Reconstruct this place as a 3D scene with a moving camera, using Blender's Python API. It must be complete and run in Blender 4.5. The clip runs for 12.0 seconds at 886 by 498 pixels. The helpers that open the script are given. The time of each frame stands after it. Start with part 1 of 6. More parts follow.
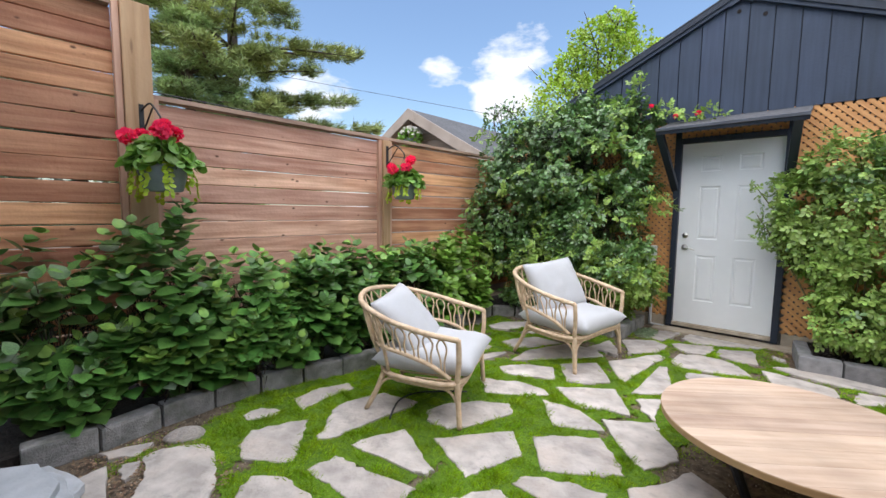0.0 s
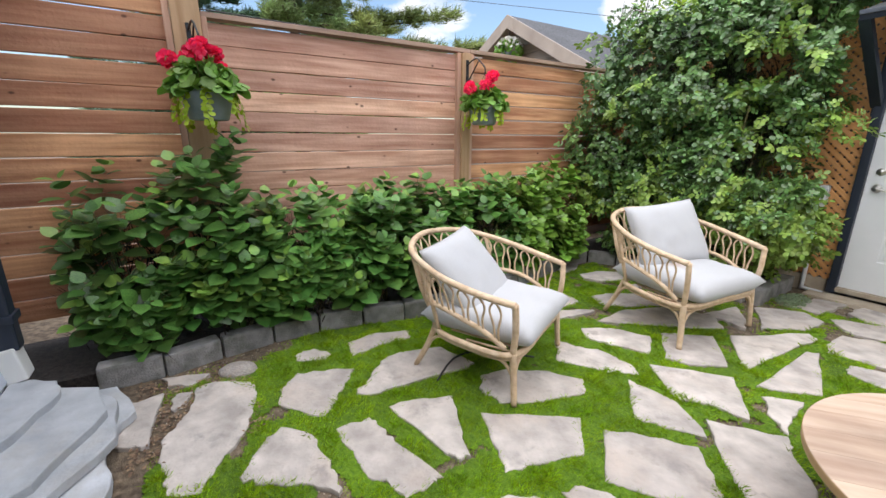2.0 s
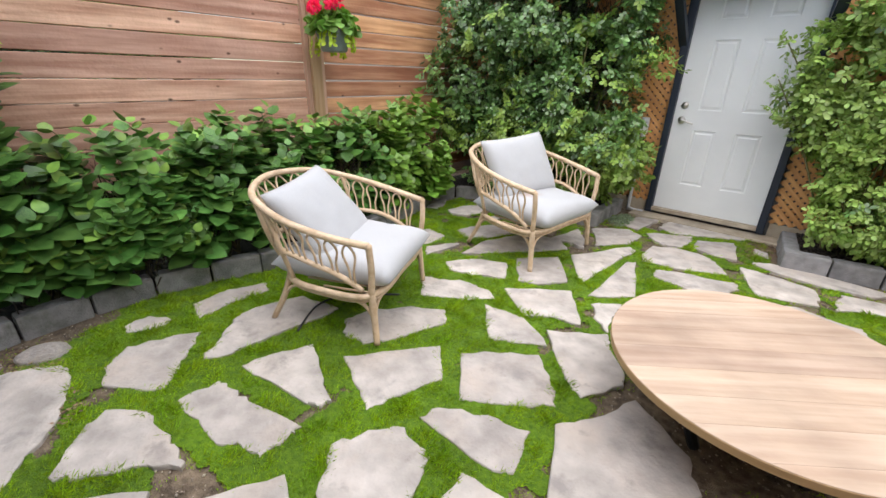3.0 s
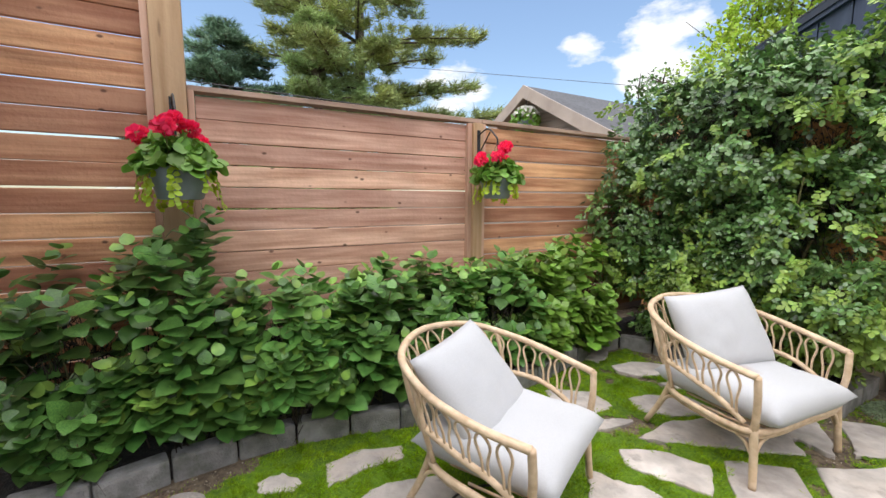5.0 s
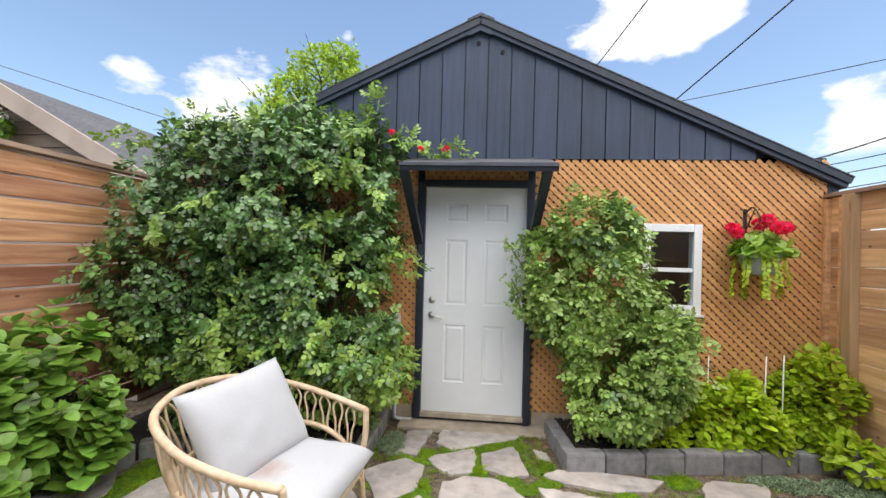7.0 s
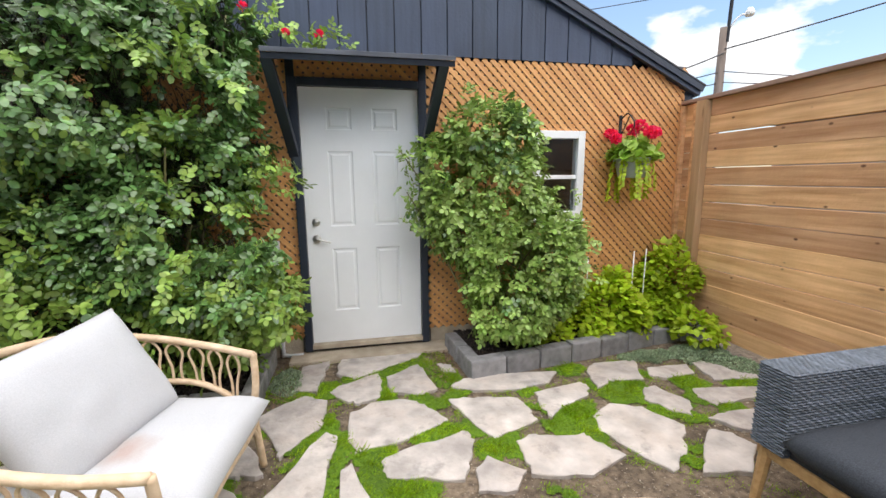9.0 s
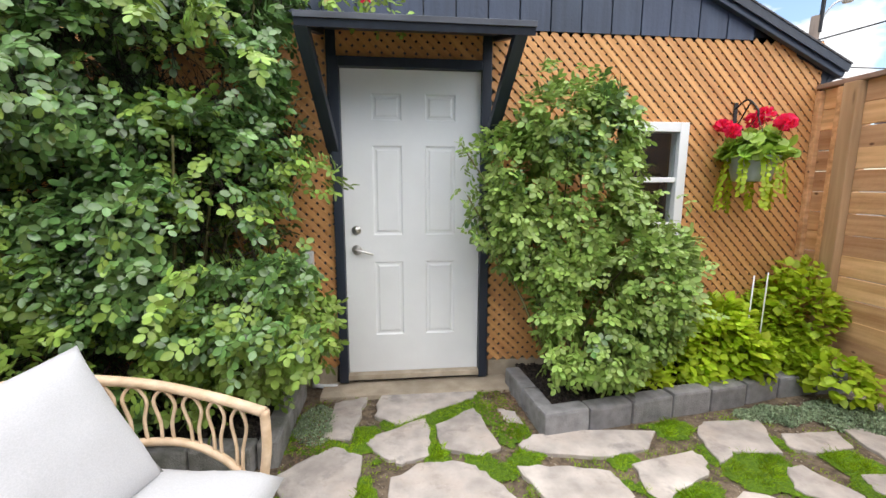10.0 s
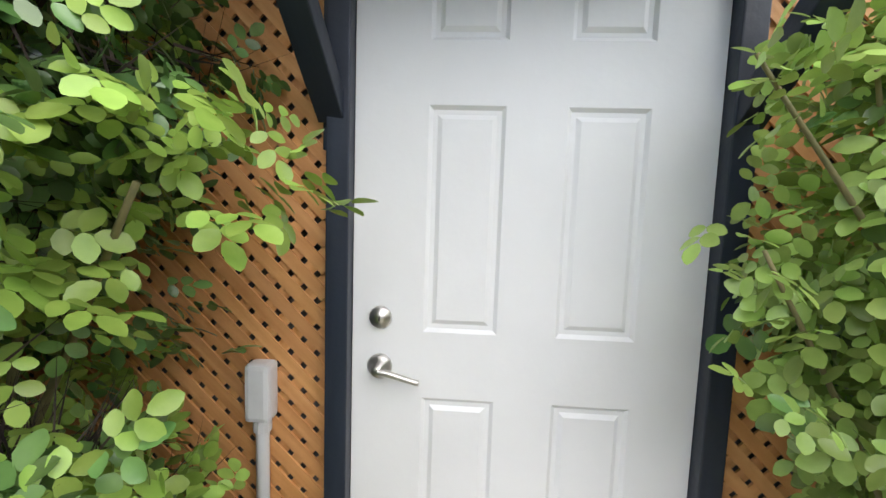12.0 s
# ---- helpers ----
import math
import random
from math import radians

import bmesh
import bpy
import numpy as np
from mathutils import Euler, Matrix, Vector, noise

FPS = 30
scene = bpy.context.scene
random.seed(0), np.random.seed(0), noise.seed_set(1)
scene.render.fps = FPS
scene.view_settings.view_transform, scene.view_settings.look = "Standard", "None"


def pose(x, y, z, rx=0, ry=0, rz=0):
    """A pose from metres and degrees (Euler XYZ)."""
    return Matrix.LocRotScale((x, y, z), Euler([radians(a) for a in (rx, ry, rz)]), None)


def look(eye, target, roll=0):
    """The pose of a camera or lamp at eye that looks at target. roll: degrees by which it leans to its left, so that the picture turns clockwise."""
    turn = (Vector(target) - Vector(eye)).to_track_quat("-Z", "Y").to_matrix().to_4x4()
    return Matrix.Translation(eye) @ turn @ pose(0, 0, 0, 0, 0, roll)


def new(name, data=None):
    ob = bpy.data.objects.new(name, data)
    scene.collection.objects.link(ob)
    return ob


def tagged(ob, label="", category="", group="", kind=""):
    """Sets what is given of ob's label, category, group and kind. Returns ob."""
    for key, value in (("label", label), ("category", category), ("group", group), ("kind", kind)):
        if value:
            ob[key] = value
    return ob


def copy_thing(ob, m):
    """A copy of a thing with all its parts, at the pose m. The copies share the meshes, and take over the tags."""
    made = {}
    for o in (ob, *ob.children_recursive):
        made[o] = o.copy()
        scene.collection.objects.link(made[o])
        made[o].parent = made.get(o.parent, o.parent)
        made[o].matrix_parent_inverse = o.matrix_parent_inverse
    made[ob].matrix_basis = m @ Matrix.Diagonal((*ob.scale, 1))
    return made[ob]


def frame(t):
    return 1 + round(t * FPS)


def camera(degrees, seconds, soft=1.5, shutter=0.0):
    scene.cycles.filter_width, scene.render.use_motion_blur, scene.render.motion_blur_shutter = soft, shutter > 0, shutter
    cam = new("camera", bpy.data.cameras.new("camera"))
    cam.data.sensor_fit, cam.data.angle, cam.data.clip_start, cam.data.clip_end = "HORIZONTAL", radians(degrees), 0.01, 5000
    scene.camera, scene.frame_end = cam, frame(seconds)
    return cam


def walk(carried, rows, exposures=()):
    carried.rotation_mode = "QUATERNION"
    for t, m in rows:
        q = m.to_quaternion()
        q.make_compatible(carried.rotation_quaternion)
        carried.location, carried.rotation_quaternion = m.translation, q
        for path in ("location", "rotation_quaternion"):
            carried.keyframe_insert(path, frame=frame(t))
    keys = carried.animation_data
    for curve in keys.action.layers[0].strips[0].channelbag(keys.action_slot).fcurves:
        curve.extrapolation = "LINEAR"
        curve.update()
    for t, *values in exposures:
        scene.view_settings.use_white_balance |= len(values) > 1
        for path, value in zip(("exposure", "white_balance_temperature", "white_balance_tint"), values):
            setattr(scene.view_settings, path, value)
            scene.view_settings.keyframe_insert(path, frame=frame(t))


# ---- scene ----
cam = camera(94.3, 12.0)
PATH = [
    (0, (0.616, -0.317, 1.324), (-0.727, 1.153, 1.144), 0.7),
    (0.5, (0.604, -0.156, 1.377), (-1.103, 0.868, 1.18), 0.4),
    (1, (0.598, -0.034, 1.385), (-1.269, 0.633, 1.121), -0.7),
    (1.5, (0.493, 0.069, 1.366), (-1.357, 0.742, 1.01), -0.7),
    (2, (0.437, 0.229, 1.338), (-1.193, 1.265, 0.815), 0.3),
    (2.5, (0.468, 0.334, 1.299), (-0.831, 1.617, 0.482), 2.7),
    (3, (0.489, 0.402, 1.304), (-0.714, 1.795, 0.522), 1.5),
    (3.5, (0.432, 0.415, 1.373), (-1.032, 1.675, 0.854), -1.3),
    (3.7, (0.385, 0.388, 1.386), (-1.216, 1.499, 0.938), -1.6),
    (5.3, (0.064, 0.666, 1.444), (-1.659, 1.663, 1.247), 1.0),
    (5.5, (0.039, 0.746, 1.433), (-1.573, 1.919, 1.276), 2.1),
    (6, (-0.06, 0.921, 1.456), (-1.261, 2.519, 1.39), 4.0),
    (6.5, (-0.096, 1.075, 1.481), (-0.777, 2.955, 1.485), 3.5),
    (7, (-0.055, 1.299, 1.516), (-0.25, 3.289, 1.536), 1.6),
    (7.5, (-0.024, 1.424, 1.485), (0.168, 3.414, 1.434), 0.1),
    (7.7, (-0.029, 1.459, 1.473), (0.277, 3.432, 1.373), -0.2),
    (9.3, (-0.206, 1.759, 1.405), (0.2, 3.686, 1.058), -0.5),
    (9.5, (-0.201, 1.903, 1.395), (0.151, 3.843, 1.062), -0.4),
    (10, (-0.226, 2.237, 1.388), (-0.013, 4.202, 1.08), 0.1),
    (10.5, (-0.285, 2.615, 1.363), (-0.19, 4.596, 1.105), 0.4),
    (11, (-0.329, 3.056, 1.319), (-0.254, 5.044, 1.116), 0.8),
    (11.5, (-0.283, 3.495, 1.352), (-0.321, 5.486, 1.159), 1.4),
    (12, (-0.285, 3.945, 1.374), (-0.399, 5.933, 1.191), 1.9),
]
walk(cam, [(t, look(eye, target, roll)) for t, eye, target, roll in PATH], exposures=[(0, 0.66, 6300, 10), (2.4, 0.72, 6500, 10), (7.5, 0.76, 6650, 10), (9.5, 0.88, 6650, 10), (10.3, 0.97, 6650, 10), (11, 1.12, 6650, 10), (12, 1.22, 6650, 10)])

# ---- world and sun ----
SUN_AZ, SUN_EL = -45.0, 74.0            # direction towards the sun, degrees from +x and above the horizon
# cloud banks: azimuth, elevation, spread, thickness
CLOUDS = ((72.0, 27.0, 0.2, 0.26), (62.0, 26.0, 0.16, 0.22), (50.0, 14.0, 0.13, 0.17), (42.0, 13.0, 0.14, 0.15), (48.0, 24.0, 0.14, -0.22), (51.5, 20.5, 0.08, -0.16), (56.0, 16.5, 0.07, -0.14), (110.0, 24.0, 0.2, -0.2), (134.0, 19.0, 0.09, 0.1), (125.5, 15.5, 0.1, 0.14), (149.0, 11.0, 0.12, 0.14), (150.0, 30.0, 0.35, -0.2), (128.0, 30.0, 0.2, -0.2), (109.5, 26.6, 0.05, 0.24), (-60.0, 40.0, 0.8, 0.16), (-150.0, 35.0, 0.6, 0.14))
world = bpy.data.worlds.new("sky")
scene.world = world
world.use_nodes = True
wn, wl = world.node_tree.nodes, world.node_tree.links
wn.clear()
w_out, w_bg = wn.new("ShaderNodeOutputWorld"), wn.new("ShaderNodeBackground")
sky = wn.new("ShaderNodeTexSky")
sky.sky_type, sky.sun_disc = "NISHITA", False
sky.sun_elevation, sky.sun_rotation = radians(SUN_EL), radians(90 - SUN_AZ)
sky.air_density, sky.dust_density, sky.ozone_density = 1.15, 1.0, 2.4
w_co, w_map = wn.new("ShaderNodeTexCoord"), wn.new("ShaderNodeMapping")
w_map.inputs["Scale"].default_value = (1.0, 1.0, 2.2)
w_map.inputs["Location"].default_value = (0.37, 0.2, 0.1)
cloud = wn.new("ShaderNodeTexNoise")
cloud.inputs["Scale"].default_value, cloud.inputs["Detail"].default_value, cloud.inputs["Roughness"].default_value = 3.2, 10.0, 0.56
c_ramp = wn.new("ShaderNodeValToRGB")
c_ramp.color_ramp.elements[0].position, c_ramp.color_ramp.elements[1].position = 0.6, 0.67
c_mix = wn.new("ShaderNodeMix")
c_mix.data_type = "RGBA"
c_mix.inputs["B"].default_value = (5.4, 5.5, 5.7, 1)
wl.new(w_co.outputs["Generated"], w_map.inputs["Vector"])
wl.new(w_map.outputs["Vector"], cloud.inputs["Vector"])
fac = cloud.outputs["Fac"]
for az, el, size, weight in CLOUDS:
    far_off = wn.new("ShaderNodeVectorMath")
    far_off.operation = "DISTANCE"
    far_off.inputs[1].default_value = (math.cos(radians(az)) * math.cos(radians(el)), math.sin(radians(az)) * math.cos(radians(el)), math.sin(radians(el)))
    wl.new(w_co.outputs["Generated"], far_off.inputs[0])
    bank = wn.new("ShaderNodeMapRange")
    bank.interpolation_type = "SMOOTHSTEP"
    bank.inputs["From Min"].default_value, bank.inputs["From Max"].default_value = 0.0, size
    bank.inputs["To Min"].default_value, bank.inputs["To Max"].default_value = weight, 0.0
    wl.new(far_off.outputs["Value"], bank.inputs["Value"])
    more = wn.new("ShaderNodeMath")
    wl.new(fac, more.inputs[0])
    wl.new(bank.outputs["Result"], more.inputs[1])
    fac = more.outputs[0]
wl.new(fac, c_ramp.inputs["Fac"])
wl.new(c_ramp.outputs["Color"], c_mix.inputs["Factor"])
wl.new(sky.outputs["Color"], c_mix.inputs["A"])
wl.new(c_mix.outputs["Result"], w_bg.inputs["Color"])
w_bg.inputs["Strength"].default_value = 0.13
wl.new(w_bg.outputs["Background"], w_out.inputs["Surface"])

sun_data = bpy.data.lights.new("sun", "SUN")
sun_data.energy, sun_data.angle, sun_data.color = 3.6, radians(115), (1.0, 0.955, 0.89)
sun = new("sun", sun_data)
sun.matrix_world = look((math.cos(radians(SUN_AZ)) * 20 * math.cos(radians(SUN_EL)), math.sin(radians(SUN_AZ)) * 20 * math.cos(radians(SUN_EL)), 20 * math.sin(radians(SUN_EL))), (0, 0, 0))

# ---- materials ----


def material(name, dark, light, rough=0.6, scale=(8, 8, 8), detail=6.0, bump=0.2, bump_scale=40.0, metal=0.0,
             blotch=1.2, blotch_amount=0.35, random_tint=0.0, island_tint=0.0, translucent=0.0, contrast=0.22, sheen=0.0, spec=0.5):
    """A surface with grain, larger blotches, and relief; tint varies from piece to piece."""
    m = bpy.data.materials.new(name)
    m.use_nodes = True
    n, l = m.node_tree.nodes, m.node_tree.links
    b = n["Principled BSDF"]
    co, mp = n.new("ShaderNodeTexCoord"), n.new("ShaderNodeMapping")
    mp.inputs["Scale"].default_value = scale
    l.new(co.outputs["Object"], mp.inputs["Vector"])
    info = n.new("ShaderNodeObjectInfo")
    shift = n.new("ShaderNodeVectorMath")
    shift.operation = "ADD"
    many = n.new("ShaderNodeMath")
    many.operation = "MULTIPLY"
    many.inputs[1].default_value = 37.0
    l.new(info.outputs["Random"], many.inputs[0])
    l.new(mp.outputs["Vector"], shift.inputs[0])
    l.new(many.outputs[0], shift.inputs[1])
    grain = n.new("ShaderNodeTexNoise")
    grain.inputs["Scale"].default_value, grain.inputs["Detail"].default_value = 1.0, detail
    l.new(shift.outputs[0], grain.inputs["Vector"])
    ramp = n.new("ShaderNodeValToRGB")
    e = ramp.color_ramp.elements
    e[0].position, e[1].position = 0.5 - contrast, 0.5 + contrast
    e[0].color, e[1].color = (*dark, 1), (*light, 1)
    l.new(grain.outputs["Fac"], ramp.inputs["Fac"])
    big = n.new("ShaderNodeTexNoise")
    big.inputs["Scale"].default_value, big.inputs["Detail"].default_value = blotch, 4.0
    l.new(co.outputs["Object"], big.inputs["Vector"])
    value = n.new("ShaderNodeMapRange")
    value.inputs["From Min"].default_value, value.inputs["From Max"].default_value = 0.3, 0.7
    value.inputs["To Min"].default_value, value.inputs["To Max"].default_value = 1 - blotch_amount / 2, 1 + blotch_amount / 2
    l.new(big.outputs["Fac"], value.inputs["Value"])
    hsv = n.new("ShaderNodeHueSaturation")
    l.new(ramp.outputs["Color"], hsv.inputs["Color"])
    last = value.outputs["Result"]
    for amount, socket in ((random_tint, info.outputs["Random"]), (island_tint, None)):
        if not amount:
            continue
        if socket is None:
            socket = n.new("ShaderNodeNewGeometry").outputs["Random Per Island"]
        r = n.new("ShaderNodeMapRange")
        r.inputs["To Min"].default_value, r.inputs["To Max"].default_value = 1 - amount, 1 + amount
        l.new(socket, r.inputs["Value"])
        t = n.new("ShaderNodeMath")
        t.operation = "MULTIPLY"
        l.new(last, t.inputs[0])
        l.new(r.outputs["Result"], t.inputs[1])
        last = t.outputs[0]
        h = n.new("ShaderNodeMapRange")
        h.inputs["To Min"].default_value, h.inputs["To Max"].default_value = 0.5 - 0.03 * amount, 0.5 + 0.03 * amount
        l.new(socket, h.inputs["Value"])
        l.new(h.outputs["Result"], hsv.inputs["Hue"])
    l.new(last, hsv.inputs["Value"])
    l.new(hsv.outputs["Color"], b.inputs["Base Color"])
    b.inputs["Roughness"].default_value, b.inputs["Metallic"].default_value = rough, metal
    b.inputs["Specular IOR Level"].default_value = spec
    if sheen:
        b.inputs["Sheen Weight"].default_value = sheen
    if bump:
        fine = n.new("ShaderNodeTexNoise")
        fine.inputs["Scale"].default_value, fine.inputs["Detail"].default_value = bump_scale, 5.0
        l.new(co.outputs["Object"], fine.inputs["Vector"])
        both = n.new("ShaderNodeMath")
        both.operation = "ADD"
        l.new(fine.outputs["Fac"], both.inputs[0])
        l.new(grain.outputs["Fac"], both.inputs[1])
        bp = n.new("ShaderNodeBump")
        bp.inputs["Strength"].default_value, bp.inputs["Distance"].default_value = bump, 0.01
        l.new(both.outputs[0], bp.inputs["Height"])
        l.new(bp.outputs["Normal"], b.inputs["Normal"])
    if translucent:
        tr, mx = n.new("ShaderNodeBsdfTranslucent"), n.new("ShaderNodeMixShader")
        l.new(hsv.outputs["Color"], tr.inputs["Color"])
        mx.inputs["Fac"].default_value = translucent
        l.new(b.outputs[0], mx.inputs[1])
        l.new(tr.outputs[0], mx.inputs[2])
        l.new(mx.outputs[0], n["Material Output"].inputs["Surface"])
    return m


def knots(m, amount=0.85, scale=(5.5, 9, 9)):
    """Dark knots scattered over sawn boards."""
    n, l = m.node_tree.nodes, m.node_tree.links
    b = n["Principled BSDF"]
    src = b.inputs["Base Color"].links[0].from_socket
    co, mp, info = n.new("ShaderNodeTexCoord"), n.new("ShaderNodeMapping"), n.new("ShaderNodeObjectInfo")
    mp.inputs["Scale"].default_value = scale
    l.new(co.outputs["Object"], mp.inputs["Vector"])
    off, many = n.new("ShaderNodeVectorMath"), n.new("ShaderNodeMath")
    many.operation, many.inputs[1].default_value = "MULTIPLY", 91.0
    l.new(info.outputs["Random"], many.inputs[0])
    l.new(mp.outputs["Vector"], off.inputs[0])
    l.new(many.outputs[0], off.inputs[1])
    v = n.new("ShaderNodeTexVoronoi")
    v.inputs["Scale"].default_value = 1.0
    l.new(off.outputs[0], v.inputs["Vector"])
    r = n.new("ShaderNodeMapRange")
    r.inputs["From Min"].default_value, r.inputs["From Max"].default_value = 0.05, 0.105
    r.inputs["To Min"].default_value, r.inputs["To Max"].default_value = amount, 0.0
    l.new(v.outputs["Distance"], r.inputs["Value"])
    mx = n.new("ShaderNodeMix")
    mx.data_type = "RGBA"
    mx.inputs["B"].default_value = (0.07, 0.026, 0.013, 1)
    l.new(r.outputs["Result"], mx.inputs["Factor"])
    l.new(src, mx.inputs["A"])
    l.new(mx.outputs["Result"], b.inputs["Base Color"])
    return m


def stained(m, colour, scale=3.0, amount=0.6, lo=0.5, hi=0.66, stretch=(1, 1, 1)):
    """Stains of another colour with soft, uneven edges."""
    n, l = m.node_tree.nodes, m.node_tree.links
    b = n["Principled BSDF"]
    src = b.inputs["Base Color"].links[0].from_socket
    co, info, off, many = n.new("ShaderNodeTexCoord"), n.new("ShaderNodeObjectInfo"), n.new("ShaderNodeVectorMath"), n.new("ShaderNodeMath")
    many.operation, many.inputs[1].default_value = "MULTIPLY", 53.0
    l.new(info.outputs["Random"], many.inputs[0])
    longer = n.new("ShaderNodeVectorMath")
    longer.operation, longer.inputs[1].default_value = "MULTIPLY", stretch
    l.new(co.outputs["Object"], longer.inputs[0])
    l.new(longer.outputs[0], off.inputs[0])
    l.new(many.outputs[0], off.inputs[1])
    t = n.new("ShaderNodeTexNoise")
    t.inputs["Scale"].default_value, t.inputs["Detail"].default_value, t.inputs["Roughness"].default_value = scale, 10.0, 0.62
    l.new(off.outputs[0], t.inputs["Vector"])
    r = n.new("ShaderNodeMapRange")
    r.inputs["From Min"].default_value, r.inputs["From Max"].default_value, r.inputs["To Max"].default_value = lo, hi, amount
    l.new(t.outputs["Fac"], r.inputs["Value"])
    mx = n.new("ShaderNodeMix")
    mx.data_type = "RGBA"
    mx.inputs["B"].default_value = (*colour, 1)
    l.new(r.outputs["Result"], mx.inputs["Factor"])
    l.new(src, mx.inputs["A"])
    l.new(mx.outputs["Result"], b.inputs["Base Color"])
    return m


CEDAR = stained(knots(material("cedar_boards", (0.43, 0.215, 0.14), (0.7, 0.43, 0.31), 0.75, (1.6, 26, 26), bump=0.35, random_tint=0.2, blotch_amount=0.55, contrast=0.18)), (0.27, 0.115, 0.065), 2.0, 0.6, 0.52, 0.68, (0.45, 6, 6))
CEDAR_WARM = stained(knots(material("cedar_boards_warm", (0.55, 0.295, 0.135), (0.76, 0.47, 0.25), 0.75, (1.6, 26, 26), bump=0.25, random_tint=0.2, blotch_amount=0.5, contrast=0.18)), (0.33, 0.15, 0.06), 2.0, 0.6, 0.52, 0.68, (0.45, 6, 6))
CEDAR_DARK = stained(knots(material("cedar_boards_deep", (0.4, 0.17, 0.082), (0.63, 0.335, 0.18), 0.75, (1.6, 26, 26), bump=0.35, random_tint=0.32, blotch_amount=0.6, contrast=0.15), 0.85), (0.2, 0.07, 0.032), 2.0, 0.6, 0.52, 0.68, (0.45, 6, 6))
POST = knots(material("fence_post_wood", (0.34, 0.2, 0.1), (0.5, 0.33, 0.19), 0.75, (26, 26, 1.5), bump=0.2, random_tint=0.12), 0.5, (9, 9, 1.6))
CAP = material("weathered_cap_rail", (0.24, 0.15, 0.105), (0.44, 0.3, 0.225), 0.8, (26, 1.6, 26), bump=0.3, random_tint=0.1, blotch=3, blotch_amount=0.4)
BATTEN = material("cedar_batten", (0.42, 0.24, 0.16), (0.62, 0.4, 0.29), 0.75, (26, 26, 1.6), bump=0.3, random_tint=0.12, blotch_amount=0.4)
LATH = material("stained_lath", (0.54, 0.25, 0.085), (0.7, 0.37, 0.15), 0.65, (2, 30, 30), bump=0.25, random_tint=0.09, blotch_amount=0.3)
FLAG = stained(stained(material("flagstone", (0.33, 0.297, 0.272), (0.54, 0.487, 0.447), 0.85, (9, 9, 9), 12, bump=0.9, bump_scale=22, random_tint=0.13, blotch=3, blotch_amount=0.3, contrast=0.2), (0.5, 0.42, 0.36), 3.5, 0.7), (0.2, 0.19, 0.185), 7.0, 0.6, 0.56, 0.68)
FLAG_PALE = stained(material("pale_blue_flagstone", (0.35, 0.37, 0.4), (0.52, 0.54, 0.57), 0.85, (7, 7, 7), 12, bump=0.7, bump_scale=22, random_tint=0.1, blotch=3, blotch_amount=0.2, contrast=0.2), (0.4, 0.38, 0.35), 5.0, 0.5)
KERB = material("concrete_block", (0.17, 0.167, 0.17), (0.3, 0.293, 0.298), 0.9, (14, 14, 14), 10, bump=0.6, bump_scale=90, random_tint=0.12)
KERB_OLD = stained(material("weathered_concrete_block", (0.17, 0.165, 0.16), (0.31, 0.3, 0.29), 0.9, (14, 14, 14), 10, bump=0.7, bump_scale=90, random_tint=0.15), (0.06, 0.07, 0.04), 6.0, 0.6)
SILL = material("old_concrete", (0.35, 0.285, 0.21), (0.51, 0.44, 0.345), 0.9, (9, 9, 9), 9, bump=0.5, bump_scale=70, blotch=4)
SIDING = material("grey_vinyl_siding", (0.49, 0.535, 0.61), (0.54, 0.585, 0.66), 0.5, (2, 2, 40), 5, bump=0.06, blotch=1.5, blotch_amount=0.1)
NAVY = material("dark_blue_paint", (0.012, 0.017, 0.03), (0.022, 0.03, 0.048), 0.45, (20, 20, 2), bump=0.12, random_tint=0.1)
GABLE = material("slate_blue_boards", (0.025, 0.037, 0.068), (0.042, 0.06, 0.102), 0.55, (26, 26, 1.6), bump=0.2, random_tint=0.14, blotch=2, blotch_amount=0.3)
RAKE = material("slate_blue_trim", (0.022, 0.033, 0.06), (0.034, 0.048, 0.082), 0.5, (2, 26, 26), bump=0.15, blotch=3, blotch_amount=0.25)
SLATE = material("pale_slate_board", (0.09, 0.1, 0.125), (0.15, 0.16, 0.19), 0.6, (3, 30, 30), bump=0.2, blotch=4, blotch_amount=0.4)
SHINGLE = material("asphalt_shingles", (0.06, 0.06, 0.065), (0.13, 0.13, 0.14), 0.95, (30, 30, 30), 8, bump=0.6, bump_scale=150)
WHITE = material("white_paint", (0.76, 0.77, 0.78), (0.82, 0.83, 0.84), 0.4, (3, 3, 3), bump=0.05, blotch=2, blotch_amount=0.05)
OFFWHITE = material("white_plastic", (0.72, 0.72, 0.7), (0.8, 0.8, 0.78), 0.45, (6, 6, 6), bump=0.03, blotch_amount=0.08)
STEEL = material("brushed_nickel", (0.55, 0.53, 0.5), (0.68, 0.66, 0.63), 0.38, (60, 60, 4), bump=0.05, metal=1.0, blotch_amount=0.1)
GREYPLASTIC = material("grey_plastic", (0.6, 0.61, 0.63), (0.7, 0.71, 0.73), 0.5, (8, 8, 8), bump=0.05)
POT = material("slate_plastic_pot", (0.17, 0.2, 0.23), (0.25, 0.285, 0.32), 0.5, (10, 10, 10), bump=0.1)
POT_PALE = material("pale_plastic_pot", (0.3, 0.34, 0.38), (0.42, 0.46, 0.5), 0.5, (10, 10, 10), bump=0.1)
IRON = material("black_iron", (0.012, 0.012, 0.013), (0.03, 0.03, 0.03), 0.5, (30, 30, 30), bump=0.2, metal=0.3)
RATTAN = material("rattan_cane", (0.5, 0.35, 0.215), (0.69, 0.53, 0.37), 0.5, (24, 24, 24), bump=0.2, bump_scale=120, blotch=8, blotch_amount=0.35)
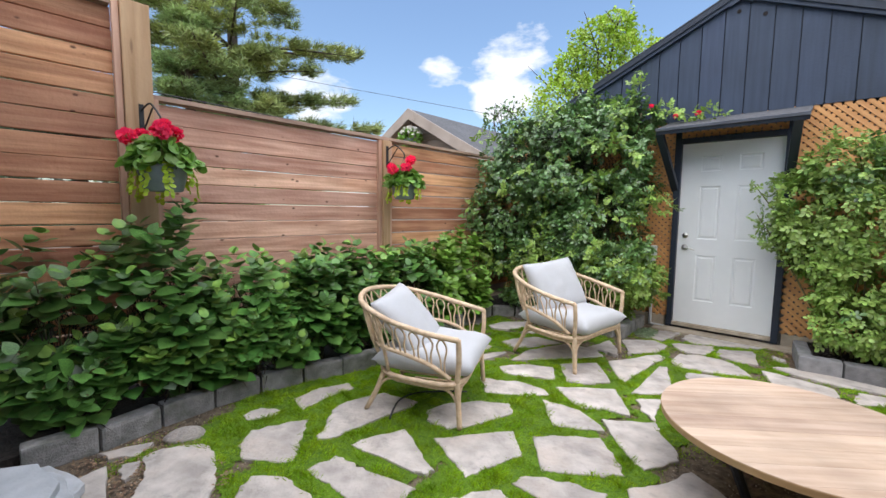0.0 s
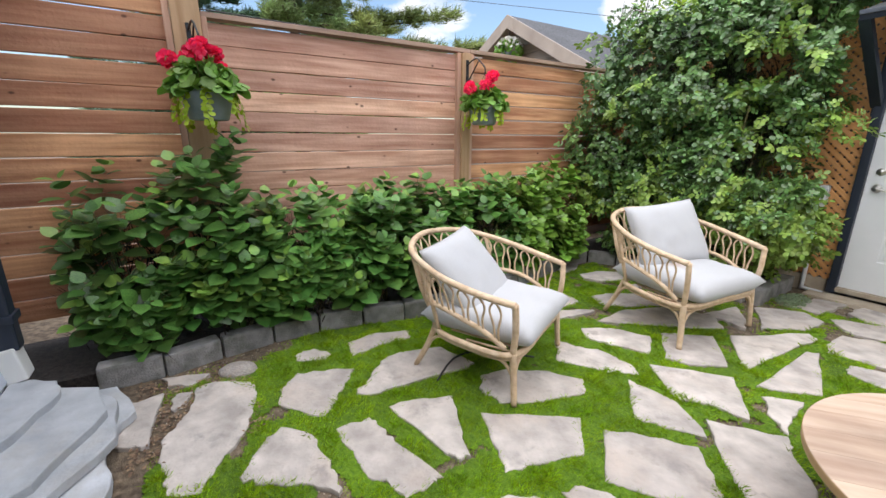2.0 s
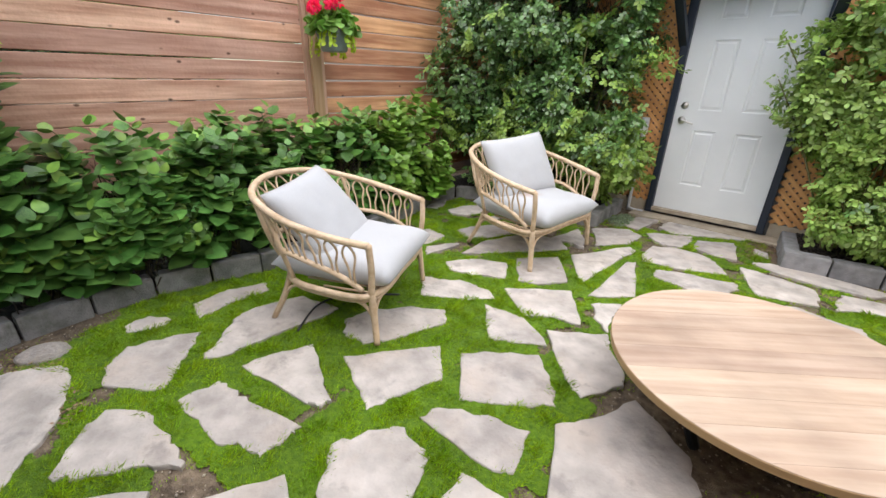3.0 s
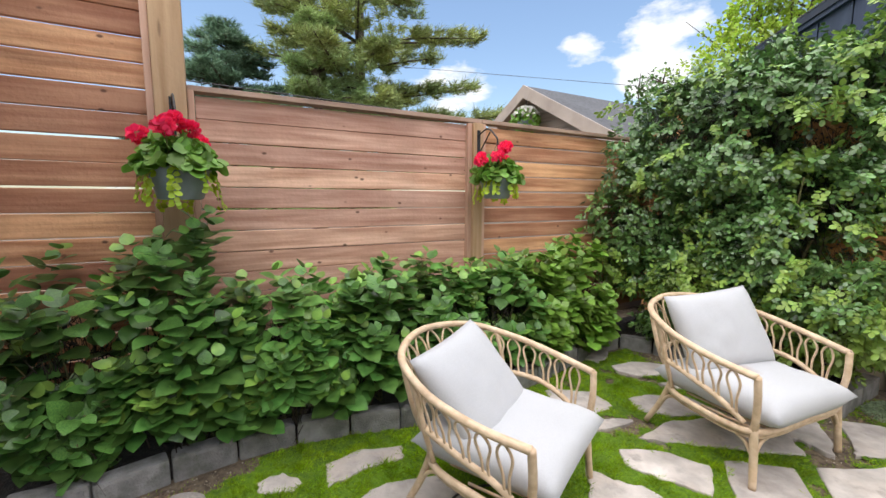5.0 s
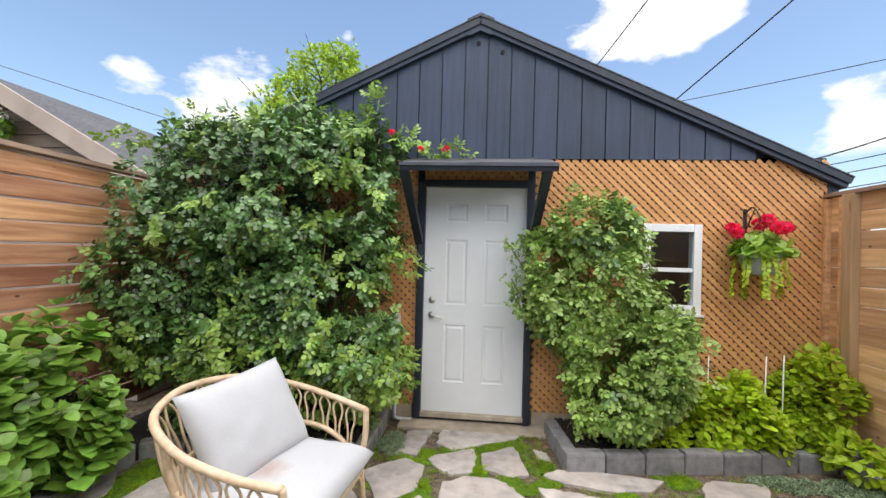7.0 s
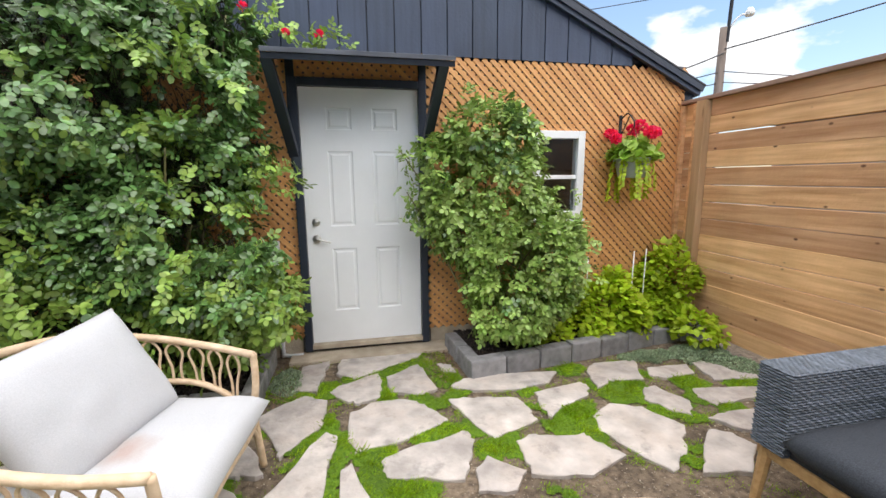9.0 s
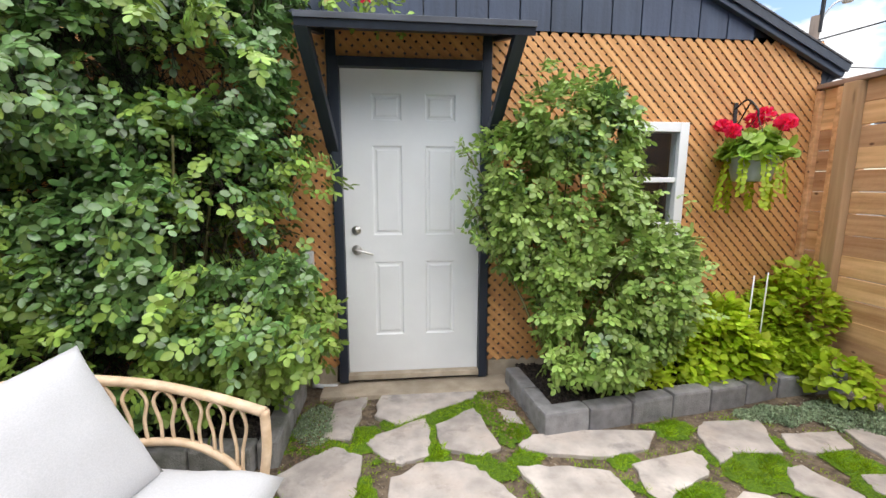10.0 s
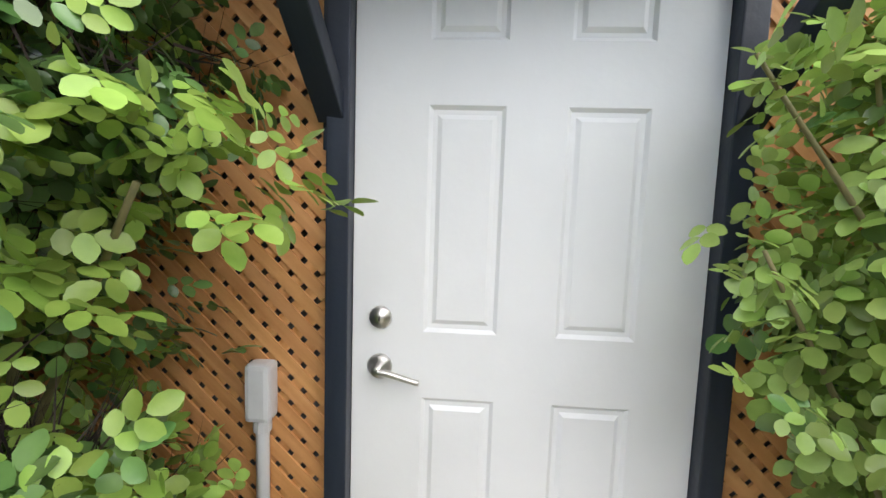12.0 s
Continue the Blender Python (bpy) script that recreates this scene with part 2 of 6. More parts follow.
FABRIC = material("white_cushion_fabric", (0.42, 0.425, 0.44), (0.485, 0.49, 0.505), 0.9, (240, 240, 240), 2, bump=0.07, bump_scale=400, blotch=3, blotch_amount=0.07, sheen=0.12)
TABLE = material("pale_acacia", (0.43, 0.3, 0.215), (0.58, 0.44, 0.335), 0.5, (2.0, 24, 24), 8, bump=0.15, random_tint=0.13, blotch=3, blotch_amount=0.35, contrast=0.17)
TABLE_EDGE = material("table_edge_wood", (0.4, 0.24, 0.11), (0.55, 0.36, 0.18), 0.55, (4, 4, 40), bump=0.15)
DARK_METAL = material("dark_metal", (0.012, 0.013, 0.015), (0.03, 0.03, 0.034), 0.5, (20, 20, 20), bump=0.1, metal=0.4)
WICKER = material("charcoal_wicker", (0.07, 0.085, 0.105), (0.14, 0.165, 0.2), 0.5, (60, 60, 60), bump=0.2, island_tint=0.25)
NAVY_FABRIC = material("charcoal_fabric", (0.025, 0.03, 0.038), (0.05, 0.057, 0.07), 0.9, (200, 200, 200), 2, bump=0.2, bump_scale=350)
TEAK = material("teak", (0.4, 0.23, 0.09), (0.58, 0.37, 0.17), 0.5, (4, 40, 40), bump=0.12)
SOIL = material("soil_and_grit", (0.08, 0.057, 0.038), (0.24, 0.182, 0.125), 0.95, (30, 30, 30), 10, bump=1.0, bump_scale=160, blotch=2.5, blotch_amount=0.7, contrast=0.18)
MULCH = material("black_mulch", (0.006, 0.005, 0.005), (0.04, 0.03, 0.026), 0.95, (45, 45, 45), 8, bump=1.0, bump_scale=120, blotch_amount=0.6)
CHIPS = material("mulch_chips", (0.012, 0.009, 0.008), (0.06, 0.045, 0.036), 0.9, (40, 40, 40), bump=0.3, island_tint=0.6)
GRIT = material("grit", (0.22, 0.17, 0.12), (0.5, 0.43, 0.35), 0.9, (40, 40, 40), bump=0.2, island_tint=0.5)
GRASS = material("moss_grass", (0.155, 0.3, 0.003), (0.37, 0.525, 0.006), 0.6, (5, 5, 5), bump=0, island_tint=0.4, blotch=2.2, blotch_amount=0.5, translucent=0.35)
MOSS = material("moss_bed", (0.055, 0.125, 0.003), (0.14, 0.25, 0.005), 0.95, (40, 40, 40), 8, bump=1.0, bump_scale=180, blotch=2.5, blotch_amount=0.6)
HYDRANGEA = material("hydrangea_leaf", (0.045, 0.122, 0.024), (0.13, 0.27, 0.055), 0.38, (14, 14, 14), bump=0.12, random_tint=0.35, island_tint=0.42, translucent=0.08)
HYDRANGEA_YOUNG = material("young_hydrangea_leaf", (0.12, 0.24, 0.04), (0.25, 0.4, 0.07), 0.4, (14, 14, 14), bump=0.12, island_tint=0.4, translucent=0.07)
HYDRANGEA_BRIGHT = material("bright_hydrangea_leaf", (0.1, 0.2, 0.025), (0.22, 0.38, 0.055), 0.4, (14, 14, 14), bump=0.12, random_tint=0.3, island_tint=0.4, translucent=0.12)
ROSELEAF = material("rose_leaf", (0.055, 0.125, 0.032), (0.15, 0.265, 0.07), 0.3, (14, 14, 14), bump=0.1, island_tint=0.42, translucent=0.05, spec=0.7)
ROSELIGHT = material("young_rose_leaf", (0.18, 0.3, 0.048), (0.33, 0.47, 0.095), 0.38, (14, 14, 14), bump=0.1, island_tint=0.3, translucent=0.2)
SHRUBLEAF = material("shrub_rose_leaf", (0.2, 0.325, 0.06), (0.38, 0.52, 0.135), 0.38, (14, 14, 14), bump=0.1, island_tint=0.35, translucent=0.22)
LIME = material("lime_leaf", (0.31, 0.46, 0.018), (0.57, 0.71, 0.045), 0.5, (14, 14, 14), bump=0.1, island_tint=0.3, translucent=0.4)
THYME = material("thyme_leaf", (0.19, 0.26, 0.15), (0.33, 0.41, 0.25), 0.7, (14, 14, 14), bump=0, island_tint=0.45, translucent=0.15)
GERANIUM = material("geranium_leaf", (0.11, 0.24, 0.03), (0.22, 0.4, 0.06), 0.5, (14, 14, 14), bump=0.1, island_tint=0.35, translucent=0.25)
GERANIUM_PALE = material("pale_geranium_leaf", (0.22, 0.37, 0.04), (0.38, 0.55, 0.08), 0.5, (14, 14, 14), bump=0.1, island_tint=0.35, translucent=0.3)
RED = material("red_petal", (0.88, 0.012, 0.085), (0.98, 0.045, 0.16), 0.6, (14, 14, 14), bump=0, island_tint=0.15, translucent=0.4)
PALE = material("white_petal", (0.6, 0.55, 0.5), (0.8, 0.78, 0.72), 0.55, (14, 14, 14), bump=0, island_tint=0.2, translucent=0.25)
PINE = material("pine_needles", (0.12, 0.19, 0.075), (0.42, 0.46, 0.13), 0.6, (0.5, 0.5, 0.5), bump=0, island_tint=0.45, translucent=0.15, blotch=0.4, blotch_amount=0.6)
LARCH = material("larch_needles", (0.19, 0.29, 0.1), (0.38, 0.47, 0.17), 0.6, (0.5, 0.5, 0.5), bump=0, island_tint=0.4, translucent=0.2, blotch=0.4, blotch_amount=0.5)
SPRUCE = material("spruce_needles", (0.085, 0.165, 0.095), (0.17, 0.275, 0.165), 0.6, (0.5, 0.5, 0.5), bump=0, island_tint=0.45, translucent=0.1)
SPRING = material("bright_tree_leaf", (0.3, 0.45, 0.04), (0.48, 0.62, 0.08), 0.5, (0.8, 0.8, 0.8), bump=0, island_tint=0.35, translucent=0.3)
BARK = material("bark", (0.045, 0.033, 0.025), (0.13, 0.1, 0.075), 0.95, (14, 14, 3), 8, bump=1.0, bump_scale=40)
# twigs inside the shrubs, with the inner shade put into their dark colour
SHADE_TWIG = material("shade_dark_twigs", (0.018, 0.013, 0.01), (0.05, 0.036, 0.026), 0.95, (20, 20, 20), bump=0, island_tint=0.4)
CANE = material("green_cane", (0.1, 0.1, 0.035), (0.2, 0.17, 0.07), 0.7, (20, 20, 20), bump=0.2)
POLE = material("weathered_pole", (0.12, 0.09, 0.075), (0.21, 0.165, 0.135), 0.9, (10, 10, 1), bump=0.3)
CABLE = material("black_cable", (0.02, 0.02, 0.022), (0.05, 0.05, 0.055), 0.6, (5, 5, 5), bump=0)
BEIGE = material("beige_siding", (0.27, 0.22, 0.18), (0.36, 0.3, 0.25), 0.7, (2, 2, 30), bump=0.1)
FASCIA = material("pale_fascia", (0.36, 0.29, 0.24), (0.46, 0.38, 0.32), 0.6, (4, 4, 4), bump=0.1)
SHEATH = material("weathered_wall_sheathing", (0.07, 0.068, 0.066), (0.17, 0.165, 0.16), 0.9, (6, 6, 6), bump=0.2)


def glass(name, tint):
    m = bpy.data.materials.new(name)
    m.use_nodes = True
    b = m.node_tree.nodes["Principled BSDF"]
    b.inputs["Base Color"].default_value = (*tint, 1)
    b.inputs["Roughness"].default_value, b.inputs["Transmission Weight"].default_value, b.inputs["IOR"].default_value = 0.03, 1.0, 1.45
    return m


GLASS = glass("window_glass", (0.8, 0.85, 0.86))

# ---- builders ----


def finish(name, bm, mat, parent=None, label="", smooth=False):
    me = bpy.data.meshes.new(name)
    bm.normal_update()
    if smooth:
        for f in bm.faces:
            f.smooth = True
    bm.to_mesh(me)
    bm.free()
    me.materials.append(mat)
    ob = new(name, me)
    if parent is not None:
        ob.parent = parent
    return tagged(ob, label)


def part(name, bm, mat, parent, label="", smooth=False):
    return finish(name, bm, mat, parent, label, smooth)


def thing(name, at, label, category, group="", kind="", turn=0.0):
    ob = new(name)
    ob.empty_display_size = 0.1
    ob.matrix_world = pose(*at, 0, 0, turn)
    return tagged(ob, label, category, group, kind)


def add_box(bm, lo, hi, bevel=0.0, m=None):
    v = [bm.verts.new((x, y, z)) for x in (lo[0], hi[0]) for y in (lo[1], hi[1]) for z in (lo[2], hi[2])]
    fs = [bm.faces.new([v[i] for i in q]) for q in ((0, 1, 3, 2), (4, 6, 7, 5), (0, 4, 5, 1), (2, 3, 7, 6), (0, 2, 6, 4), (1, 5, 7, 3))]
    if bevel:
        es = list({e for f in fs for e in f.edges})
        r = bmesh.ops.bevel(bm, geom=es, offset=bevel, segments=2, affect="EDGES", profile=0.6)
        v = list({w for f in r["faces"] for w in f.verts})
    if m is not None:
        bmesh.ops.transform(bm, matrix=m, verts=v)
    return bm


def box(lo, hi, bevel=0.0, m=None):
    return add_box(bmesh.new(), lo, hi, bevel, m)


def smooth_line(pts, n=8, closed=False):
    """Points along a Catmull-Rom curve through pts."""
    p = [Vector(q) for q in pts]
    out, k = [], len(p)
    for i in range(k if closed else k - 1):
        a, b, c, d = (p[(i + j) % k] if closed else p[min(max(i + j, 0), k - 1)] for j in (-1, 0, 1, 2))
        for s in range(n):
            t = s / n
            out.append(0.5 * ((2 * b) + (c - a) * t + (2 * a - 5 * b + 4 * c - d) * t * t + (3 * b - a - 3 * c + d) * t ** 3))
    if not closed:
        out.append(p[-1])
    return out


def add_tube(bm, pts, r, sides=8, closed=False, r_end=None):
    pts = [Vector(p) for p in pts]
    rings, k = [], len(pts)
    up = Vector((0.13, 0.21, 1)).normalized()
    for i, p in enumerate(pts):
        a = pts[(i - 1) % k] if closed else pts[max(i - 1, 0)]
        b = pts[(i + 1) % k] if closed else pts[min(i + 1, k - 1)]
        d = (b - a).normalized()
        s = d.cross(up)
        s = s.normalized() if s.length > 1e-4 else Vector((1, 0, 0))
        up = s.cross(d).normalized()
        rad = r if r_end is None else r + (r_end - r) * i / (k - 1)
        rings.append([bm.verts.new(p + rad * (math.cos(2 * math.pi * j / sides) * s + math.sin(2 * math.pi * j / sides) * up)) for j in range(sides)])
    for i in range(k if closed else k - 1):
        for j in range(sides):
            bm.faces.new((rings[i][j], rings[(i + 1) % k][j], rings[(i + 1) % k][(j + 1) % sides], rings[i][(j + 1) % sides]))
    if not closed:
        bm.faces.new(rings[0])
        bm.faces.new(rings[-1][::-1])
    return bm


def tube(pts, r, sides=8, closed=False, r_end=None):
    return add_tube(bmesh.new(), pts, r, sides, closed, r_end)


def lathe(profile, sides=24):
    """A turned body from (radius, z) pairs."""
    bm = bmesh.new()
    rings = [[bm.verts.new((r * math.cos(2 * math.pi * j / sides), r * math.sin(2 * math.pi * j / sides), z)) for j in range(sides)] for r, z in profile]
    for a, b in zip(rings, rings[1:]):
        for j in range(sides):
            bm.faces.new((a[j], a[(j + 1) % sides], b[(j + 1) % sides], b[j]))
    bm.faces.new(rings[0][::-1])
    bm.faces.new(rings[-1])
    return bm


def prism(outline, lo, hi, axis="y"):
    """A solid of the outline (two coordinates a corner) between lo and hi along the axis."""
    bm = bmesh.new()
    def at(u, v, w):
        return {"x": (w, u, v), "y": (u, w, v), "z": (u, v, w)}[axis]
    a, b = ([bm.verts.new(at(u, v, w)) for u, v in outline] for w in (lo, hi))
    bm.faces.new(a)
    bm.faces.new(b[::-1])
    for i in range(len(a)):
        bm.faces.new((a[i - 1], b[i - 1], b[i], a[i]))
    bmesh.ops.recalc_face_normals(bm, faces=bm.faces)
    return bm


# leaf templates: vertices in a unit leaf that lies along +y, and its faces
def blade_shape(spans, lift=0.05, fall=0.10):
    """A folded leaf from (way along, half-width) pairs between its base and its tip."""
    v, f = [(0, 0, 0)], []
    for t, w in spans:
        z = -fall * t * t
        v += [(-w, t, z + lift * w * 2), (0, t + 0.02, z - 0.02), (w, t, z + lift * w * 2)]
    v.append((0, 1, -fall))
    f += [(0, 2, 1), (0, 3, 2)]
    for k in range(len(spans) - 1):
        a, b = 1 + 3 * k, 4 + 3 * k
        f += [(a, a + 1, b + 1, b), (a + 1, a + 2, b + 2, b + 1)]
    a = 1 + 3 * (len(spans) - 1)
    f += [(a, a + 1, len(v) - 1), (a + 1, a + 2, len(v) - 1)]
    return np.array(v, float), f


ROUND = blade_shape(((0.12, 0.25), (0.40, 0.45), (0.70, 0.42), (0.92, 0.2)))
OVATE = blade_shape(((0.06, 0.22), (0.2, 0.39), (0.42, 0.46), (0.66, 0.37), (0.86, 0.17)), 0.05, 0.2)
CHEAP = (np.array([(0, 0, 0), (-.42, .3, .06), (.42, .3, .06), (-.4, .7, .05), (.4, .7, .05), (0, .5, -.03), (0, 1, -.05)]),
         [(0, 5, 1), (0, 2, 5), (1, 5, 3), (5, 2, 4), (5, 6, 3), (5, 4, 6)])
BLADE = (np.array([(-.5, 0, 0), (.5, 0, 0), (.0, .55, .12), (.0, 1, .35)]), [(0, 1, 2), (0, 2, 3), (1, 3, 2)][:2])
NEEDLE = (np.array([(-.5, 0, 0), (.5, 0, 0), (0, 1, 0)]), [(0, 1, 2)])


def leaf_mesh(name, template, place, along, normal, length, width):
    """One mesh of many leaves: place, direction and facing of each, with its length and width."""
    verts, faces = template
    place, along, normal = (np.asarray(a, float).reshape(-1, 3) for a in (place, along, normal))
    k = len(place)
    length, width = np.broadcast_to(length, k), np.broadcast_to(width, k)
    along = along / (np.linalg.norm(along, axis=1, keepdims=True) + 1e-9)
    side = np.cross(along, normal)
    side /= np.linalg.norm(side, axis=1, keepdims=True) + 1e-9
    up = np.cross(side, along)
    co = (place[:, None] + side[:, None] * (verts[None, :, 0:1] * width[:, None, None])
          + along[:, None] * (verts[None, :, 1:2] * length[:, None, None]) + up[:, None] * (verts[None, :, 2:3] * length[:, None, None]))
    nv = len(verts)
    loops = np.concatenate([np.array(f) for f in faces])
    sizes = np.array([len(f) for f in faces])
    all_loops = (loops[None] + nv * np.arange(k)[:, None]).ravel()
    all_sizes = np.tile(sizes, k)
    me = bpy.data.meshes.new(name)
    me.vertices.add(k * nv)
    me.vertices.foreach_set("co", co.ravel().astype(np.float32))
    me.loops.add(len(all_loops))
    me.loops.foreach_set("vertex_index", all_loops.astype(np.int32))
    me.polygons.add(len(all_sizes))
    me.polygons.foreach_set("loop_start", np.concatenate([[0], np.cumsum(all_sizes)[:-1]]).astype(np.int32))
    me.polygons.foreach_set("loop_total", all_sizes.astype(np.int32))
    me.polygons.foreach_set("use_smooth", np.ones(len(all_sizes), bool))
    me.update(calc_edges=True)
    return me


def leaves(name, template, place, along, normal, length, width, mat, parent=None, label=""):
    me = leaf_mesh(name, template, place, along, normal, length, width)
    me.materials.append(mat)
    ob = new(name, me)
    if parent is not None:
        ob.parent = parent
        ob.matrix_parent_inverse = parent.matrix_world.inverted()
    tagged(ob, label)
    ob["kind"] = "stuff"
    return ob


def unit(v):
    return v / (np.linalg.norm(v, axis=-1, keepdims=True) + 1e-9)

# ---- ground and large structure ----
g = bmesh.new()
bmesh.ops.create_grid(g, x_segments=60, y_segments=60, size=1.0)
for v in g.verts:                                   # fine near the yard, reaching the horizon at its edges
    u = Vector((v.co.x, v.co.y))
    far = 5.0 * max(abs(u.x), abs(u.y)) + 1200.0 * max(abs(u.x), abs(u.y)) ** 14
    k = max(abs(u.x), abs(u.y), 1e-6)
    v.co.x, v.co.y = u.x / k * far, 2.0 + u.y / k * far
    v.co.z = -0.012 + (0.008 * noise.noise((v.co.x * 2.1, v.co.y * 2.1, 0)) if far < 6 else 0)
ground = finish("ground", g, SOIL)
tagged(ground, "bare brown soil and grit between the stones", "ground", kind="structure")

# garage: wall with door and window openings, gable, roof
GX0, GX1, GY, RIDGE_X, RIDGE_Z, SLOPE = -2.92, 2.785, 5.035, -0.13, 3.60, 0.4595
D0, D1, DZ0, DZ1 = -0.585, 0.325, 0.085, 2.115
W0, W1, WZ0, WZ1 = 1.335, 1.775, 1.085, 1.79
wall = bmesh.new()
for lo, hi in (((GX0, 0.0), (D0 - 0.03, 2.4)), ((D0 - 0.03, DZ1 + 0.03), (D1 + 0.03, 2.4)), ((D1 + 0.03, 0.0), (W0, 2.4)),
               ((W0, 0.0), (W1, WZ0)), ((W0, WZ1), (W1, 2.4)), ((W1, 0.0), (GX1, 2.4)), ((D0 - 0.03, 0.0), (D1 + 0.03, DZ0 - 0.01))):
    add_box(wall, (lo[0], GY, lo[1]), (hi[0], GY + 0.14, hi[1]))
garage = finish("wall_garage", wall, SHEATH)
tagged(garage, "garage front wall clad with orange-stained lattice", "wall", kind="structure")
for x in (GX0, GX1 - 0.14):
    tagged(finish("wall_garage_side", box((x, GY + 0.14, 0), (x + 0.14, GY + 6, 2.35)), GABLE), "dark blue garage side wall", "wall", kind="structure")
tagged(finish("wall_garage_rear", box((GX0, GY + 6, 0), (GX1, GY + 6.14, 2.35)), GABLE), "dark blue garage rear wall", "wall", kind="structure")
tagged(finish("floor_garage", box((GX0, GY + 0.14, 0.0), (GX1, GY + 6, 0.03)), SILL), "grey concrete garage floor", "floor", kind="structure")
part("foundation", box((GX0 + 0.005, GY - 0.025, -0.02), (D0 - 0.08, GY - 0.002, 0.135), 0.004), SILL, garage)
part("foundation", box((D1 + 0.08, GY - 0.025, -0.02), (GX1 - 0.005, GY - 0.002, 0.135), 0.004), SILL, garage)

gable = prism([(GX0, 2.4), (GX1, 2.4), (GX1, RIDGE_Z - SLOPE * (GX1 - RIDGE_X) - 0.03), (RIDGE_X, RIDGE_Z - 0.03), (GX0, RIDGE_Z - SLOPE * (RIDGE_X - GX0) - 0.03)], GY - 0.01, GY + 0.13)
gable_ob = tagged(finish("wall_gable", gable, NAVY), "dark slate-blue vertical boards in the garage gable", "wall", kind="structure")


def gable_board(x0, x1):
    top = [RIDGE_Z - SLOPE * abs(x - RIDGE_X) - 0.035 for x in (x0, x1)]
    if min(top) < 2.42:
        return
    out = [(x0, 2.375), (x1, 2.375), (x1, top[1])]
    if x0 < RIDGE_X < x1:
        out.append((RIDGE_X, RIDGE_Z - 0.035))
    out.append((x0, top[0]))
    part("board", prism(out, GY - 0.035, GY - 0.012), GABLE, gable_ob)


x = GX0 - 0.022
while x < GX1 - 0.2:
    gable_board(x, x + 0.197)
    x += 0.2067
tagged(gable_ob, "slate-blue painted vertical boards in the garage gable")
roof = thing("roof_garage", (RIDGE_X, GY, RIDGE_Z), "dark garage roof with asphalt shingles and blue rake boards", "roof", kind="structure")
for s in (-1, 1):
    m = pose(0, 0, 0, 0, math.degrees(math.atan(SLOPE)) * s, 0)
    half = 3.05 / math.cos(math.atan(SLOPE))
    lo, hi = (min(0, s * half), -0.085, -0.01), (max(0, s * half), 6.3, 0.03)
    part("roof_slope", box(lo, hi, 0.0, m), SHINGLE, roof)
    part("rake_board", box((lo[0], -0.078, -0.066), (hi[0], -0.04, -0.012), 0.004, m), RAKE, roof)
    part("drip_edge", box((lo[0], -0.095, -0.028), (hi[0], -0.087, 0.03), 0.0, m), NAVY, roof)
    part("soffit", box((min(s * (half - 0.36), s * half), -0.035, -0.07), (max(s * (half - 0.36), s * half), 6.2, -0.045), 0.0, m), NAVY, roof)
    for r in range(14):
        a = s * (0.05 + r * 0.24)
        b = s * min(0.05 + (r + 1) * 0.24, half)
        part("shingle_course", box((min(a, b), -0.1, 0.032), (max(a, b), 6.28, 0.042), 0.0, m @ pose(0, 0, 0, 0, 0.08 * s, 0)), SHINGLE, roof)
    part("eave_board", box((s * (half - 0.04) - 0.02, -0.036, -0.13), (s * (half - 0.04) + 0.02, 6.2, -0.02), 0.003, m), NAVY, roof)
part("rake_peak", prism([(0, -0.004), (0.1, -0.05), (0.1, -0.132), (0, -0.086), (-0.1, -0.132), (-0.1, -0.05)], -0.081, -0.038), RAKE, roof)
part("ridge_cap", prism([(0, 0.06), (0.12, 0.005), (0.12, -0.018), (0, 0.03), (-0.12, -0.018), (-0.12, 0.005)], -0.104, 6.285), SHINGLE, roof)
# solid discs; the dark inside the vent holes is put into their black colour
for x, z in ((-0.147, 3.335), (0.072, 3.25)):
    part("vent_hole", tube([(x - RIDGE_X, -0.042, z + 0.08 - RIDGE_Z), (x - RIDGE_X, -0.03, z + 0.08 - RIDGE_Z)], 0.02, 10), MULCH, roof)
part("corner_board", box((GX1 - 0.005 - RIDGE_X, -0.03, 2.02 - RIDGE_Z), (GX1 + 0.06 - RIDGE_X, 0.1, 2.28 - RIDGE_Z), 0.003), NAVY, roof)

# lattice: two layers of diagonal laths, cut at the door, window and edges
lattice = thing("lattice", (0, GY, 0), "orange-stained diagonal privacy lattice on the garage wall", "lattice", kind="structure")
HOLES = ((D0 - 0.07, 0.0, D1 + 0.07, DZ1 + 0.07), (W0 - 0.01, WZ0 - 0.01, W1 + 0.01, WZ1 + 0.01))


def lath_spans(c, s):
    """Stretches of the line x + s * z = c inside the wall's lattice, as ranges of z."""
    cuts, spans = [0.14, 2.372], []
    lo, hi = 0.14, 2.372
    a, b = sorted(((c - GX0) * s, (c - GX1) * s))
    lo, hi = max(lo, a), min(hi, b)
    if hi - lo < 0.03:
        return []
    spans = [(lo, hi)]
    for x0, z0, x1, z1 in HOLES:
        p, q = sorted(((c - x0) * s, (c - x1) * s))
        p, q = max(p, z0), min(q, z1)
        if q <= p:
            continue
        spans = [t for u, v in spans for t in ((u, min(v, p)), (max(u, q), v)) if t[1] - t[0] > 0.02]
    return spans


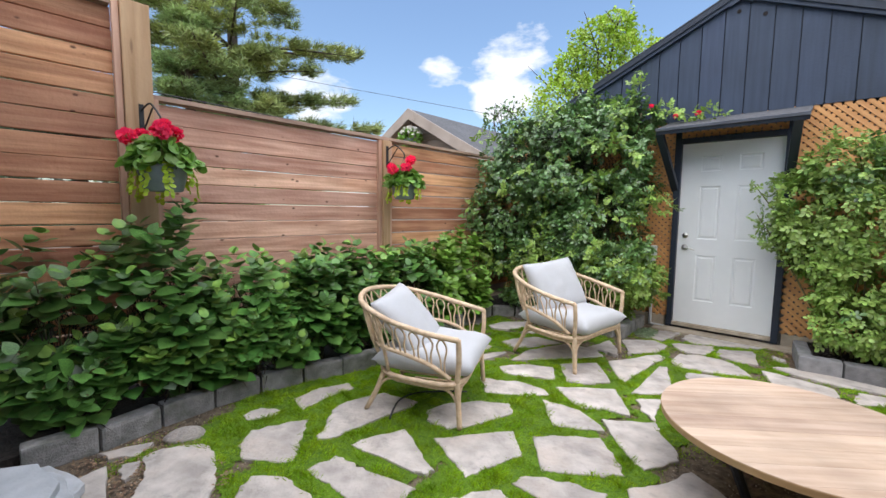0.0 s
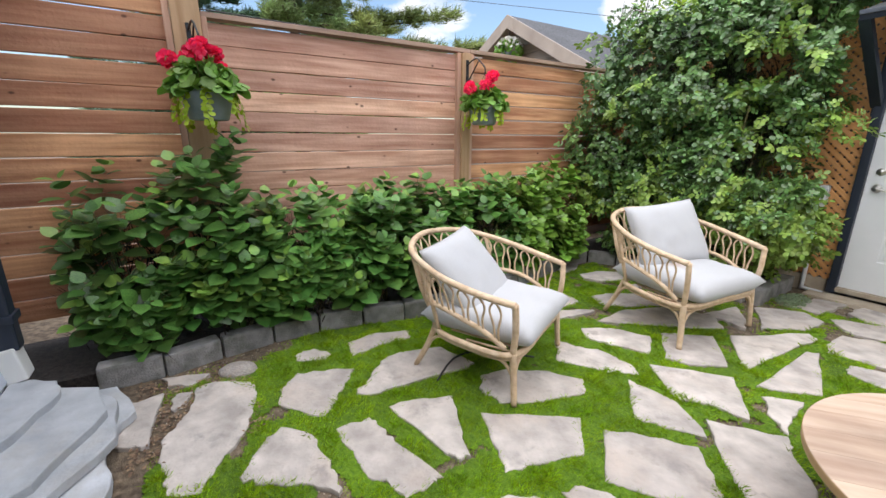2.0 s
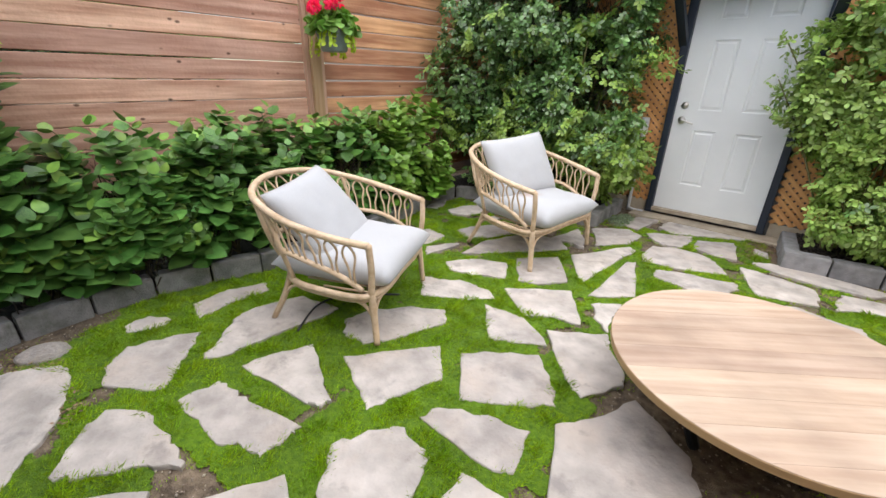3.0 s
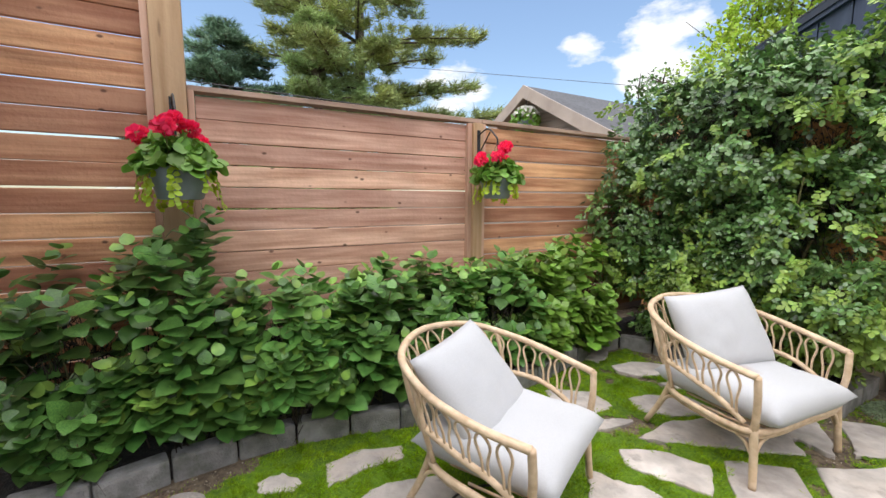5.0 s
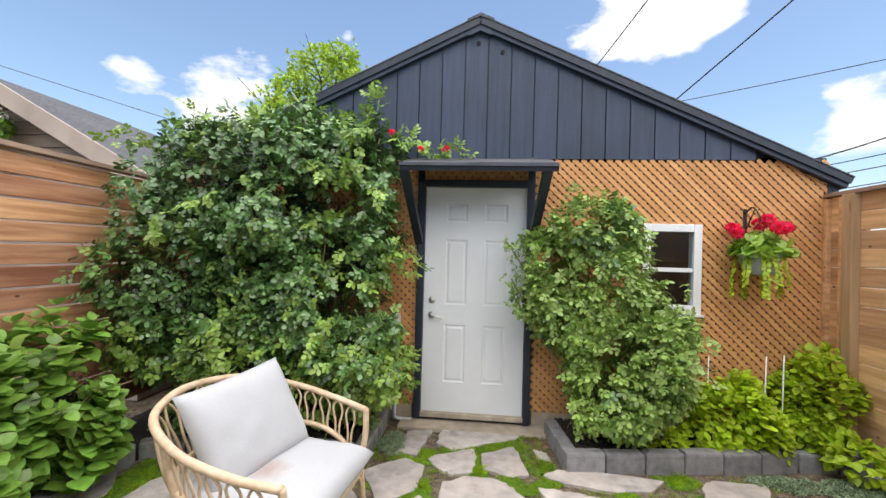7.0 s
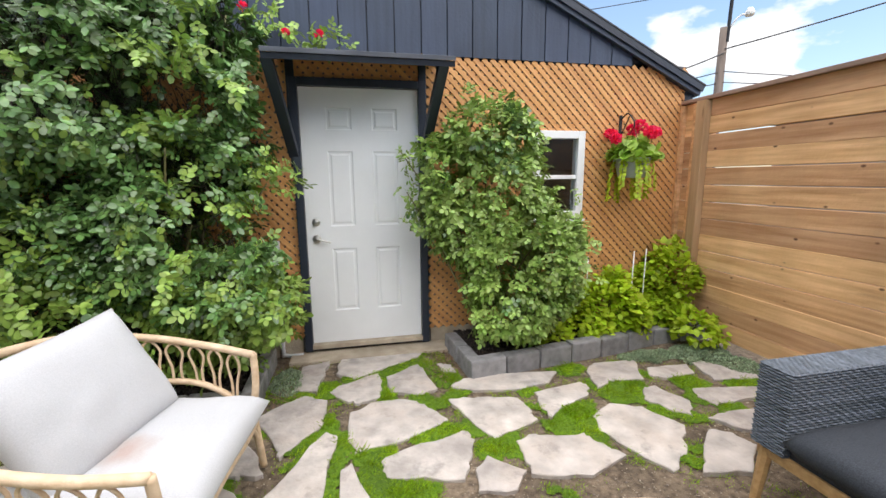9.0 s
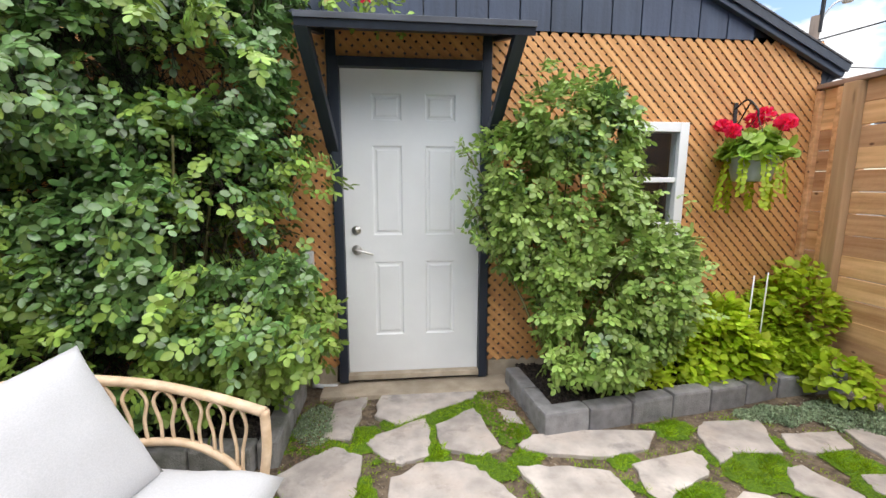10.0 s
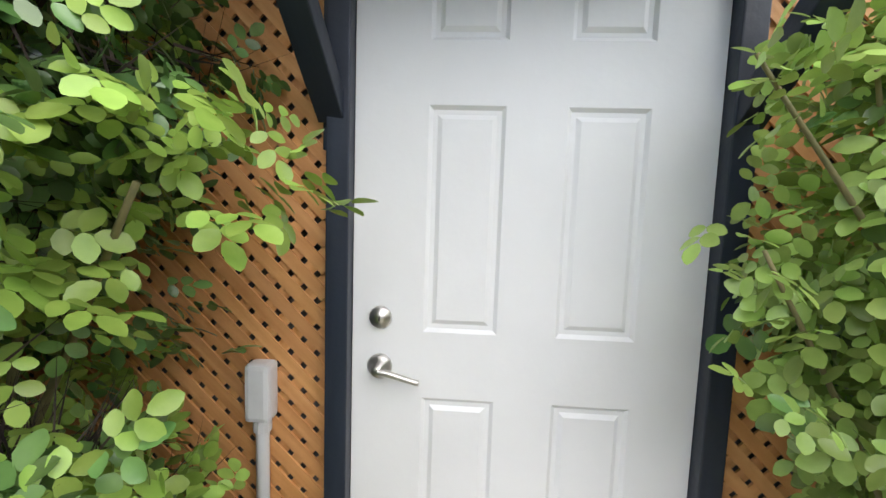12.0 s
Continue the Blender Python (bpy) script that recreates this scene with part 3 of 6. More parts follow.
lath_data = {}
for s, y in ((1, GY - 0.0252), (-1, GY - 0.0186)):
    c = GX0 - 2.4
    while c < GX1 + 2.4:
        for z0, z1 in lath_spans(c, s):
            size = round((z1 - z0) * math.sqrt(2) / 0.02) * 0.02
            if size not in lath_data:
                bm = box((-size / 2 - 0.004, -0.0031, -0.0172), (size / 2 + 0.004, 0.0031, 0.0172))
                lath_data[size] = bpy.data.meshes.new("slat")
                bm.to_mesh(lath_data[size])
                bm.free()
                lath_data[size].materials.append(LATH)
            zc = (z0 + z1) / 2
            ob = new("slat", lath_data[size])
            ob.parent = lattice
            ob.matrix_basis = pose(c - s * zc, y - GY, zc, 0, 45 * s, 0)
        c += 0.0725

# door, its trim and step
door = thing("door_1", ((D0 + D1) / 2, GY - 0.03, DZ0), "closed white six-panel steel door", "door", kind="structure")
DW, DH = (D1 - D0) / 2, DZ1 - DZ0
PANELS = [(x0, x1, z0, z1) for x0, x1 in ((-0.392, -0.198), (-0.046, 0.155)) for z0, z1 in ((1.798, 1.966), (1.054, 1.640), (0.356, 0.873))]
cx = (D0 + D1) / 2
slab = box((-DW + 0.004, 0.012, 0.004), (DW - 0.004, 0.05, DH - 0.004))
xs = sorted({-DW + 0.004, DW - 0.004, *(p[0] - cx for p in PANELS), *(p[1] - cx for p in PANELS)})
zs = sorted({0.004, DH - 0.004, *(p[2] - DZ0 for p in PANELS), *(p[3] - DZ0 for p in PANELS)})
for i in range(len(xs) - 1):
    for j in range(len(zs) - 1):
        if i in (1, 3) and j in (1, 3, 5):
            a, b = (xs[i], zs[j]), (xs[i + 1], zs[j + 1])
            rings = []
            for inset, y in ((0, 0.0), (0.010, 0.009), (0.022, 0.009), (0.034, 0.002)):
                rings.append([slab.verts.new((u, y, w)) for u, w in ((a[0] + inset, a[1] + inset), (b[0] - inset, a[1] + inset), (b[0] - inset, b[1] - inset), (a[0] + inset, b[1] - inset))])
            for r0, r1 in zip(rings, rings[1:]):
                for q in range(4):
                    slab.faces.new((r0[q], r0[(q + 1) % 4], r1[(q + 1) % 4], r1[q]))
            slab.faces.new(rings[-1])
        else:
            slab.faces.new([slab.verts.new((u, 0, w)) for u, w in ((xs[i], zs[j]), (xs[i + 1], zs[j]), (xs[i + 1], zs[j + 1]), (xs[i], zs[j + 1]))])
part("door_leaf", slab, WHITE, door)
TW = 0.057
for lo, hi in (((-DW - TW, -0.045, -DZ0 + 0.03), (-DW + 0.002, 0.04, DH + TW)), ((DW - 0.002, -0.045, -DZ0 + 0.03), (DW + TW, 0.04, DH + TW)), ((-DW + 0.002, -0.045, DH - 0.002), (DW - 0.002, 0.04, DH + TW))):
    part("door_trim", box(lo, hi, 0.004), NAVY, door, "dark navy painted door trim")
part("threshold", box((-DW, -0.05, -0.035), (DW, 0.05, 0.002), 0.004), SILL, door, "worn pale wooden threshold")
lock = part("deadbolt", lathe([(0.029, 0), (0.031, 0.006), (0.027, 0.014), (0.018, 0.016), (0.016, 0.022), (0.0001, 0.022)]), STEEL, door, "brushed nickel deadbolt", True)
lock.matrix_basis = pose(-0.505 - cx, 0, 1.09 - DZ0, 90, 0, 0)
part("keyway", box((-0.0016, -0.007, 0.0215), (0.0016, 0.006, 0.0228)), IRON, lock, "dark key slot")
rose = part("handle_rose", lathe([(0.033, 0), (0.034, 0.006), (0.028, 0.014), (0.016, 0.02), (0.013, 0.05), (0.0001, 0.052)]), STEEL, door, "brushed nickel rosette", True)
rose.matrix_basis = pose(-0.505 - cx, 0, 0.957 - DZ0, 90, 0, 0)
part("door_handle", tube(smooth_line([(-0.505 - cx, -0.045, 0.957 - DZ0), (-0.47 - cx, -0.048, 0.952 - DZ0), (-0.43 - cx, -0.046, 0.940 - DZ0), (-0.395 - cx, -0.043, 0.930 - DZ0)], 5), 0.0095, 10, r_end=0.007), STEEL, door, "brushed nickel lever", True)
step = finish("door_step", box((D0 - 0.17, 4.80, -0.03), (D1 + 0.2, GY - 0.026, 0.02), 0.01), SILL)
tagged(step, "low worn concrete step under the garage door", "step", kind="structure")

# awning over the door
AW0, AW1, AY = -0.72, 0.495, 4.43
awning = thing("door_awning", (0, GY, 2.3), "dark blue lean-to awning with braces over the door", "awning")
tilt = math.degrees(math.atan2(0.17, GY - AY))
m = pose(0, 0, 0.072, tilt, 0, 0)
part("awning_roof", box((AW0, -0.63, -0.012), (AW1, -0.02, 0.012), 0.003, m), SHINGLE, awning, "grey shingle top")
# the front edge is paler than the rail below it
part("front_fascia", box((AW0, -0.64, -0.012), (AW1, -0.632, 0.016), 0.002, m), SLATE, awning, "pale slate-grey front edge")
part("front_rail", box((AW0, -0.628, -0.052), (AW1, -0.603, -0.014), 0.003, m), NAVY, awning)
part("soffit", box((AW0 + 0.03, -0.60, -0.03), (AW1 - 0.03, -0.03, -0.014), 0.0, m), NAVY, awning)
for x in (AW0 + 0.03, AW1 - 0.075):
    inner = x + (0.06 if x < 0 else -0.06)
    top, foot = Vector((x, -0.57, -0.13)), Vector((inner, -0.045, -0.70))
    d = foot - top
    ob = part("brace", box((-0.025, -0.035, 0), (0.025, 0.035, d.length), 0.004), NAVY, awning)
    ob.matrix_basis = Matrix.Translation(top) @ d.to_track_quat("Z", "X").to_matrix().to_4x4()
    part("ledger", box((inner - 0.03, -0.045, -0.78), (inner + 0.03, -0.02, 0.04), 0.003), NAVY, awning)
    part("side_rafter", box((x - 0.025, -0.60, -0.06), (x + 0.025, -0.03, -0.016), 0.003, m), NAVY, awning)

# window
window = thing("window_1", ((W0 + W1) / 2, GY, WZ0), "small white-framed double-hung garage window with dark panes", "window", kind="structure")
ww, wh = (W1 - W0) / 2, WZ1 - WZ0
for lo, hi in (((-ww - 0.02, -0.05, -0.03), (-ww + 0.045, 0.05, wh + 0.03)), ((ww - 0.045, -0.05, -0.03), (ww + 0.02, 0.05, wh + 0.03)),
               ((-ww + 0.045, -0.05, wh - 0.035), (ww - 0.045, 0.05, wh + 0.03)), ((-ww + 0.045, -0.05, -0.03), (ww - 0.045, 0.05, 0.04))):
    part("window_frame", box(lo, hi, 0.004), WHITE, window)
part("meeting_rail", box((-ww + 0.046, -0.035, wh * 0.46), (ww - 0.046, 0.03, wh * 0.46 + 0.035), 0.003), WHITE, window)
part("window_sill", box((-ww - 0.035, -0.075, -0.05), (ww + 0.035, -0.02, -0.03), 0.004), WHITE, window)
for z0, z1, y in ((0.04, wh * 0.46, 0.0), (wh * 0.46 + 0.035, wh - 0.035, -0.012)):
    part("pane", box((-ww + 0.045, y, z0), (ww - 0.045, y + 0.004, z1)), GLASS, window)
tagged(finish("storage_shelf", box((W0 - 0.5, GY + 0.8, 0.03), (W1 + 0.4, GY + 1.2, 1.5), 0.01), SHEATH), "dim grey storage unit inside the garage", "shelf")

# ---- fences ----
board_data = {}


def board(parent, size, height, mat, m, thick=0.03):
    key = (round(size, 3), round(height, 3), mat.name)
    if key not in board_data:
        c_ = 0.004
        a_, b_ = thick / 2, height / 2
        bm = prism([(-a_, -b_ + c_), (-a_ + c_, -b_), (a_ - c_, -b_), (a_, -b_ + c_), (a_, b_ - c_), (a_ - c_, b_), (-a_ + c_, b_), (-a_, b_ - c_)], -size / 2, size / 2, "x")
        board_data[key] = bpy.data.meshes.new("board")
        bm.to_mesh(board_data[key])
        bm.free()
        board_data[key].materials.append(mat)
    ob = new("board", board_data[key])
    ob.parent = parent
    ob.matrix_basis = m
    return ob


def panel(parent, x, y0, y1, z0, z1, mat, gap, rnd, pitch=0.14):
    """Horizontal boards from y0 to y1 on the plane x, each a little off true."""
    n = round((z1 - z0) / pitch)
    h = (z1 - z0) / n
    for i in range(n):
        board(parent, y1 - y0, h - gap, mat, pose(x + rnd.uniform(-0.002, 0.002), (y0 + y1) / 2, z0 + h * (i + 0.5) + rnd.uniform(-0.0025, 0.0025), 0, rnd.uniform(-0.1, 0.1), 90))


rnd = random.Random(4)
FX = -2.9
fence = thing("fence", (0, 0, 0), "reddish cedar fence of horizontal boards with capped posts", "fence")
panel(fence, FX - 0.015, -3.3, 0.275, 0.22, 2.63, CEDAR_DARK, 0.008, rnd)
part("cap_rail", box((FX - 0.05, -3.3, 2.632), (FX + 0.05, 0.27, 2.665), 0.004), CAP, fence)
part("post", box((FX - 0.06, 0.315, 0.0), (FX + 0.09, 0.475, 2.68), 0.006), POST, fence)
part("batten", box((FX + 0.004, 0.275, 0.1), (FX + 0.06, 0.312, 2.67), 0.004), BATTEN, fence)
panel(fence, FX - 0.002, 0.515, 2.462, 0.26, 2.06, CEDAR, 0.0055, rnd)
part("batten", box((FX + 0.012, 0.478, 0.1), (FX + 0.05, 0.513, 2.085), 0.004), BATTEN, fence)
part("cap_rail", box((FX - 0.05, 0.479, 2.075), (FX + 0.05, 2.60, 2.108), 0.004), CAP, fence)
part("batten", box((FX + 0.012, 2.464, 0.1), (FX + 0.05, 2.502, 2.07), 0.004), BATTEN, fence)
part("post", box((FX - 0.06, 2.505, 0.0), (FX + 0.075, 2.6, 2.07), 0.006), POST, fence)
part("batten", box((FX + 0.012, 2.603, 0.1), (FX + 0.05, 2.64, 2.07), 0.004), BATTEN, fence)
# deeper boards: weathering, and the corner's shade put into the colour
panel(fence, FX - 0.002, 2.645, 4.98, 0.26, 2.06, CEDAR_DARK, 0.013, rnd, 0.138)
part("cap_rail", box((FX - 0.05, 2.603, 2.075), (FX + 0.05, 4.99, 2.108), 0.004), CAP, fence)
RX = 2.80
fence_r = thing("fence", (0, 0, 0), "warm brown cedar fence of horizontal boards beside the garage", "fence")
panel(fence_r, RX, -3.3, 4.70, 0.06, 2.06, CEDAR_WARM, 0.0045, rnd, 0.143)
panel(fence_r, RX, 4.86, 5.0, 0.06, 2.06, CEDAR_WARM, 0.003, rnd, 0.143)
part("post", box((RX - 0.075, 4.705, 0.0), (RX + 0.06, 4.80, 2.06), 0.006), POST, fence_r)
part("batten", box((RX - 0.05, 4.805, 0.05), (RX - 0.012, 4.855, 2.05), 0.004), CEDAR_WARM, fence_r)
part("batten", box((RX - 0.05, 4.965, 0.05), (RX - 0.012, 5.005, 2.05), 0.004), CEDAR_WARM, fence_r)
part("cap_rail", box((RX - 0.05, -3.3, 2.062), (RX + 0.05, 5.005, 2.095), 0.004), CAP, fence_r)

# ---- house with lap siding ----
HY, HX = -0.6, -2.22
house = tagged(finish("wall_house", box((HX, HY - 0.2, 0.0), (6.0, HY - 0.012, 3.1)), SIDING), "pale blue-grey vinyl lap siding of the house", "wall", kind="structure")
for i in range(26):
    z = -0.022 + 0.119 * i
    part("siding_board", prism([(HY - 0.010, z), (HY + 0.015, z), (HY + 0.016, z + 0.008), (HY - 0.006, z + 0.1195), (HY - 0.010, z + 0.1195)], HX + 0.01, 6.0, "x"), SIDING, house)
part("corner_trim", box((HX - 0.02, HY - 0.03, 0.05), (HX + 0.009, HY + 0.014, 3.1), 0.003), FASCIA, house)
tagged(finish("wall_house_side", box((HX, -7.0, 0.0), (HX + 0.15, HY - 0.2, 3.1)), SIDING), "pale grey siding on the house's side", "wall", kind="structure")
tagged(finish("roof_house", prism([(-7.2, 3.1), (-0.35, 3.1), (-3.8, 4.5)], HX - 0.3, 6.3, "x"), SHINGLE), "dark grey shingle roof of the house", "roof", kind="structure")


def house_window(name, x0, x1, z0, z1):
    w = thing(name, ((x0 + x1) / 2, HY, z0), "white-framed house window with a sloping sill in grey siding", "window", kind="structure")
    a, b = (x1 - x0) / 2, z1 - z0
    for lo, hi in (((-a, 0.0, 0.09), (-a + 0.085, 0.05, b)), ((a - 0.085, 0.0, 0.09), (a, 0.05, b)), ((-a + 0.085, 0.0, b - 0.085), (a - 0.085, 0.05, b)), ((-a, 0.0, 0.0), (a, 0.055, 0.085))):
        part("window_frame", box(lo, hi, 0.004), WHITE, w)
    for lo, hi in (((-a + 0.086, 0.0, 0.086), (-a + 0.13, 0.03, b - 0.086)), ((a - 0.13, 0.0, 0.086), (a - 0.086, 0.03, b - 0.086)), ((-a + 0.13, 0.0, 0.086), (a - 0.13, 0.03, 0.13))):
        part("sash", box(lo, hi, 0.003), OFFWHITE, w)
    part("pane", box((-a + 0.13, 0.012, 0.13), (a - 0.13, 0.016, b - 0.086)), GLASS, w)
    part("window_sill", box((-a + 0.002, 0.0, -0.02), (a - 0.002, 0.06, -0.002), 0.004), WHITE, w)
    part("blind", box((-a + 0.13, 0.002, 0.13), (a - 0.13, 0.006, b - 0.086)), OFFWHITE, w, "pale blind behind the pane")


house_window("window_2", -1.65, -0.84, 1.92, 2.95)
house_window("window_3", -0.60, 0.40, 1.41, 2.7)

pipe = thing("downpipe", (-2.14, HY, 0), "black downpipe on the house corner with a white outlet", "downpipe")
part("pipe", box((-0.045, 0.012, 0.36), (0.045, 0.085, 3.05), 0.012), NAVY, pipe)
for z in (1.385, 0.52):
    part("clamp", box((-0.06, 0.01, z - 0.02), (0.06, 0.095, z + 0.02), 0.006), NAVY, pipe)
part("outlet", box((-0.055, 0.0, 0.2), (0.055, 0.1, 0.37), 0.01, pose(0, 0.02, 0, 8, 0, 0)), OFFWHITE, pipe, "white plastic outlet")


def slab_mesh(outline, thick, seed, rough=0.012, worn=0.012, steps=3):
    """A flat stone of the outline with a ragged, worn edge; its top at z = 0."""
    r = random.Random(seed)
    pts = []
    for i, p in enumerate(outline):
        q = outline[(i + 1) % len(outline)]
        for k in range(steps):
            t = k / steps
            jit = rough if k else rough * 0.4
            pts.append((p[0] + (q[0] - p[0]) * t + r.uniform(-jit, jit), p[1] + (q[1] - p[1]) * t + r.uniform(-jit, jit)))
    cx_, cy_ = sum(p[0] for p in pts) / len(pts), sum(p[1] for p in pts) / len(pts)
    rad = max(0.05, sum(math.hypot(p[0] - cx_, p[1] - cy_) for p in pts) / len(pts))
    bm, rings = bmesh.new(), []
    for shrink, z in ((0, -thick), (0, -worn * 0.7), (worn * 0.6, -worn * 0.15), (worn * 2, 0.0)):
        f = 1 - shrink / rad
        rings.append([bm.verts.new((cx_ + (px - cx_) * f, cy_ + (py - cy_) * f, z + (r.uniform(-0.002, 0.001) if z else 0))) for px, py in pts])
    for a, b in zip(rings, rings[1:]):
        for i in range(len(pts)):
            bm.faces.new((a[i - 1], a[i], b[i], b[i - 1]))
    f = bm.faces.new(rings[-1])
    bmesh.ops.triangulate(bm, faces=[f])
    bmesh.ops.recalc_face_normals(bm, faces=bm.faces)
    return bm


# spare flagstones stacked against the house
for k, (outline, z, rx, ry) in enumerate((
        ([(-1.6, -0.57), (-1.62, -0.2), (-1.3, -0.15), (-1.0, -0.2), (-0.75, -0.35), (-0.75, -0.57)], 0.062, 0, 0),
        ([(-2.15, -0.57), (-2.1, -0.2), (-1.8, -0.1), (-1.66, -0.2), (-1.68, -0.57)], 0.062, 0, 0),
        ([(-2.12, -0.57), (-2.05, -0.3), (-1.85, -0.17), (-1.55, -0.15), (-1.15, -0.4), (-1.05, -0.57)], 0.115, 1.5, 0),
        ([(-2.1, -0.57), (-1.95, -0.24), (-1.72, -0.19), (-1.33, -0.36), (-1.2, -0.57)], 0.16, 3, 0.5),
        ([(-2.13, -0.58), (-2.05, -0.41), (-1.9, -0.37), (-1.62, -0.46), (-1.38, -0.57)], 0.205, 5, -1))):
    ccx, ccy = sum(p[0] for p in outline) / len(outline), sum(p[1] for p in outline) / len(outline)
    ob = finish("spare_flagstone", slab_mesh([(p[0] - ccx, p[1] - ccy) for p in outline], 0.042, 90 + k, 0.009, 0.006, 4), FLAG_PALE)
    ob.matrix_world = pose(ccx, ccy, z, -rx, ry, 0)
    tagged(ob, "spare pale blue-grey flagstone slab stacked against the house siding", "stone", "stacked flagstones")
funnel = finish("funnel", lathe([(0.012, -0.5), (0.014, -0.16), (0.022, -0.13), (0.085, -0.01), (0.092, 0.0), (0.088, 0.002), (0.02, -0.115), (0.0001, -0.115)]), OFFWHITE, smooth=True)
funnel.matrix_world = pose(-0.82, -0.46, 0.55, 4, -8, 0) @ Matrix.Diagonal((0.7, 0.7, 0.95, 1))
tagged(funnel, "white plastic funnel on a stem by the house wall", "funnel")

# ---- neighbour's garage, utility pole, cables ----
NX, NY, NZ = -4.86, 4.75, 3.10
neighbour = thing("neighbour_garage", (NX, NY, 0), "neighbour's beige gabled garage with grey shingle roof", "garage")
part("wall", prism([(-1.5, 0), (1.5, 0), (1.5, NZ - 0.865), (0, NZ - 0.04), (-1.5, NZ - 0.865)], 0.25, 5.0), BEIGE, neighbour)
for i in range(8):
    z = NZ - 0.9 + i * 0.13
    half = min(1.48, (NZ - 0.08 - z - 0.12) / 0.55)
    if half > 0.05:
        part("siding_board", box((-half, 0.228, z), (half, 0.248, z + 0.118)), BEIGE, neighbour)
for s in (-1, 1):
    m = pose(0, 0, NZ, 0, math.degrees(math.atan(0.55)) * s, 0)
    lo, hi = min(0, s * 2.3), max(0, s * 2.3)
    part("roof_slope", box((lo, 0.0, -0.02), (hi, 5.3, 0.02), 0, m), SHINGLE, neighbour)
    part("fascia", box((lo, -0.03, -0.14), (hi, -0.003, 0.025), 0.003, m), FASCIA, neighbour)
    part("soffit", box((lo, 0.0, -0.06), (hi, 0.24, -0.045), 0, m), FASCIA, neighbour)
part("fascia_peak", prism([(0, NZ + 0.028), (0.13, NZ - 0.044), (0.13, NZ - 0.226), (0, NZ - 0.155), (-0.13, NZ - 0.226), (-0.13, NZ - 0.044)], -0.034, -0.002), FASCIA, neighbour)

pole = thing("utility_pole", (10.3, 12.3, 0), "weathered wooden utility pole with a lamp and cables", "utility pole")
part("pole", tube([(0, 0, 0), (0.02, 0, 5.6)], 0.14, 12, r_end=0.11), POLE, pole, smooth=True)
part("pole_extension", tube([(0.05, -0.1, 5.2), (0.1, -0.1, 6.75)], 0.05, 8), DARK_METAL, pole)
part("lamp_arm", tube(smooth_line([(0.1, -0.1, 5.55), (0.3, -0.15, 5.85), (0.55, -0.2, 5.95)], 5), 0.025, 6), GREYPLASTIC, pole)
lampb = part("lamp_head", lathe([(0.0001, 0.24), (0.1, 0.22), (0.16, 0.1), (0.2, 0.0), (0.16, -0.1), (0.0001, -0.14)], 16), OFFWHITE, pole, "pale street lamp head", True)
lampb.matrix_basis = pose(0.62, -0.2, 5.95) @ Matrix.Diagonal((0.65, 0.65, 0.65, 1))
part("transformer_box", box((-0.34, -0.2, 2.6), (-0.14, 0.1, 3.6), 0.03), DARK_METAL, pole)


def cable(a, b, sag, r=0.012, thing_label="dark overhead cable sagging between poles"):
    pts = [Vector(a).lerp(Vector(b), t / 14) - Vector((0, 0, sag * 4 * (t / 14) * (1 - t / 14))) for t in range(15)]
    tagged(finish("overhead_cable", tube(pts, r, 5), CABLE, smooth=True), thing_label, "cable", "overhead cables")


cable((10.4, 12.2, 6.7), (-12.0, 26.0, 7.4), 0.5)
cable((10.4, 12.2, 6.7), (24.0, 5.0, 6.4), 0.4)
cable((10.3, 12.2, 4.9), (2.3, 10.8, 2.9), 0.3, 0.02)
cable((10.3, 12.2, 5.0), (21.0, 3.0, 8.5), 0.3, 0.02)
for dz, b in ((4.4, (24, 9, 4.6)), (4.1, (24, 8, 4.5)), (3.7, (24, 9, 3.4)), (3.4, (24, 10, 3.6)), (3.0, (22, 8, 3.1))):
    cable((10.3, 12.2, dz), b, 0.35, 0.014)
    cable((10.3, 12.2, dz), (3.0, 19.0, dz - 0.4), 0.3, 0.014)
shed = thing("neighbour_shed", (8.6, 6.9, 0), "low dark-roofed shed beyond the side fence", "shed")
part("wall", box((-1.3, -1.0, 0), (1.3, 1.0, 2.35)), BEIGE, shed)
part("roof", prism([(-1.5, 2.33), (1.5, 2.33), (1.5, 2.4), (0, 2.82), (-1.5, 2.4)], -1.15, 1.15), SHINGLE, shed)
cable((2.0, 10.9, 3.2), (6.5, 2.2, 7.6), 0.1, 0.012)
cable((0.6, 10.9, 3.5), (3.2, 2.5, 6.2), 0.1, 0.008)
cable((-12.5, 4.7, 5.5), (-1.85, 10.6, 2.84), 0.0, 0.006, "thin overhead cable running down to the garage roof")
cable((-4.5, -8.0, 2.66), (-4.5, 4.72, 2.44), 0.0, 0.006, "thin cable strung just above the cedar fence")

# ---- planting beds and kerbs ----


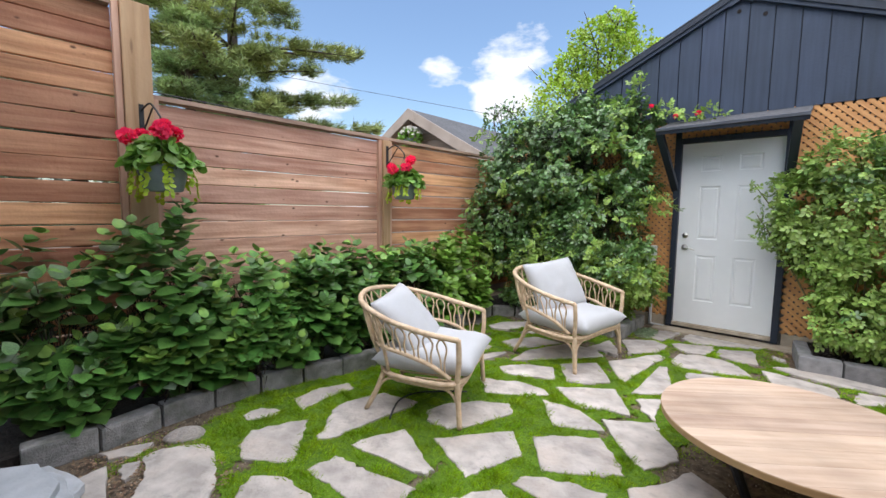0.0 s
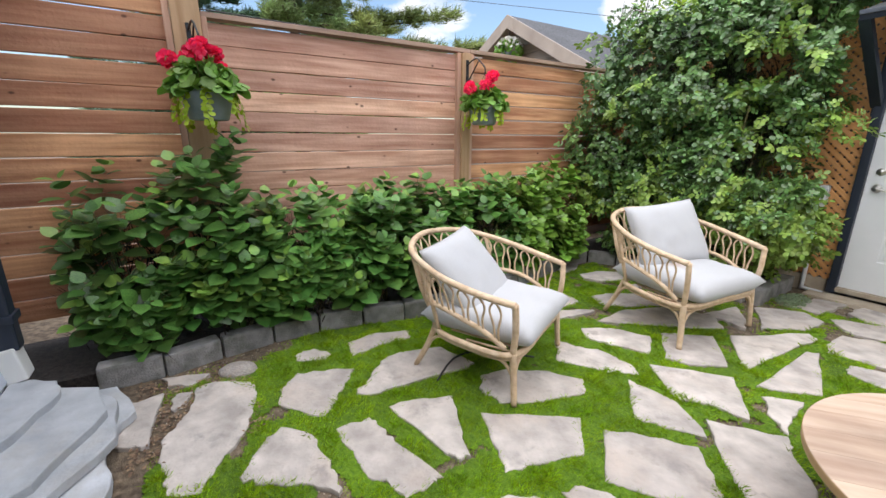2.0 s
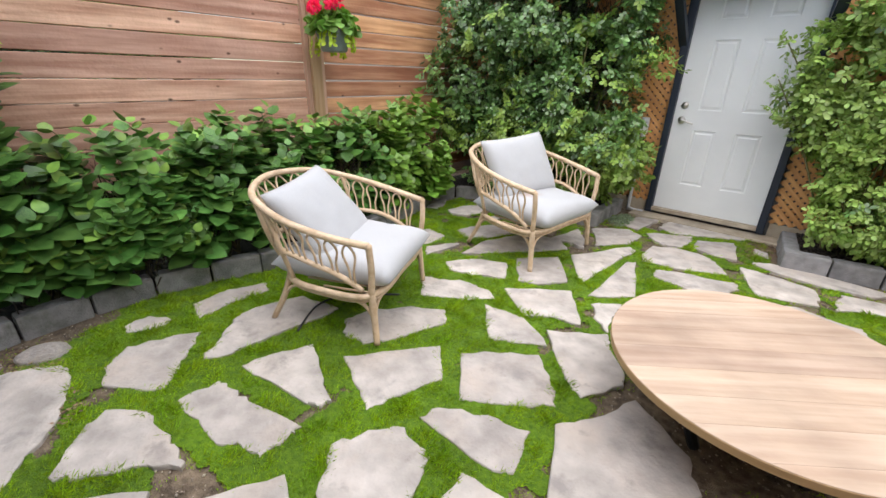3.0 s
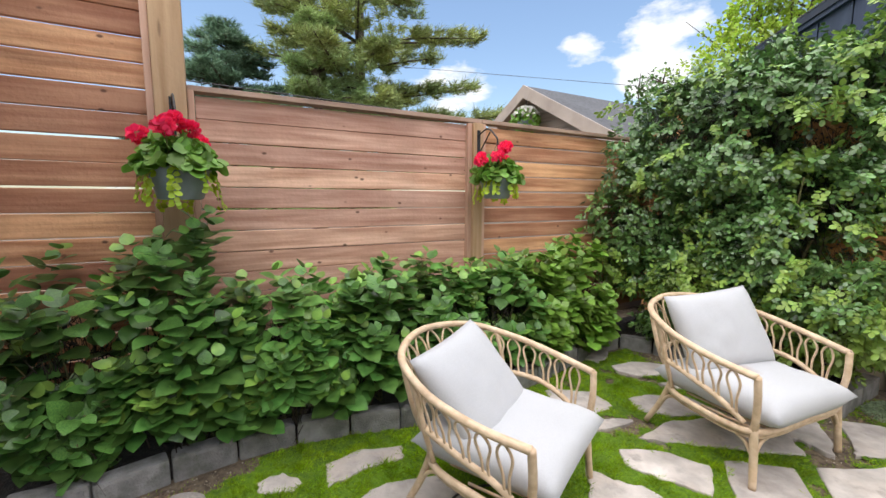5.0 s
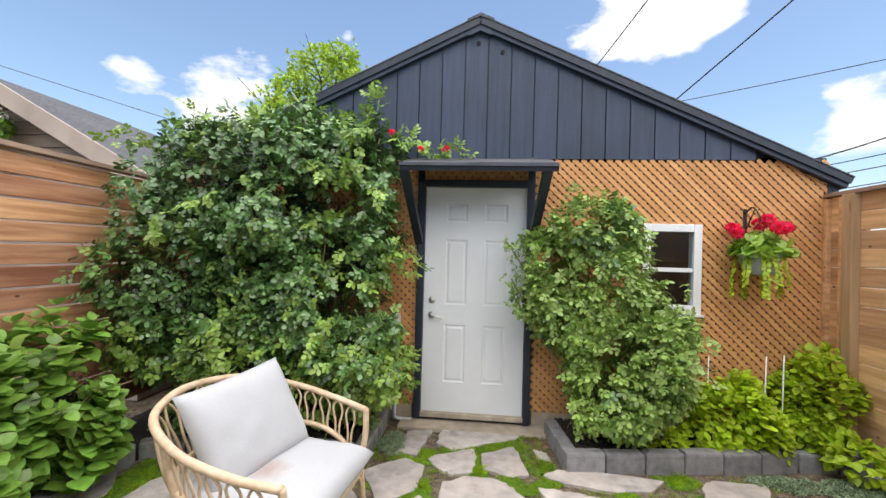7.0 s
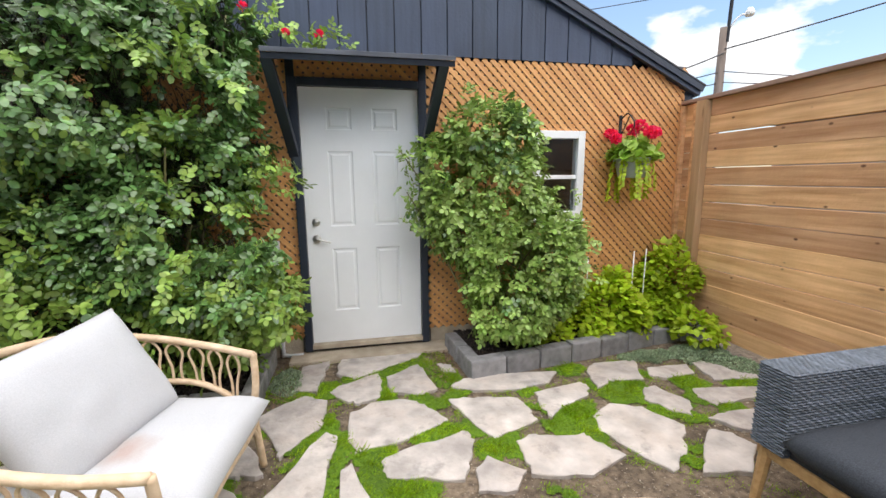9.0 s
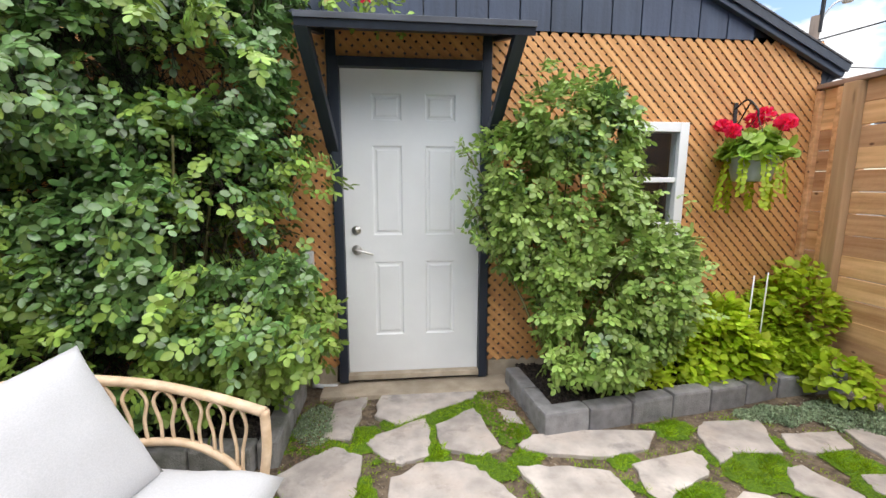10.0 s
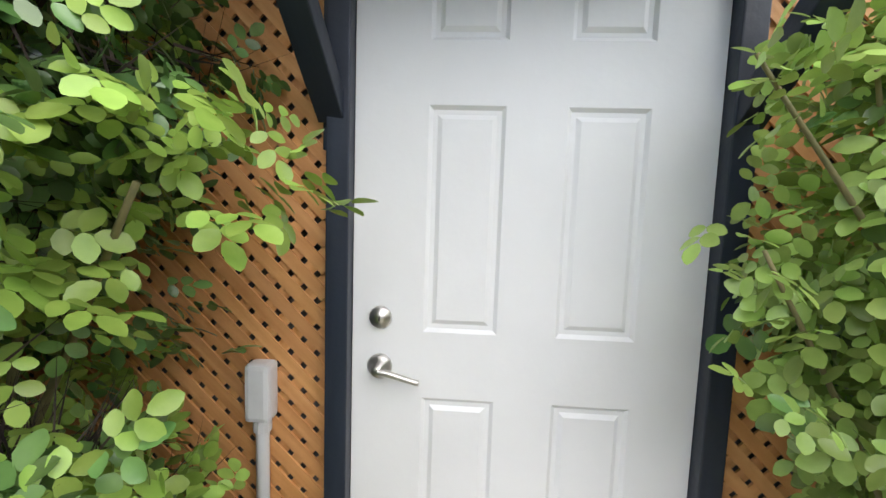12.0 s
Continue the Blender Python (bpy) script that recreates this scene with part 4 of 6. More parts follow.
def kerb_run(points, label, block=0.30, top=0.125, deep=0.105, stone=KERB):
    """Concrete kerb blocks laid end to end along a line, the line being their outer face."""
    run = thing("kerb", (0, 0, 0), label, "kerb")
    line = smooth_line(points, 12) if len(points) > 3 else [Vector(p) for p in points]
    if len(points) <= 3:
        line = [Vector(a).lerp(Vector(b), t / 40) for a, b in zip(points, points[1:]) for t in range(40)] + [Vector(points[-1])]
    dist = [0.0]
    for a, b in zip(line, line[1:]):
        dist.append(dist[-1] + (b - a).length)
    n = max(1, round(dist[-1] / block))

    def along(s):
        for i in range(len(dist) - 1):
            if dist[i + 1] >= s:
                return line[i].lerp(line[i + 1], (s - dist[i]) / max(1e-6, dist[i + 1] - dist[i]))
        return line[-1].copy()
    for i in range(n):
        a, b = along(dist[-1] * i / n), along(dist[-1] * (i + 1) / n)
        d = b - a
        ob = part("kerb_block", box((0.004, -deep, -top - 0.03), (d.length - 0.004, 0, 0), 0.019), stone, run)
        ob.matrix_basis = Matrix.Translation((a.x, a.y, top + rnd.uniform(-0.006, 0.006))) @ pose(0, 0, 0, rnd.uniform(-2, 2), rnd.uniform(-0.8, 0.8), math.degrees(math.atan2(d.y, d.x)) + rnd.uniform(-1, 1))
    return run


kerb_run([(0.56, 4.29), (0.50, 4.90)], "grey concrete kerb block return beside the garage door", 0.36)
kerb_run([(2.84, 4.54), (2.4, 4.55), (1.95, 4.47), (1.5, 4.40), (1.0, 4.325), (0.56, 4.265)], "grey concrete kerb blocks round the mulch bed", 0.3, 0.135)
kerb_run([(-0.85, 4.90), (-0.84, 4.17)], "dark grey kerb blocks beside the garage door", 0.36, stone=KERB_OLD)
kerb_run([(-0.95, 4.13), (-1.5, 4.17), (-2.2, 4.13), (-2.42, 4.0), (-2.44, 3.6), (-2.27, 2.9), (-2.13, 2.2), (-2.12, 1.7), (-2.24, 1.27), (-2.3, 0.95), (-2.29, 0.6), (-2.26, 0.3), (-2.2, 0.0), (-2.2, -0.3)],
         "weathered grey kerb blocks along the planted bed", 0.31, stone=KERB_OLD)


def bed(name, outline, z, label):
    bm = prism(outline, -0.02, z, "z")
    return tagged(finish(name, bm, MULCH), label, "soil", kind="structure")


bed("ground_bed_fence", [(-2.93, -3.2), (-2.3, -3.2), (-2.27, 0.0), (-2.36, 0.9), (-2.2, 1.9), (-2.33, 2.9), (-2.5, 3.7), (-2.44, 4.1), (-2.0, 4.24), (-0.96, 4.24), (-0.95, 5.0), (-2.93, 5.0)], 0.075, "dark soil in the fence bed")
bed("ground_bed_garage", [(0.62, 5.0), (0.65, 4.38), (1.5, 4.51), (2.4, 4.66), (2.78, 4.65), (2.78, 5.0)], 0.085, "black mulch in the bed by the garage")

# ---- garden chairs ----


def pillow_mesh(w, d, h, power=2.6, pinch=0.06, n=22, droop=0.0):
    bm = bmesh.new()
    for s in (1, -1):
        grid = []
        for i in range(n + 1):
            row = []
            for j in range(n + 1):
                u, v = 2 * i / n - 1, 2 * j / n - 1
                pu = u * (1 - pinch * (1 - v * v) * abs(u))
                pv = v * (1 - pinch * (1 - u * u) * abs(v))
                t = max(0.0, (1 - abs(u) ** power) * (1 - abs(v) ** power)) ** 0.42
                wob = 0.010 * noise.noise((u * 2.2 + w * 9, v * 2.2, s * 3 + h * 20)) + 0.005 * noise.noise((u * 6.5 + w * 5, v * 3.0, s * 7))
                row.append(bm.verts.new((pu * w / 2, pv * d / 2, s * (h / 2 * t + wob * t) - droop * u * u)))
            grid.append(row)
        for i in range(n):
            for j in range(n):
                q = (grid[i][j], grid[i + 1][j], grid[i + 1][j + 1], grid[i][j + 1])
                bm.faces.new(q if s > 0 else q[::-1])
    bmesh.ops.remove_doubles(bm, verts=bm.verts, dist=0.0008)
    return bm


def mirrored(pts):
    return pts + [(x, -y, z) for x, y, z in pts[:-1][::-1]]


def garden_chair():
    chair = thing("garden_chair", (0, 0, 0), "natural rattan garden armchair with looped cane sides", "chair", "rattan garden chairs")
    rim = smooth_line(mirrored([(0.0, -0.385, 0.575), (-0.2, -0.42, 0.615), (-0.44, -0.405, 0.675), (-0.66, -0.28, 0.74), (-0.76, 0.0, 0.765)]), 8)
    part("top_rim", tube(rim, 0.0178, 10), RATTAN, chair, smooth=True)
    rail = smooth_line(mirrored([(-0.05, -0.365, 0.315), (-0.16, -0.39, 0.40), (-0.32, -0.395, 0.455), (-0.54, -0.30, 0.475), (-0.655, 0.0, 0.48)]), 8)
    part("mid_rail", tube(rail, 0.0145, 8), RATTAN, chair, smooth=True)
    ring = smooth_line([(-0.01, -0.35, 0.285), (-0.28, -0.365, 0.28), (-0.5, -0.28, 0.28), (-0.6, 0, 0.28), (-0.5, 0.28, 0.28), (-0.28, 0.365, 0.28), (-0.01, 0.35, 0.285), (0.02, 0, 0.29)], 6, True)
    part("seat_ring", tube(ring, 0.017, 8, True), RATTAN, chair, smooth=True)
    low = [Vector((p.x * 0.98 - 0.004, p.y * 0.98, p.z - 0.028)) for p in ring]
    part("lower_ring", tube(low, 0.010, 6, True), RATTAN, chair, smooth=True)
    for i in range(12):
        y = -0.33 + 0.06 * i
        x0 = -0.6 * math.sqrt(max(0.02, 1 - (y / 0.38) ** 2)) + 0.02
        part("seat_cane", tube([(x0, y, 0.285), (0.0, y, 0.288)], 0.007, 5), RATTAN, chair, smooth=True)
    for s in (-1, 1):
        part("arm_post", tube(smooth_line([(0.0, 0.385 * s, 0.58), (0.004, 0.375 * s, 0.44), (-0.012, 0.352 * s, 0.28)], 6), 0.0165, 8), RATTAN, chair, smooth=True)
        part("leg", tube(smooth_line([(-0.012, 0.352 * s, 0.30), (0.0, 0.357 * s, 0.15), (0.012, 0.365 * s, 0.0)], 5), 0.0195, 8, r_end=0.016), RATTAN, chair, smooth=True)
        part("leg", tube(smooth_line([(-0.50, 0.27 * s, 0.30), (-0.55, 0.285 * s, 0.15), (-0.62, 0.305 * s, 0.0)], 5), 0.019, 8, r_end=0.015), RATTAN, chair, smooth=True)
        for a, b, c in (((-0.005, 0.355 * s, 0.15), (-0.05, 0.355 * s, 0.225), (-0.15, 0.358 * s, 0.265)), ((0.0, 0.355 * s, 0.15), (0.0, 0.31 * s, 0.23), (0.008, 0.21 * s, 0.268)), ((-0.545, 0.28 * s, 0.16), (-0.48, 0.30 * s, 0.23), (-0.38, 0.32 * s, 0.262))):
            part("leg_bracket", tube(smooth_line([a, b, c], 5), 0.0095, 6), RATTAN, chair, smooth=True)
        for k, t in enumerate((0.30, 0.36)):
            a, b = rim[int(t * (len(rim) - 1))], ring[0]
            a = Vector((a.x, abs(a.y) * s, a.z))
            part("back_upright", tube(smooth_line([a, (a.x * 0.9, abs(a.y) * s * 0.98, 0.5), (-0.46 - 0.04 * k, (0.31 - 0.06 * k) * s, 0.285)], 5), 0.0125, 6), RATTAN, chair, smooth=True)

    def on(line, t):
        f = min(max(t, 0.0), 1.0) * (len(line) - 1)
        i = min(int(f), len(line) - 2)
        return line[i].lerp(line[i + 1], f - i)
    count = 20
    for i in range(count):
        t = 0.045 + 0.91 * (i + 0.5) / count
        top = on(rim, t)
        near = min((j / 160 for j in range(161)), key=lambda w: (on(rail, w).x - top.x * 0.93) ** 2 + (on(rail, w).y - top.y * 0.93) ** 2)
        a, b = on(rail, near - 0.011), on(rail, near + 0.011)
        wide = 0.0195
        pts = [a, a.lerp(on(rim, t - 0.008), 0.35), a.lerp(on(rim, t - wide), 0.72), top - Vector((0, 0, 0.016)), b.lerp(on(rim, t + wide), 0.72), b.lerp(on(rim, t + 0.008), 0.35), b]
        part("cane_loop", tube(smooth_line(pts, 4), 0.0062, 5), RATTAN, chair, smooth=True)
    return chair


def spotted(m, at, radius, colour, amount=0.5):
    """One blurred spot of dirt on a surface."""
    n, l = m.node_tree.nodes, m.node_tree.links
    b = n["Principled BSDF"]
    src = b.inputs["Base Color"].links[0].from_socket
    co, away, rough = n.new("ShaderNodeTexCoord"), n.new("ShaderNodeVectorMath"), n.new("ShaderNodeTexNoise")
    away.operation, away.inputs[1].default_value = "DISTANCE", at
    l.new(co.outputs["Object"], away.inputs[0])
    rough.inputs["Scale"].default_value, rough.inputs["Detail"].default_value = 14.0, 4.0
    l.new(co.outputs["Object"], rough.inputs["Vector"])
    uneven = n.new("ShaderNodeMath")
    uneven.operation, uneven.inputs[2].default_value = "MULTIPLY_ADD", -radius * 0.6
    uneven.inputs[1].default_value = radius * 1.2
    l.new(rough.outputs["Fac"], uneven.inputs[0])
    total = n.new("ShaderNodeMath")
    l.new(away.outputs["Value"], total.inputs[0])
    l.new(uneven.outputs[0], total.inputs[1])
    fade = n.new("ShaderNodeMapRange")
    fade.inputs["From Min"].default_value, fade.inputs["From Max"].default_value = radius * 0.2, radius
    fade.inputs["To Min"].default_value, fade.inputs["To Max"].default_value = amount, 0.0
    l.new(total.outputs[0], fade.inputs["Value"])
    mx = n.new("ShaderNodeMix")
    mx.data_type = "RGBA"
    mx.inputs["B"].default_value = (*colour, 1)
    l.new(fade.outputs["Result"], mx.inputs["Factor"])
    l.new(src, mx.inputs["A"])
    l.new(mx.outputs["Result"], b.inputs["Base Color"])
    return m


FABRIC_STAINED = spotted(material("stained_cushion_fabric", (0.42, 0.425, 0.44), (0.485, 0.49, 0.505), 0.9, (240, 240, 240), 2, bump=0.07, bump_scale=400, blotch=3, blotch_amount=0.07, sheen=0.12), (0.0, -0.1, 0.08), 0.1, (0.34, 0.2, 0.14), 0.6)


def cushions(chair_pose, tag, cloth=FABRIC):
    seat = finish("seat_cushion", pillow_mesh(0.67, 0.69, 0.18, 4.2, 0.015), cloth, smooth=True)
    seat.matrix_world = chair_pose @ pose(-0.258, 0, 0.352)
    tagged(seat, "white fabric seat cushion on a rattan garden chair", "cushion", "white seat cushions")
    back = finish("back_pillow", pillow_mesh(*tag[3], 0.19, 2.6, 0.05), FABRIC, smooth=True)
    across, upward = Vector(tag[0]).normalized(), Vector(tag[1])
    facing = across.cross(upward).normalized()
    turn = Matrix((across, facing.cross(across), facing)).transposed().to_4x4()
    back.matrix_world = Matrix.Translation(tag[2]) @ turn
    tagged(back, "plump white square pillow leaning in a rattan chair", "pillow", "white back pillows")


C1, C2 = pose(-1.085, 1.855, 0.012, 0, 0, 26), pose(-0.752, 3.23, 0.012, 0, 0, -6) @ Matrix.Diagonal((1.035, 1.045, 1.045, 1))
chair = garden_chair()
chair.matrix_world = C1 @ Matrix.Diagonal((1.04, 1.04, 0.965, 1))
copy_thing(chair, C2)
cushions(C1, ((-0.289, 0.49, 0.033), (-0.211, -0.26, 0.367), (-1.485, 1.64, 0.55), (0.6, 0.53)))
cushions(C2, ((0.16, 0.542, 0.043), (-0.225, 0.0, 0.395), (-1.205, 3.275, 0.645), (0.61, 0.5)), FABRIC_STAINED)

# ---- round table ----
TX, TY, TZ, TR = 0.595, 2.15, 0.355, 0.55
table = thing("round_table", (TX, TY, 0), "round pale wooden coffee table with plank top and dark base", "table", turn=38)
widths = [-0.551, -0.46, -0.33, -0.21, -0.07, 0.06, 0.19, 0.32, 0.44, 0.551]
for y0, y1 in zip(widths, widths[1:]):
    out = []
    for k in range(11):
        y = y0 + (y1 - 0.0012 - y0) * k / 10
        out.append((math.sqrt(max(0.0, TR * TR - y * y)), y))
    out += [(-px, py) for px, py in out[::-1]]
    clean = [p for i, p in enumerate(out) if math.hypot(p[0] - out[i - 1][0], p[1] - out[i - 1][1]) > 1e-4]
    part("plank", prism(clean, TZ - 0.012, TZ, "z"), TABLE, table)
rim_bm = lathe([(TR - 0.003, TZ - 0.034), (TR + 0.001, TZ - 0.031), (TR + 0.002, TZ - 0.004), (TR - 0.001, TZ - 0.0015), (TR - 0.004, TZ - 0.013)], 72)
part("table_edge", rim_bm, TABLE_EDGE, table, "warm brown table edge")
for a in (20, 110, 200, 290):
    c, s = math.cos(radians(a)), math.sin(radians(a))
    part("leg", tube([(0.40 * c, 0.40 * s, TZ - 0.034), (0.24 * c, 0.24 * s, 0.0)], 0.022, 8), DARK_METAL, table)
part("base_ring", tube([(0.36 * math.cos(k * math.pi / 16), 0.36 * math.sin(k * math.pi / 16), TZ - 0.055) for k in range(32)], 0.02, 6, True), DARK_METAL, table)

# ---- wicker armchair ----
SX, SY = 1.46, 2.95
sofa = thing("wicker_armchair", (SX, SY, 0), "charcoal wicker armchair with teak legs and dark cushion", "chair")


def woven(name, x0, x1, y0, y1, z0, z1):
    core = part(name, box((x0 + 0.008, y0 + 0.008, z0 + 0.004), (x1 - 0.008, y1 - 0.008, z1 - 0.008), 0.006), NAVY_FABRIC, sofa)
    bm = bmesh.new()
    n = int((z1 - z0) / 0.0125)
    for i in range(n):
        z = z0 + (i + 0.5) * (z1 - z0) / n
        pts, per = [], []
        for (ax, ay), (bx, by) in zip(((x0, y0), (x1, y0), (x1, y1), (x0, y1)), ((x1, y0), (x1, y1), (x0, y1), (x0, y0))):
            size = math.hypot(bx - ax, by - ay)
            k = max(2, round(size / 0.02))
            for j in range(k):
                nx, ny = (by - ay) / size, -(bx - ax) / size
                o = 0.0022 * (1 if (j + i) % 2 else -1)
                t = j / k
                pts.append((ax + (bx - ax) * t + nx * o, ay + (by - ay) * t + ny * o, z))
        add_tube(bm, pts, 0.0062, 4, True)
    part("weave", bm, WICKER, core)
    top = bmesh.new()
    k = int((x1 - x0) / 0.0125)
    for i in range(k):
        xx = x0 + (i + 0.5) * (x1 - x0) / k
        add_tube(top, [(xx, y0 + (y1 - y0) * j / 8, z1 - 0.004 + 0.002 * (1 if (j + i) % 2 else -1)) for j in range(9)], 0.0062, 4)
    part("weave_top", top, WICKER, core)


woven("arm", 0.0, 0.72, -0.135, 0.0, 0.285, 0.65)
woven("arm", 0.0, 0.72, -0.80, -0.665, 0.285, 0.65)
woven("backrest", 0.58, 0.70, -0.66, -0.14, 0.30, 0.74)
part("front_rail", box((0.02, -0.79, 0.235), (0.07, -0.01, 0.284), 0.006), TEAK, sofa)
part("side_rail", box((0.07, -0.05, 0.235), (0.70, -0.01, 0.284), 0.006), TEAK, sofa)
part("side_rail", box((0.07, -0.79, 0.235), (0.70, -0.75, 0.284), 0.006), TEAK, sofa)
for x, y, lean in ((0.045, -0.04, -0.04), (0.045, -0.76, -0.04), (0.66, -0.04, 0.04), (0.66, -0.76, 0.04)):
    part("leg", tube([(x, y, 0.284), (x + lean, y, 0.0)], 0.028, 8, r_end=0.019), TEAK, sofa)
part("seat_deck", box((0.03, -0.66, 0.285), (0.575, -0.14, 0.31), 0.004), NAVY_FABRIC, sofa)
dark = finish("seat_cushion", pillow_mesh(0.6, 0.51, 0.13, 8, 0.01), NAVY_FABRIC, smooth=True)
dark.matrix_world = pose(SX + 0.27, SY - 0.40, 0.372)
tagged(dark, "dark charcoal seat cushion on the wicker armchair", "cushion")

# ---- conduit by the door, stakes, pebble ----
conduit = thing("conduit", (-0.82, GY - 0.05, 0), "grey electrical conduit with an outlet body on the wall", "conduit")
part("pipe", tube(smooth_line([(0, 0, 0.0), (0, 0, 0.4), (0, 0, 0.82)], 4), 0.0175, 12), GREYPLASTIC, conduit, smooth=True)
part("outlet_body", box((-0.034, -0.036, 0.80), (0.034, 0.026, 0.958), 0.014), GREYPLASTIC, conduit)
part("collar", tube([(0, 0, 0.765), (0, 0, 0.81)], 0.024, 12), GREYPLASTIC, conduit)
part("elbow", tube(smooth_line([(0, 0, 0.02), (0.05, -0.02, 0.015), (0.16, -0.03, 0.016)], 5), 0.0155, 8), GREYPLASTIC, conduit, smooth=True)
for x, y, z in ((1.62, 4.82, 0.74), (1.78, 4.84, 0.74), (2.1, 4.66, 0.8), (2.28, 4.74, 0.8)):
    st = finish("garden_stake", tube([(x, y, 0.05), (x + 0.01, y, z)], 0.0045, 6), OFFWHITE, smooth=True)
    tagged(st, "thin white plant stake in the bed", "stake", "white plant stakes")
peb = bmesh.new()
bmesh.ops.create_icosphere(peb, subdivisions=3, radius=1.0)
for v in peb.verts:
    v.co *= 1 + 0.12 * noise.noise(v.co * 1.3)
pebble = finish("river_stone", peb, FLAG, smooth=True)
pebble.matrix_world = pose(-2.03, 0.37, 0.0, 0, 0, 70) @ Matrix.Diagonal((0.11, 0.075, 0.05, 1))
tagged(pebble, "rounded pale river stone beside the kerb", "stone")
# garden hose on the paving under the chair
hose = finish("drip_line", tube(smooth_line([(-1.30, 1.30, 0.02), (-1.45, 1.52, 0.022), (-1.42, 1.72, 0.02), (-1.2, 1.95, 0.018)], 8), 0.006, 6), CABLE, smooth=True)
tagged(hose, "thin black drip line lying across the flagstones", "hose")


# ---- hanging baskets ----
def hanging_basket(at, hook_from, seed, label, rng_scale=1.0, pot=POT, trail=(0.1, 0.2), leaf=GERANIUM):
    r = np.random.default_rng(seed)
    G = rng_scale
    bx, by, bz = at
    basket = thing("hanging_basket", (bx, by, bz), label, "flower basket", "hanging geranium baskets")
    part("pot", lathe([(a * G, b * G) for a, b in ((0.078, -0.058), (0.088, -0.053), (0.115, 0.05), (0.122, 0.06), (0.126, 0.075), (0.118, 0.08), (0.106, 0.06), (0.0001, 0.055))], 28), pot, basket, "grey plastic pot", True)
    top = Vector((0, 0, 0.36))
    for a in (0.4, 2.5, 4.6):
        part("wire", tube([(0.12 * G * math.cos(a), 0.12 * G * math.sin(a), 0.07 * G), top], 0.0022, 4), IRON, basket)
    n = 260
    th, ph = r.uniform(0, 2 * math.pi, n), r.uniform(0.05, 1.0, n)
    rad = 0.16 * np.sqrt(ph) + r.uniform(-0.02, 0.02, n)
    p = np.stack([rad * np.cos(th), rad * np.sin(th), 0.07 + 0.13 * (1 - ph) + r.uniform(-0.02, 0.03, n)], 1)
    out = unit(np.stack([np.cos(th), np.sin(th), -0.3 + 0 * th], 1) + r.normal(0, 0.55, (n, 3)))
    nrm = unit(np.stack([np.cos(th), np.sin(th), 0.75 + 0 * th], 1) + r.normal(0, 0.5, (n, 3)))
    size = r.uniform(0.045, 0.075, n)
    w = np.array([[bx, by, bz]])
    leaves("foliage", ROUND, p * G + w - out * size[:, None] * 0.4, out, nrm, size * G, size * G * 1.1, leaf, basket)
    for k in range(6):
        a = k * 1.15 + r.uniform(-0.3, 0.3)
        rr = 0.06 + 0.075 * (k > 1) * r.uniform(0.8, 1.3)
        c = np.array([rr * math.cos(a), rr * math.sin(a), 0.262 - 0.05 * (k > 1) + r.uniform(-0.02, 0.04)])
        c *= G
        m = 64
        d = unit(r.normal(0, 1, (m, 3)) + np.array([0, 0, 0.35]))
        rad3 = np.array([0.032, 0.032, 0.024]) * G * r.uniform(0.8, 1.15)
        leaves("flower_head", ROUND, c + w + d * rad3 * 0.8, unit(d + r.normal(0, 0.5, (m, 3))), d, 0.028 * G, 0.029 * G, RED, basket, "bright red geranium bloom")
        part("stalk", tube([(c[0] * 0.5, c[1] * 0.5, 0.08), tuple(c)], 0.0025, 5), CANE, basket)
    for k in range(9):
        a = k * 0.7 + r.uniform(-0.25, 0.25)
        size_t = r.uniform(*trail)
        m = int(size_t / 0.0058)
        s = np.linspace(0, 1, m)
        px = (0.115 + 0.045 * np.sin(s * 1.6)) * math.cos(a)
        py = (0.115 + 0.045 * np.sin(s * 1.6)) * math.sin(a)
        pz = 0.085 - size_t * s ** 1.3
        p = np.stack([px, py, pz], 1) * G + r.normal(0, 0.004, (m, 3))
        side = unit(np.stack([-math.sin(a) * np.where(np.arange(m) % 2, 1, -1), math.cos(a) * np.where(np.arange(m) % 2, 1, -1), -0.4 + 0 * s], 1) + r.normal(0, 0.2, (m, 3)))
        nrm = np.tile([[math.cos(a), math.sin(a), 0.5]], (m, 1))
        leaves("trailing_stem", ROUND, p + w, side, nrm, r.uniform(0.026, 0.036, m), 0.03, LIME, basket, "lime-green trailing creeper")
    hx, hy, hz = hook_from
    apex = Vector((bx, by, bz + 0.36))
    br = thing("basket_bracket", hook_from, "black iron bracket with hook for a hanging basket", "bracket", "basket brackets")
    rel = apex - Vector(hook_from)
    part("arm", tube(smooth_line([(0, 0, 0.02), rel * 0.5 + Vector((0, 0, 0.09)), rel * 0.93 + Vector((0, 0, 0.045)), rel + Vector((0, 0, 0.02)), rel + Vector((0, 0, -0.004))], 6), 0.0065, 6), IRON, br, smooth=True)
    part("brace", tube([(0, 0, -0.14), rel * 0.62 + Vector((0, 0, 0.07))], 0.0055, 6), IRON, br)
    side_dir = Vector((rel.x, rel.y, 0)).normalized()
    part("back_plate", box((-0.014, -0.004, -0.16), (0.014, 0.004, 0.06), 0.002, Matrix.Rotation(math.atan2(side_dir.y, side_dir.x) - math.pi / 2, 4, "Z")), IRON, br)
    return basket


